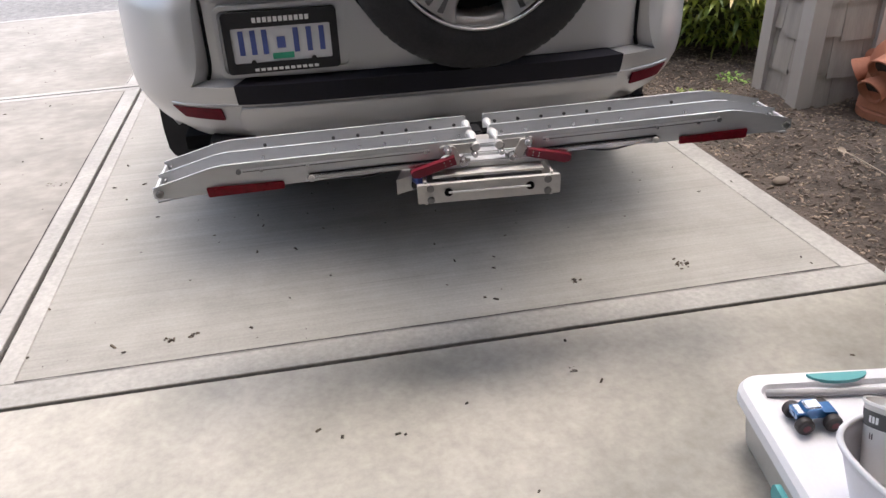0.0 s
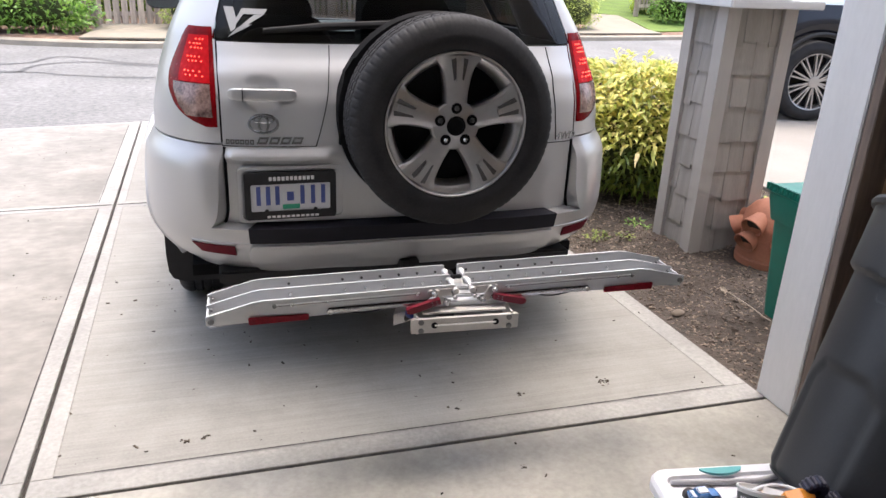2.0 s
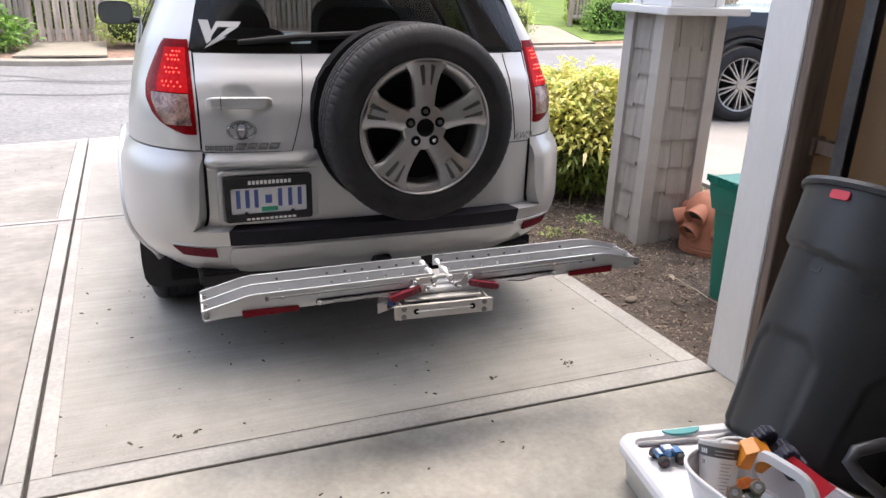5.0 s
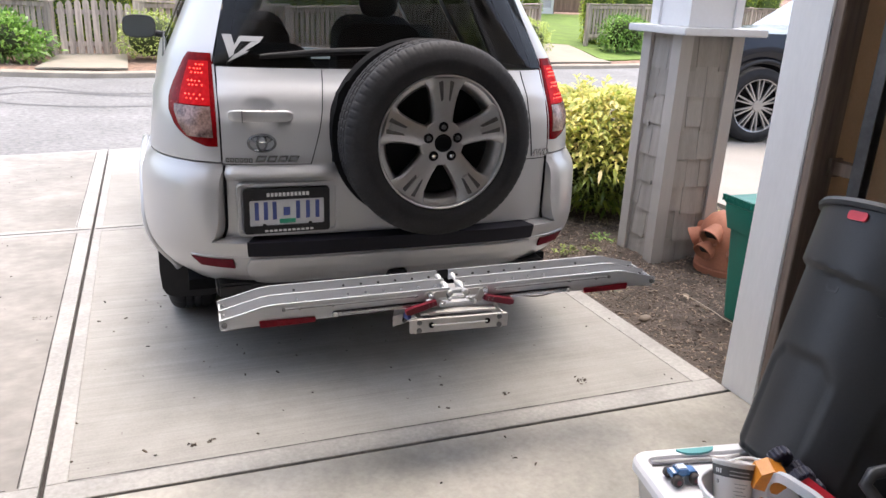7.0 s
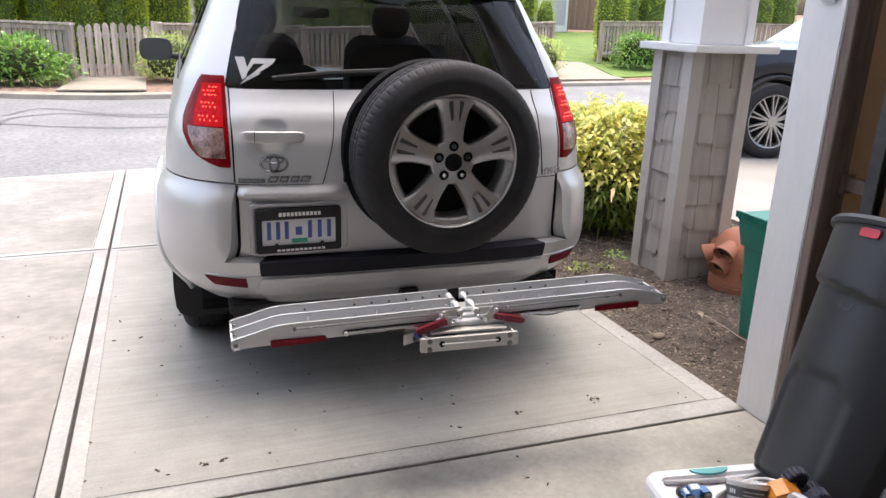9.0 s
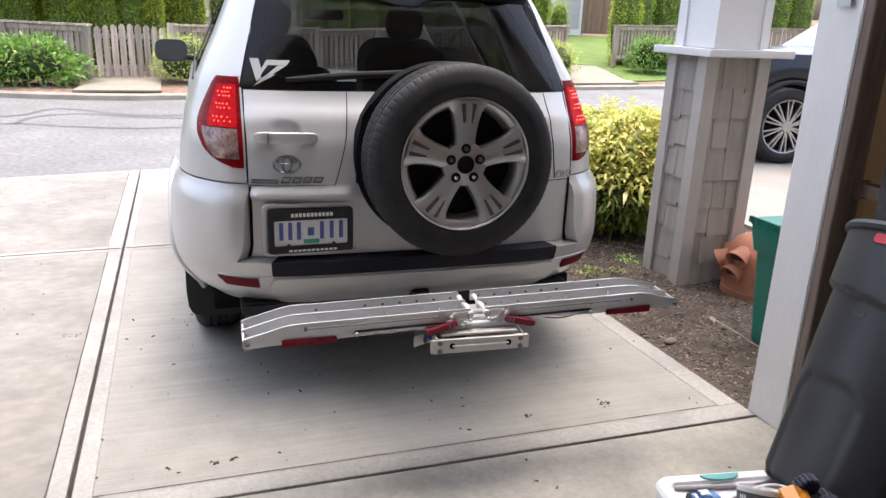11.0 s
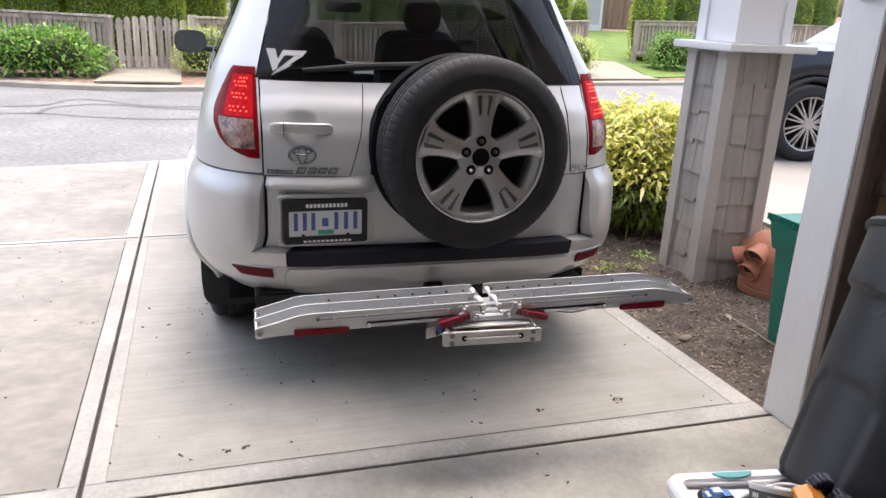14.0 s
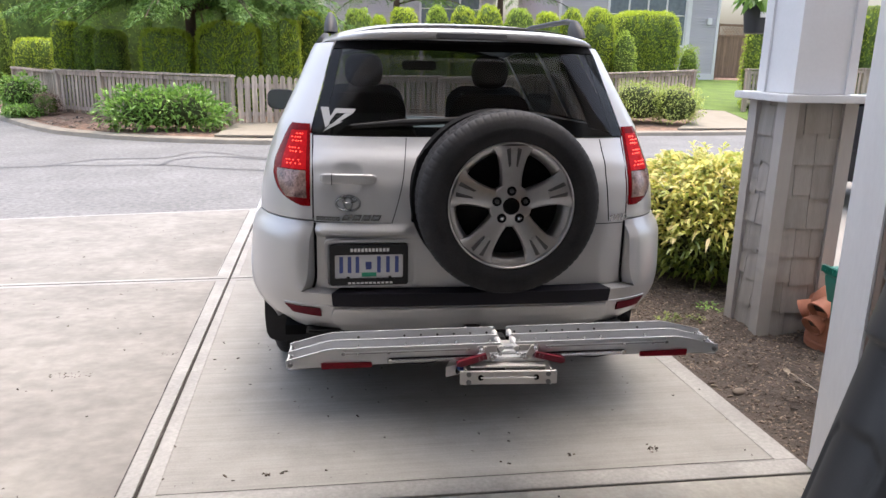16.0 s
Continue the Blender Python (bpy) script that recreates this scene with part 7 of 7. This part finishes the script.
# clipped cedar hedges
def hedge(x, y, w, d, z0, z1, n, material=None, power=5.5, label="clipped green cedar hedge behind the fence", rough=0.05):
    shrub("cedar_hedge", (x, y, z0), (w, d, z1 - z0), n, 0.085, 0.036, material or M_CEDARLEAF, label, "hedge", power=power, out=0.7, lift=0.55, droop=0.05, core=0.94, rough=rough, depth=0.10, bottom=-0.9, group="hedges behind the fence", seg=1)


hedge(-7.9, 22.3, 1.1, 1.2, 0.0, 1.74, 4500)
hedge(-9.1, 22.6, 0.5, 0.8, 0.0, 2.6, 2600, M_HEDGEDARK, power=2.6)
hedge(-5.98, 18.9, 0.56, 0.9, 0.0, 2.13, 4500)
hedge(-5.50, 18.9, 0.52, 0.9, 0.0, 2.01, 4000, M_HEDGEDARK)
hedge(-4.87, 18.7, 0.76, 0.9, 0.0, 1.94, 5000, M_HEDGEDARK)
hedge(-3.08, 16.75, 1.16, 0.9, 0.0, 1.95, 7500)
hedge(-1.63, 16.7, 1.5, 0.9, 0.0, 2.14, 10000)
hedge(-0.65, 16.75, 0.46, 0.8, 0.0, 2.15, 3500, M_HEDGEDARK)
hedge(-0.23, 16.75, 0.50, 0.8, 0.0, 2.24, 4200)
hedge(0.46, 18.0, 1.0, 0.9, 0.0, 2.54, 6500)
for k, (x, w, h) in enumerate(((1.53, 0.80, 2.72), (2.1, 0.5, 2.5), (2.77, 0.85, 2.76), (3.72, 0.66, 2.79), (4.45, 0.74, 2.83), (5.2, 0.80, 2.82), (6.1, 0.90, 2.80), (6.95, 0.8, 2.75), (7.67, 0.7, 2.86))):
    hedge(x, 19.0 + 0.05 * k, w, 0.9, 0.0, h, 4200, M_CEDARLEAF if k % 3 else M_HEDGEDARK, power=3.4, rough=0.10)
hedge(8.85, 20.4, 1.02, 1.0, 0.2, 2.97, 6500, power=3.0, rough=0.12)
shrub("cedar_hedge", (9.56, 19.9, 0.22), (0.74, 0.75, 2.15), 3000, 0.085, 0.036, M_HEDGEDARK, "conical green conifer shrub behind the fence", "hedge", power=2.0, core=0.85, rough=0.15)
hedge(10.83, 21.6, 2.25, 1.2, 0.25, 3.0, 14000)
shrub("clipped_shrub", (12.58, 21.8, 0.3), (0.70, 0.7, 1.78), 2200, 0.07, 0.035, M_HEDGEDARK, "rounded shrub at the hedge end", "shrub", rough=0.15)
shrub("cedar_hedge", (13.0, 18.3, -0.2), (0.95, 0.8, 3.3), 5000, 0.085, 0.036, M_CEDARLEAF, "upright cedar beside the lawn", "hedge", power=2.2, core=0.85, rough=0.12)
for k in range(7):
    hedge(14.2 + 1.35 * k, 19.8 + 0.3 * k, 1.2, 1.1, 0.35, 3.4 + 0.25 * (k % 3), 3500, M_CEDARLEAF if k % 2 else M_HEDGEDARK, power=2.8, rough=0.12)


# conifer with drooping boughs
def conifer(x, y, z0, h, r, boughs, label, low=1.6, per=46):
    root = thing("conifer_tree", pose(x, y, z0), label, "tree", "trees across the road")
    part("trunk", tube([(0, 0, -0.1), (0.03, 0, 0.8), (-0.02, 0.04, 2.2), (0.02, 0, h * 0.6), (0, 0, h)], [0.20, 0.15, 0.13, 0.08, 0.02], 12), M_BARK, root, smooth=True)
    limbs = bmesh.new()
    P, D = [], []
    for k in range(boughs):
        a = k * 2.39996 + random.uniform(-0.3, 0.3)
        t = k / boughs
        z = low + (h - low) * t ** 1.15
        L = r * (1 - 0.72 * t) * random.uniform(0.8, 1.12)
        c, s = math.cos(a), math.sin(a)
        pts = [Vector((c * L * u, s * L * u, z + 0.13 * L * math.sin(u * 2.4) - 0.17 * L * u * u)) for u in np.linspace(0, 1, 8)]
        tube(pts, [0.032 * (1 - 0.8 * u) + 0.004 for u in np.linspace(0, 1, 8)], 5, limbs)
        for i in range(per):
            u = random.uniform(0.12, 1.0)
            q = pts[min(6, int(u * 7))].lerp(pts[min(7, int(u * 7) + 1)], (u * 7) % 1)
            sd = random.choice((-1, 1))
            out = Vector((c * 0.75 - s * sd, s * 0.75 + c * sd, -0.12 + random.uniform(-0.3, 0.25)))
            reach = 0.34 * (1.15 - 0.6 * u) + 0.10
            flat = Vector((-out.y, out.x, 0)).normalized()
            # a flat spray: short needles on both sides of each twig
            for j in range(7):
                w = (j + random.random()) / 7
                e = 1 if j % 2 else -1
                P.append(q + out * reach * w + Vector((0, 0, -0.16 * w * w)))
                D.append(out * 0.9 + flat * e * 0.8 + Vector((random.gauss(0, 0.15), random.gauss(0, 0.15), random.gauss(-0.12, 0.18))))
    part("branchwork", limbs, M_BARK, root)
    part("needles", leaf_cloud(np.array([tuple(v) for v in P]), np.array([tuple(v) for v in D]), 0.115, 0.027, 0.25, 1), M_CONIFER, root, "drooping green needle sprays")


conifer(-2.68, 17.9, 0.0, 6.6, 4.0, 260, "large conifer with drooping green boughs behind the fence", 2.45, 150)
conifer(-10.5, 26, 0.0, 9, 3.6, 44, "tall conifer far behind the hedges", 2.4, 60)
conifer(3.2, 26, 0.3, 9, 3.4, 44, "tall conifer behind the cedar hedge", 3.0, 60)
conifer(7.5, 28, 0.5, 10, 3.4, 44, "tall conifer behind the cedar hedge", 3.2, 60)


# grey house across the road
M_HOUSETRIM = mat("house_trim_paint", (0.72, 0.68, 0.67), 0.5, var=0.05, scale=3, fine=60, bump=0.08)


def house(x0, x1, y0, z0, h, label, depth=7.0, trim=None):
    root = thing("grey_house", pose(x0, y0, z0), label, "house")
    W = x1 - x0
    part("wall", box(0, W, 0.02, depth, -0.6, h), M_SIDING, root)
    n = int(h / 0.115)
    bm0 = bpy.data.meshes.new("clapboard")
    bb = prism([(0, 0), (0.034, 0.004), (0.004, 0.118), (0, 0.118)], 0, W, None, Matrix(((0, 0, 1, 0), (-1, 0, 0, 0.02), (0, 1, 0, 0), (0, 0, 0, 1))))
    bmesh.ops.recalc_face_normals(bb, faces=bb.faces)
    bb.to_mesh(bm0)
    bb.free()
    bm0.materials.append(M_SIDING)
    for k in range(n):
        part("clapboard", bm0, None, root, m=Matrix.Translation((0, 0, 0.10 + 0.115 * k)))
    for x in (0, W - 0.12):
        part("corner_board", box(x, x + 0.12, -0.03, 0.03, 0, h), trim or M_HOUSETRIM, root)
    part("base_board", box(0, W, -0.035, 0.03, -0.05, 0.22), M_HOUSETRIM, root)
    rf = prism([(-0.6, 0), (depth / 2, 2.2), (depth + 0.6, 0), (depth + 0.6, -0.15), (-0.6, -0.15)], -0.4, W + 0.4, None, Matrix(((0, 0, 1, 0), (1, 0, 0, 0), (0, 1, 0, h), (0, 0, 0, 1))))
    bmesh.ops.recalc_face_normals(rf, faces=rf.faces)
    part("roof", rf, M_DARKWOOD, root)
    return root


def window(root, x0, x1, z0, z1, rows=2, cols=3):
    w = part("window", box(x0, x1, -0.028, 0.0, z0, z1), M_GLASSDARK, root, "dark window pane")
    bm = box(x0 - 0.1, x1 + 0.1, -0.06, -0.005, z1, z1 + 0.12)
    box(x0 - 0.1, x1 + 0.1, -0.07, -0.005, z0 - 0.1, z0, bm)
    box(x0 - 0.1, x0, -0.058, -0.005, z0, z1, bm)
    box(x1, x1 + 0.1, -0.058, -0.005, z0, z1, bm)
    for k in range(1, cols):
        x = x0 + (x1 - x0) * k / cols
        box(x - 0.035, x + 0.035, -0.054, -0.005, z0, z1, bm)
    for k in range(1, rows):
        z = z0 + (z1 - z0) * k / rows
        box(x0, x1, -0.050, -0.005, z - 0.02, z + 0.02, bm)
    part("window_frame", bm, M_HOUSETRIM, w, "white window frame")


M_GLASSDARK = mat("far_window_glass", (0.16, 0.18, 0.20), 0.06, var=0.2, bump=0, spec=0.8)
h1 = house(10.2, 17.35, 29.0, 0.80, 5.0, "grey clapboard house with white trim across the road")
window(h1, 2.2, 5.55, 1.4, 3.8, 2, 4)
part("porch_post", box(5.62, 5.82, -0.10, -0.03, 0.25, 4.9), M_HOUSETRIM, h1, "white post beside the window")
part("wall_lamp", box(6.58, 6.78, -0.12, -0.03, 2.28, 2.55), M_HOUSETRIM, h1, "white wall fixture", bevel=0.02)
h2 = house(0.5, 8.5, 33.5, 1.0, 4.0, "grey house far behind the cedar hedges")
window(h2, 4.5, 7.2, 1.9, 3.4, 2, 3)
for k in range(5):
    hedge(-10.5 + 2.3 * k, 24.5 - 0.3 * k, 2.5, 1.6, 0.0, 4.4 + 0.5 * (k % 2), 4500, M_HEDGEDARK, power=3.0, rough=0.2, label="tall dark hedge far behind the conifer")

lat = thing("board_fence", pose(17.45, 29.3, 0.86, 0, 0, 4), "tall brown board fence with lattice top beside the house", "fence")
for k in range(16):
    part("fence_board", box(0.12 + 0.145 * k, 0.255 + 0.145 * k, -0.01, 0.012, 0.05, 1.75), M_CEDAR, lat)
part("post", box(-0.02, 0.10, -0.06, 0.06, -0.2, 2.3), M_CEDAR, lat)
part("post", box(2.45, 2.57, -0.06, 0.06, -0.2, 2.3), M_CEDAR, lat)
for z in (0.0, 1.74, 2.2):
    part("rail_board", box(0.1, 2.45, -0.03, 0.03, z, z + 0.09), M_CEDAR, lat)
for k in range(14):
    bm = box(-0.31, 0.31, -0.006, 0.0, -0.014, 0.014, None, pose(0.35 + 0.14 * k, 0, 2.02, 0, 45, 0))
    box(-0.31, 0.31, 0.0, 0.006, -0.014, 0.014, bm, pose(0.35 + 0.14 * k, 0, 2.02, 0, -45, 0))
    part("lattice_strip", bm, M_CEDAR, lat)

# neighbour's dark SUV, seen past the column
M_DARKPAINT = mat("dark_car_paint", (0.010, 0.012, 0.018), 0.22, 0.2, var=0.1, bump=0, coat=0.25, spec=0.35)
SUV = pose(6.33, 4.16, 0.10, 0, 0, -10)
suv = thing("neighbour_car", SUV, "dark SUV with multi-spoke wheels on the neighbouring driveway", "car")
bm = bmesh.new()


def suv_side(u, v):
    x = -0.95 + 4.7 * u
    lo = 0.30
    for c in (0.0, 2.9):
        if abs(x - c) < 0.45:
            lo = max(lo, 0.39 + math.sqrt(max(0, 0.45 ** 2 - (x - c) ** 2)) * 0.96)
    top = 1.0 + 0.12 * min(1, max(0, (x + 0.95) / 0.9)) - 0.10 * max(0, (-0.5 - x)) * 2
    z = lo + (top - lo) * v
    y = -0.06 * (1 - abs(2 * v - 0.9)) + 0.30 * max(0, (-0.55 - x)) ** 1.6 * 2
    return Vector((x, y, z))


grid_mesh(suv_side, 70, 8, bm)
grid_mesh(lambda u, v: Vector((-0.93 + 0.55 * v * v + (1.75 - 0.55 * v * v) * u, 0.12 + 1.55 * v, 1.02 + 0.14 * u + 0.03 * math.sin(v * 3.14))), 12, 10, bm)
grid_mesh(lambda u, v: Vector((-0.95 + 0.55 * u * u, 0.2 + 1.5 * u, 0.3 + 0.72 * v)), 6, 6, bm)
grid_mesh(lambda u, v: Vector((0.80 + 2.9 * u, 0.02 + 0.22 * v, 1.10)), 8, 2, bm)
part("suv_body", bm, M_DARKPAINT, suv, "black painted bodywork", smooth=40)
part("suv_roof", box(1.5, 3.7, 0.28, 1.5, 1.62, 1.70), M_DARKPAINT, suv, bevel=0.03)
part("suv_windscreen", grid_mesh(lambda u, v: Vector((0.80 + 0.8 * v, 0.15 + 1.5 * u, 1.14 + 0.5 * v)), 4, 4), M_GLASSDARK, suv)
part("suv_window", grid_mesh(lambda u, v: Vector((0.95 + 0.6 * v + (2.7 - 0.6 * v) * u, 0.10 + 0.18 * v, 1.12 + 0.52 * v)), 4, 4), M_GLASSDARK, suv)
part("suv_pan", box(-0.35, 3.6, 0.20, 1.6, 0.28, 1.0), M_SEAM, suv)
part("wheel_arch", grid_mesh(lambda u, v: Vector((0.44 * math.cos(math.pi * u) * (1 + 0.09 * v), -0.055 - 0.015 * math.sin(v * 3.14), 0.39 + 0.44 * math.sin(math.pi * u) * (1 + 0.09 * v))), 28, 3), M_BLACKPL, suv, "black arch trim", smooth=True)
for x in (0.0, 2.9):
    w = new("suv_wheel")
    w.parent = suv
    w.matrix_basis = pose(x, -0.05, 0.39, 0, 0, 0)
    part("tyre", tyre_mesh(0.39, 0.25, 0.275, 60), M_RUBBER, w, "black rubber tyre", smooth=35)
    pr = [(0.279, 0.02), (0.277, 0.008), (0.268, 0.012), (0.255, 0.05), (0.25, 0.15)]
    part("rim_ring", grid_mesh(lambda u, v: Vector((pr[int(round(v * 4))][0] * math.cos(u * 6.283185), pr[int(round(v * 4))][1], pr[int(round(v * 4))][0] * math.sin(u * 6.283185))), 64, 4, None, True), M_RIM, w, smooth=40)
    # Black disc in place of the shade inside the rim.
    part("rim_shadow", lathe([(0.255, 0.085), (0.001, 0.09)], 40, None, pose(0, 0, 0, -90, 0, 0)), M_SEAM, w)
    bm0 = bpy.data.meshes.new("thin_spoke")
    bb = bmesh.new()
    prism([(-0.009, 0.05), (0.009, 0.05), (0.007, 0.268), (-0.007, 0.268)], 0.02, 0.05, bb, Matrix(((1, 0, 0, 0), (0, 0, 1, 0), (0, 1, 0, 0), (0, 0, 0, 1))))
    bmesh.ops.recalc_face_normals(bb, faces=bb.faces)
    bb.to_mesh(bm0)
    bb.free()
    bm0.materials.append(M_RIM)
    for k in range(10):
        for s in (-1, 1):
            part("thin_spoke", bm0, None, w, m=Matrix.Rotation(radians(36 * k + s * 6), 4, "Y"))
    part("wheel_cap", lathe([(0.062, 0.03), (0.055, 0.012), (0.03, 0.008), (0.001, 0.008)], 24, None, pose(0, 0, 0, -90, 0, 0)), M_RIM, w, smooth=40)
part("headlamp", box(-0.93, -0.62, 0.02, 0.25, 0.86, 0.96), M_CHROME, suv, "bright headlamp", bevel=0.03)

# ---- litter and chips on the ground ----
def chips(name, n, area, size, material, label, category, zf, flat=0.35, seed=1):
    r = np.random.default_rng(seed)
    bm = bmesh.new()
    V, F = [], []
    for i in range(n):
        x, y = r.uniform(area[0], area[1]), r.uniform(area[2], area[3])
        s = size * r.uniform(0.4, 1.6)
        a = r.uniform(0, math.pi)
        ln = s * r.uniform(1.0, 3.0)
        c, q = math.cos(a), math.sin(a)
        z = zf(x, y)
        h = s * flat * r.uniform(0.6, 1.6)
        tilt = r.normal(0, 0.25)
        b = len(V)
        for dx, dy, dz in ((-1, -1, 0), (1, -1, 0), (1, 1, 0), (-1, 1, 0), (-0.7, -0.6, 1), (0.6, -0.7, 1), (0.7, 0.6, 1), (-0.6, 0.7, 1)):
            lx, ly = dx * ln * 0.5 * r.uniform(0.8, 1.2), dy * s * 0.5 * r.uniform(0.8, 1.2)
            V.append((x + c * lx - q * ly, y + q * lx + c * ly, z + dz * h + tilt * lx + 0.001))
        F += [(b, b + 1, b + 5, b + 4), (b + 1, b + 2, b + 6, b + 5), (b + 2, b + 3, b + 7, b + 6), (b + 3, b, b + 4, b + 7), (b + 4, b + 5, b + 6, b + 7), (b + 3, b + 2, b + 1, b)]
    me = bpy.data.meshes.new(name)
    me.from_pydata(V, [], F)
    return tagged(part(name, me, material), label, category, kind="stuff")


def chip_mat(name, lo, hi):
    return leaf_mat(name, lo, hi, 0.0, 0.85)


M_CHIP = chip_mat("wood_chip", (0.020, 0.016, 0.012), (0.30, 0.235, 0.175))
M_PEBBLE = chip_mat("pebble", (0.06, 0.046, 0.036), (0.20, 0.16, 0.125))
M_SPECK = chip_mat("dirt_speck", (0.02, 0.016, 0.012), (0.09, 0.07, 0.05))
chips("wood_chips", 10000, (2.52, 4.2, 0.0, 2.6), 0.0062, M_CHIP, "small wood chips and bark bits on the soil", "wood chips", soil_z, 0.25, 3)
chips("soil_clods", 4000, (2.52, 4.2, 0.0, 2.2), 0.0075, M_PEBBLE, "small clods and pebbles on the soil", "clods", soil_z, 0.5, 4)
chips("dirt_specks", 140, (0.05, 2.45, 0.08, 2.0), 0.0045, M_SPECK, "dark dirt specks scattered on the concrete", "dirt", lambda x, y: gz(y) - 0.003, 0.4, 5)
chips("dirt_specks", 130, (-2.4, -0.1, 0.1, 5.2), 0.0042, M_SPECK, "dark dirt specks scattered on the outer slabs", "dirt", lambda x, y: gz(y) - 0.003, 0.4, 9)
chips("dirt_specks", 45, (-0.4, 2.4, -1.2, -0.02), 0.005, M_SPECK, "dark dirt specks scattered on the garage floor", "dirt", lambda x, y: 0.0, 0.4, 6)
for x, y, s in ((1.955, 0.22, 0.024), (1.61, 0.22, 0.016), (0.435, 0.21, 0.014), (0.50, 0.215, 0.012), (1.45, -0.18, 0.010), (1.96, 0.235, 0.016)):
    chips("dirt_clump", 9, (x - s, x + s, y - s * 0.8, y + s * 0.8), 0.0038, M_SPECK, "small clump of dark dirt and dry leaf on concrete", "dirt", lambda x, y: gz(y) - 0.003, 0.6, int(x * 1000))
for x, y, w, d, k in ((-0.57, 1.25, 0.10, 0.035, 34), (-0.14, 1.49, 0.06, 0.02, 14), (-1.3, 3.4, 0.10, 0.03, 10), (-0.62, 4.6, 0.08, 0.04, 8)):
    chips("dirt_smudge", k, (x - w, x + w, y - d, y + d), 0.0034, M_SPECK, "patch of dark crumbs on the outer concrete slab", "dirt", lambda x, y: gz(y) - 0.003, 0.3, int(abs(x) * 900 + k))
chips("far_mulch_bits", 800, (-5.2, -0.2, 12.6, 15.5), 0.028, M_CHIP, "bark bits on the far verge", "bark", lambda x, y: verge_z(x, y) + 0.01 if y > kerb_y(x) + 0.35 and x < -1.45 else -0.6, 0.3, 8)
twig = single("bent_twig", tube([(x, y, soil_z(x, y) + h) for x, y, h in ((2.86, 0.72, 0.022), (2.852, 0.66, 0.016), (2.868, 0.56, 0.012), (2.862, 0.46, 0.014), (2.878, 0.36, 0.012), (2.846, 0.30, 0.008))], 0.0022, 6), M_STEMPALE, "pale bent twig with a dry leaf lying on the soil", "twig", smooth=True)
part("dry_leaf", grid_mesh(lambda u, v: Vector((2.85 + 0.032 * (u - 0.5) * math.sin(math.pi * (0.15 + 0.8 * v)), 0.715 + 0.036 * v, soil_z(2.85, 0.73) + 0.014 + 0.05 * (u - 0.5) ** 2 + 0.010 * v)), 6, 6), M_STEMPALE, twig, "bleached dry leaf", smooth=True)
single("pebble", lathe([(0.001, 0.0), (0.026, 0.004), (0.030, 0.012), (0.018, 0.022), (0.001, 0.025)], 12, None, Matrix.Diagonal((1.4, 0.9, 1, 1))), M_PEBBLE, "rounded grey-brown stone on the soil", "stone", m=pose(2.60, 0.706, soil_z(2.60, 0.706) - 0.006, 0, 0, 20), smooth=True)

# ---- shingles of the column ----
def shingles(side):
    random.seed(side * 11 + 3)
    if side == 0:
        a0, a1 = CX0 + TW - 0.004, CX1 - TW + 0.004
    else:
        a0, a1 = CY0 + TW - 0.004, CY1 - TW + 0.004
    row, z = 0, 0.03
    while z < 1.31:
        a = a0 - (0.05 if row % 2 else 0.0)
        while a < a1:
            w = random.uniform(0.085, 0.15)
            b0, b1 = max(a, a0), min(a + w - 0.003, a1)
            if b1 - b0 > 0.012:
                lo = z + random.choice((0.0, 0.0, 0.022))
                hi = min(1.316, z + 0.19)
                t0, t1 = 0.014 + random.uniform(0, 0.003), 0.005
                bm = bmesh.new()
                # thick at its foot, thin under the next row
                q = [(b0, lo, 0.0), (b1, lo, 0.0), (b1, hi, 0.0), (b0, hi, 0.0), (b0, lo, t0), (b1, lo, t0), (b1, hi, t1), (b0, hi, t1)]
                if side == 0:
                    vs = [bm.verts.new((p, CY0 + 0.030 - d, h)) for p, h, d in q]
                else:
                    vs = [bm.verts.new((CX0 + 0.030 - d, p, h)) for p, h, d in q]
                for f in ((0, 1, 2, 3), (4, 5, 6, 7), (0, 1, 5, 4), (1, 2, 6, 5), (2, 3, 7, 6), (3, 0, 4, 7)):
                    bm.faces.new([vs[k] for k in f])
                part("shingle", bm, M_SHINGLE, col)
            a += w
        z += 0.158
        row += 1


shingles(0)
shingles(1)
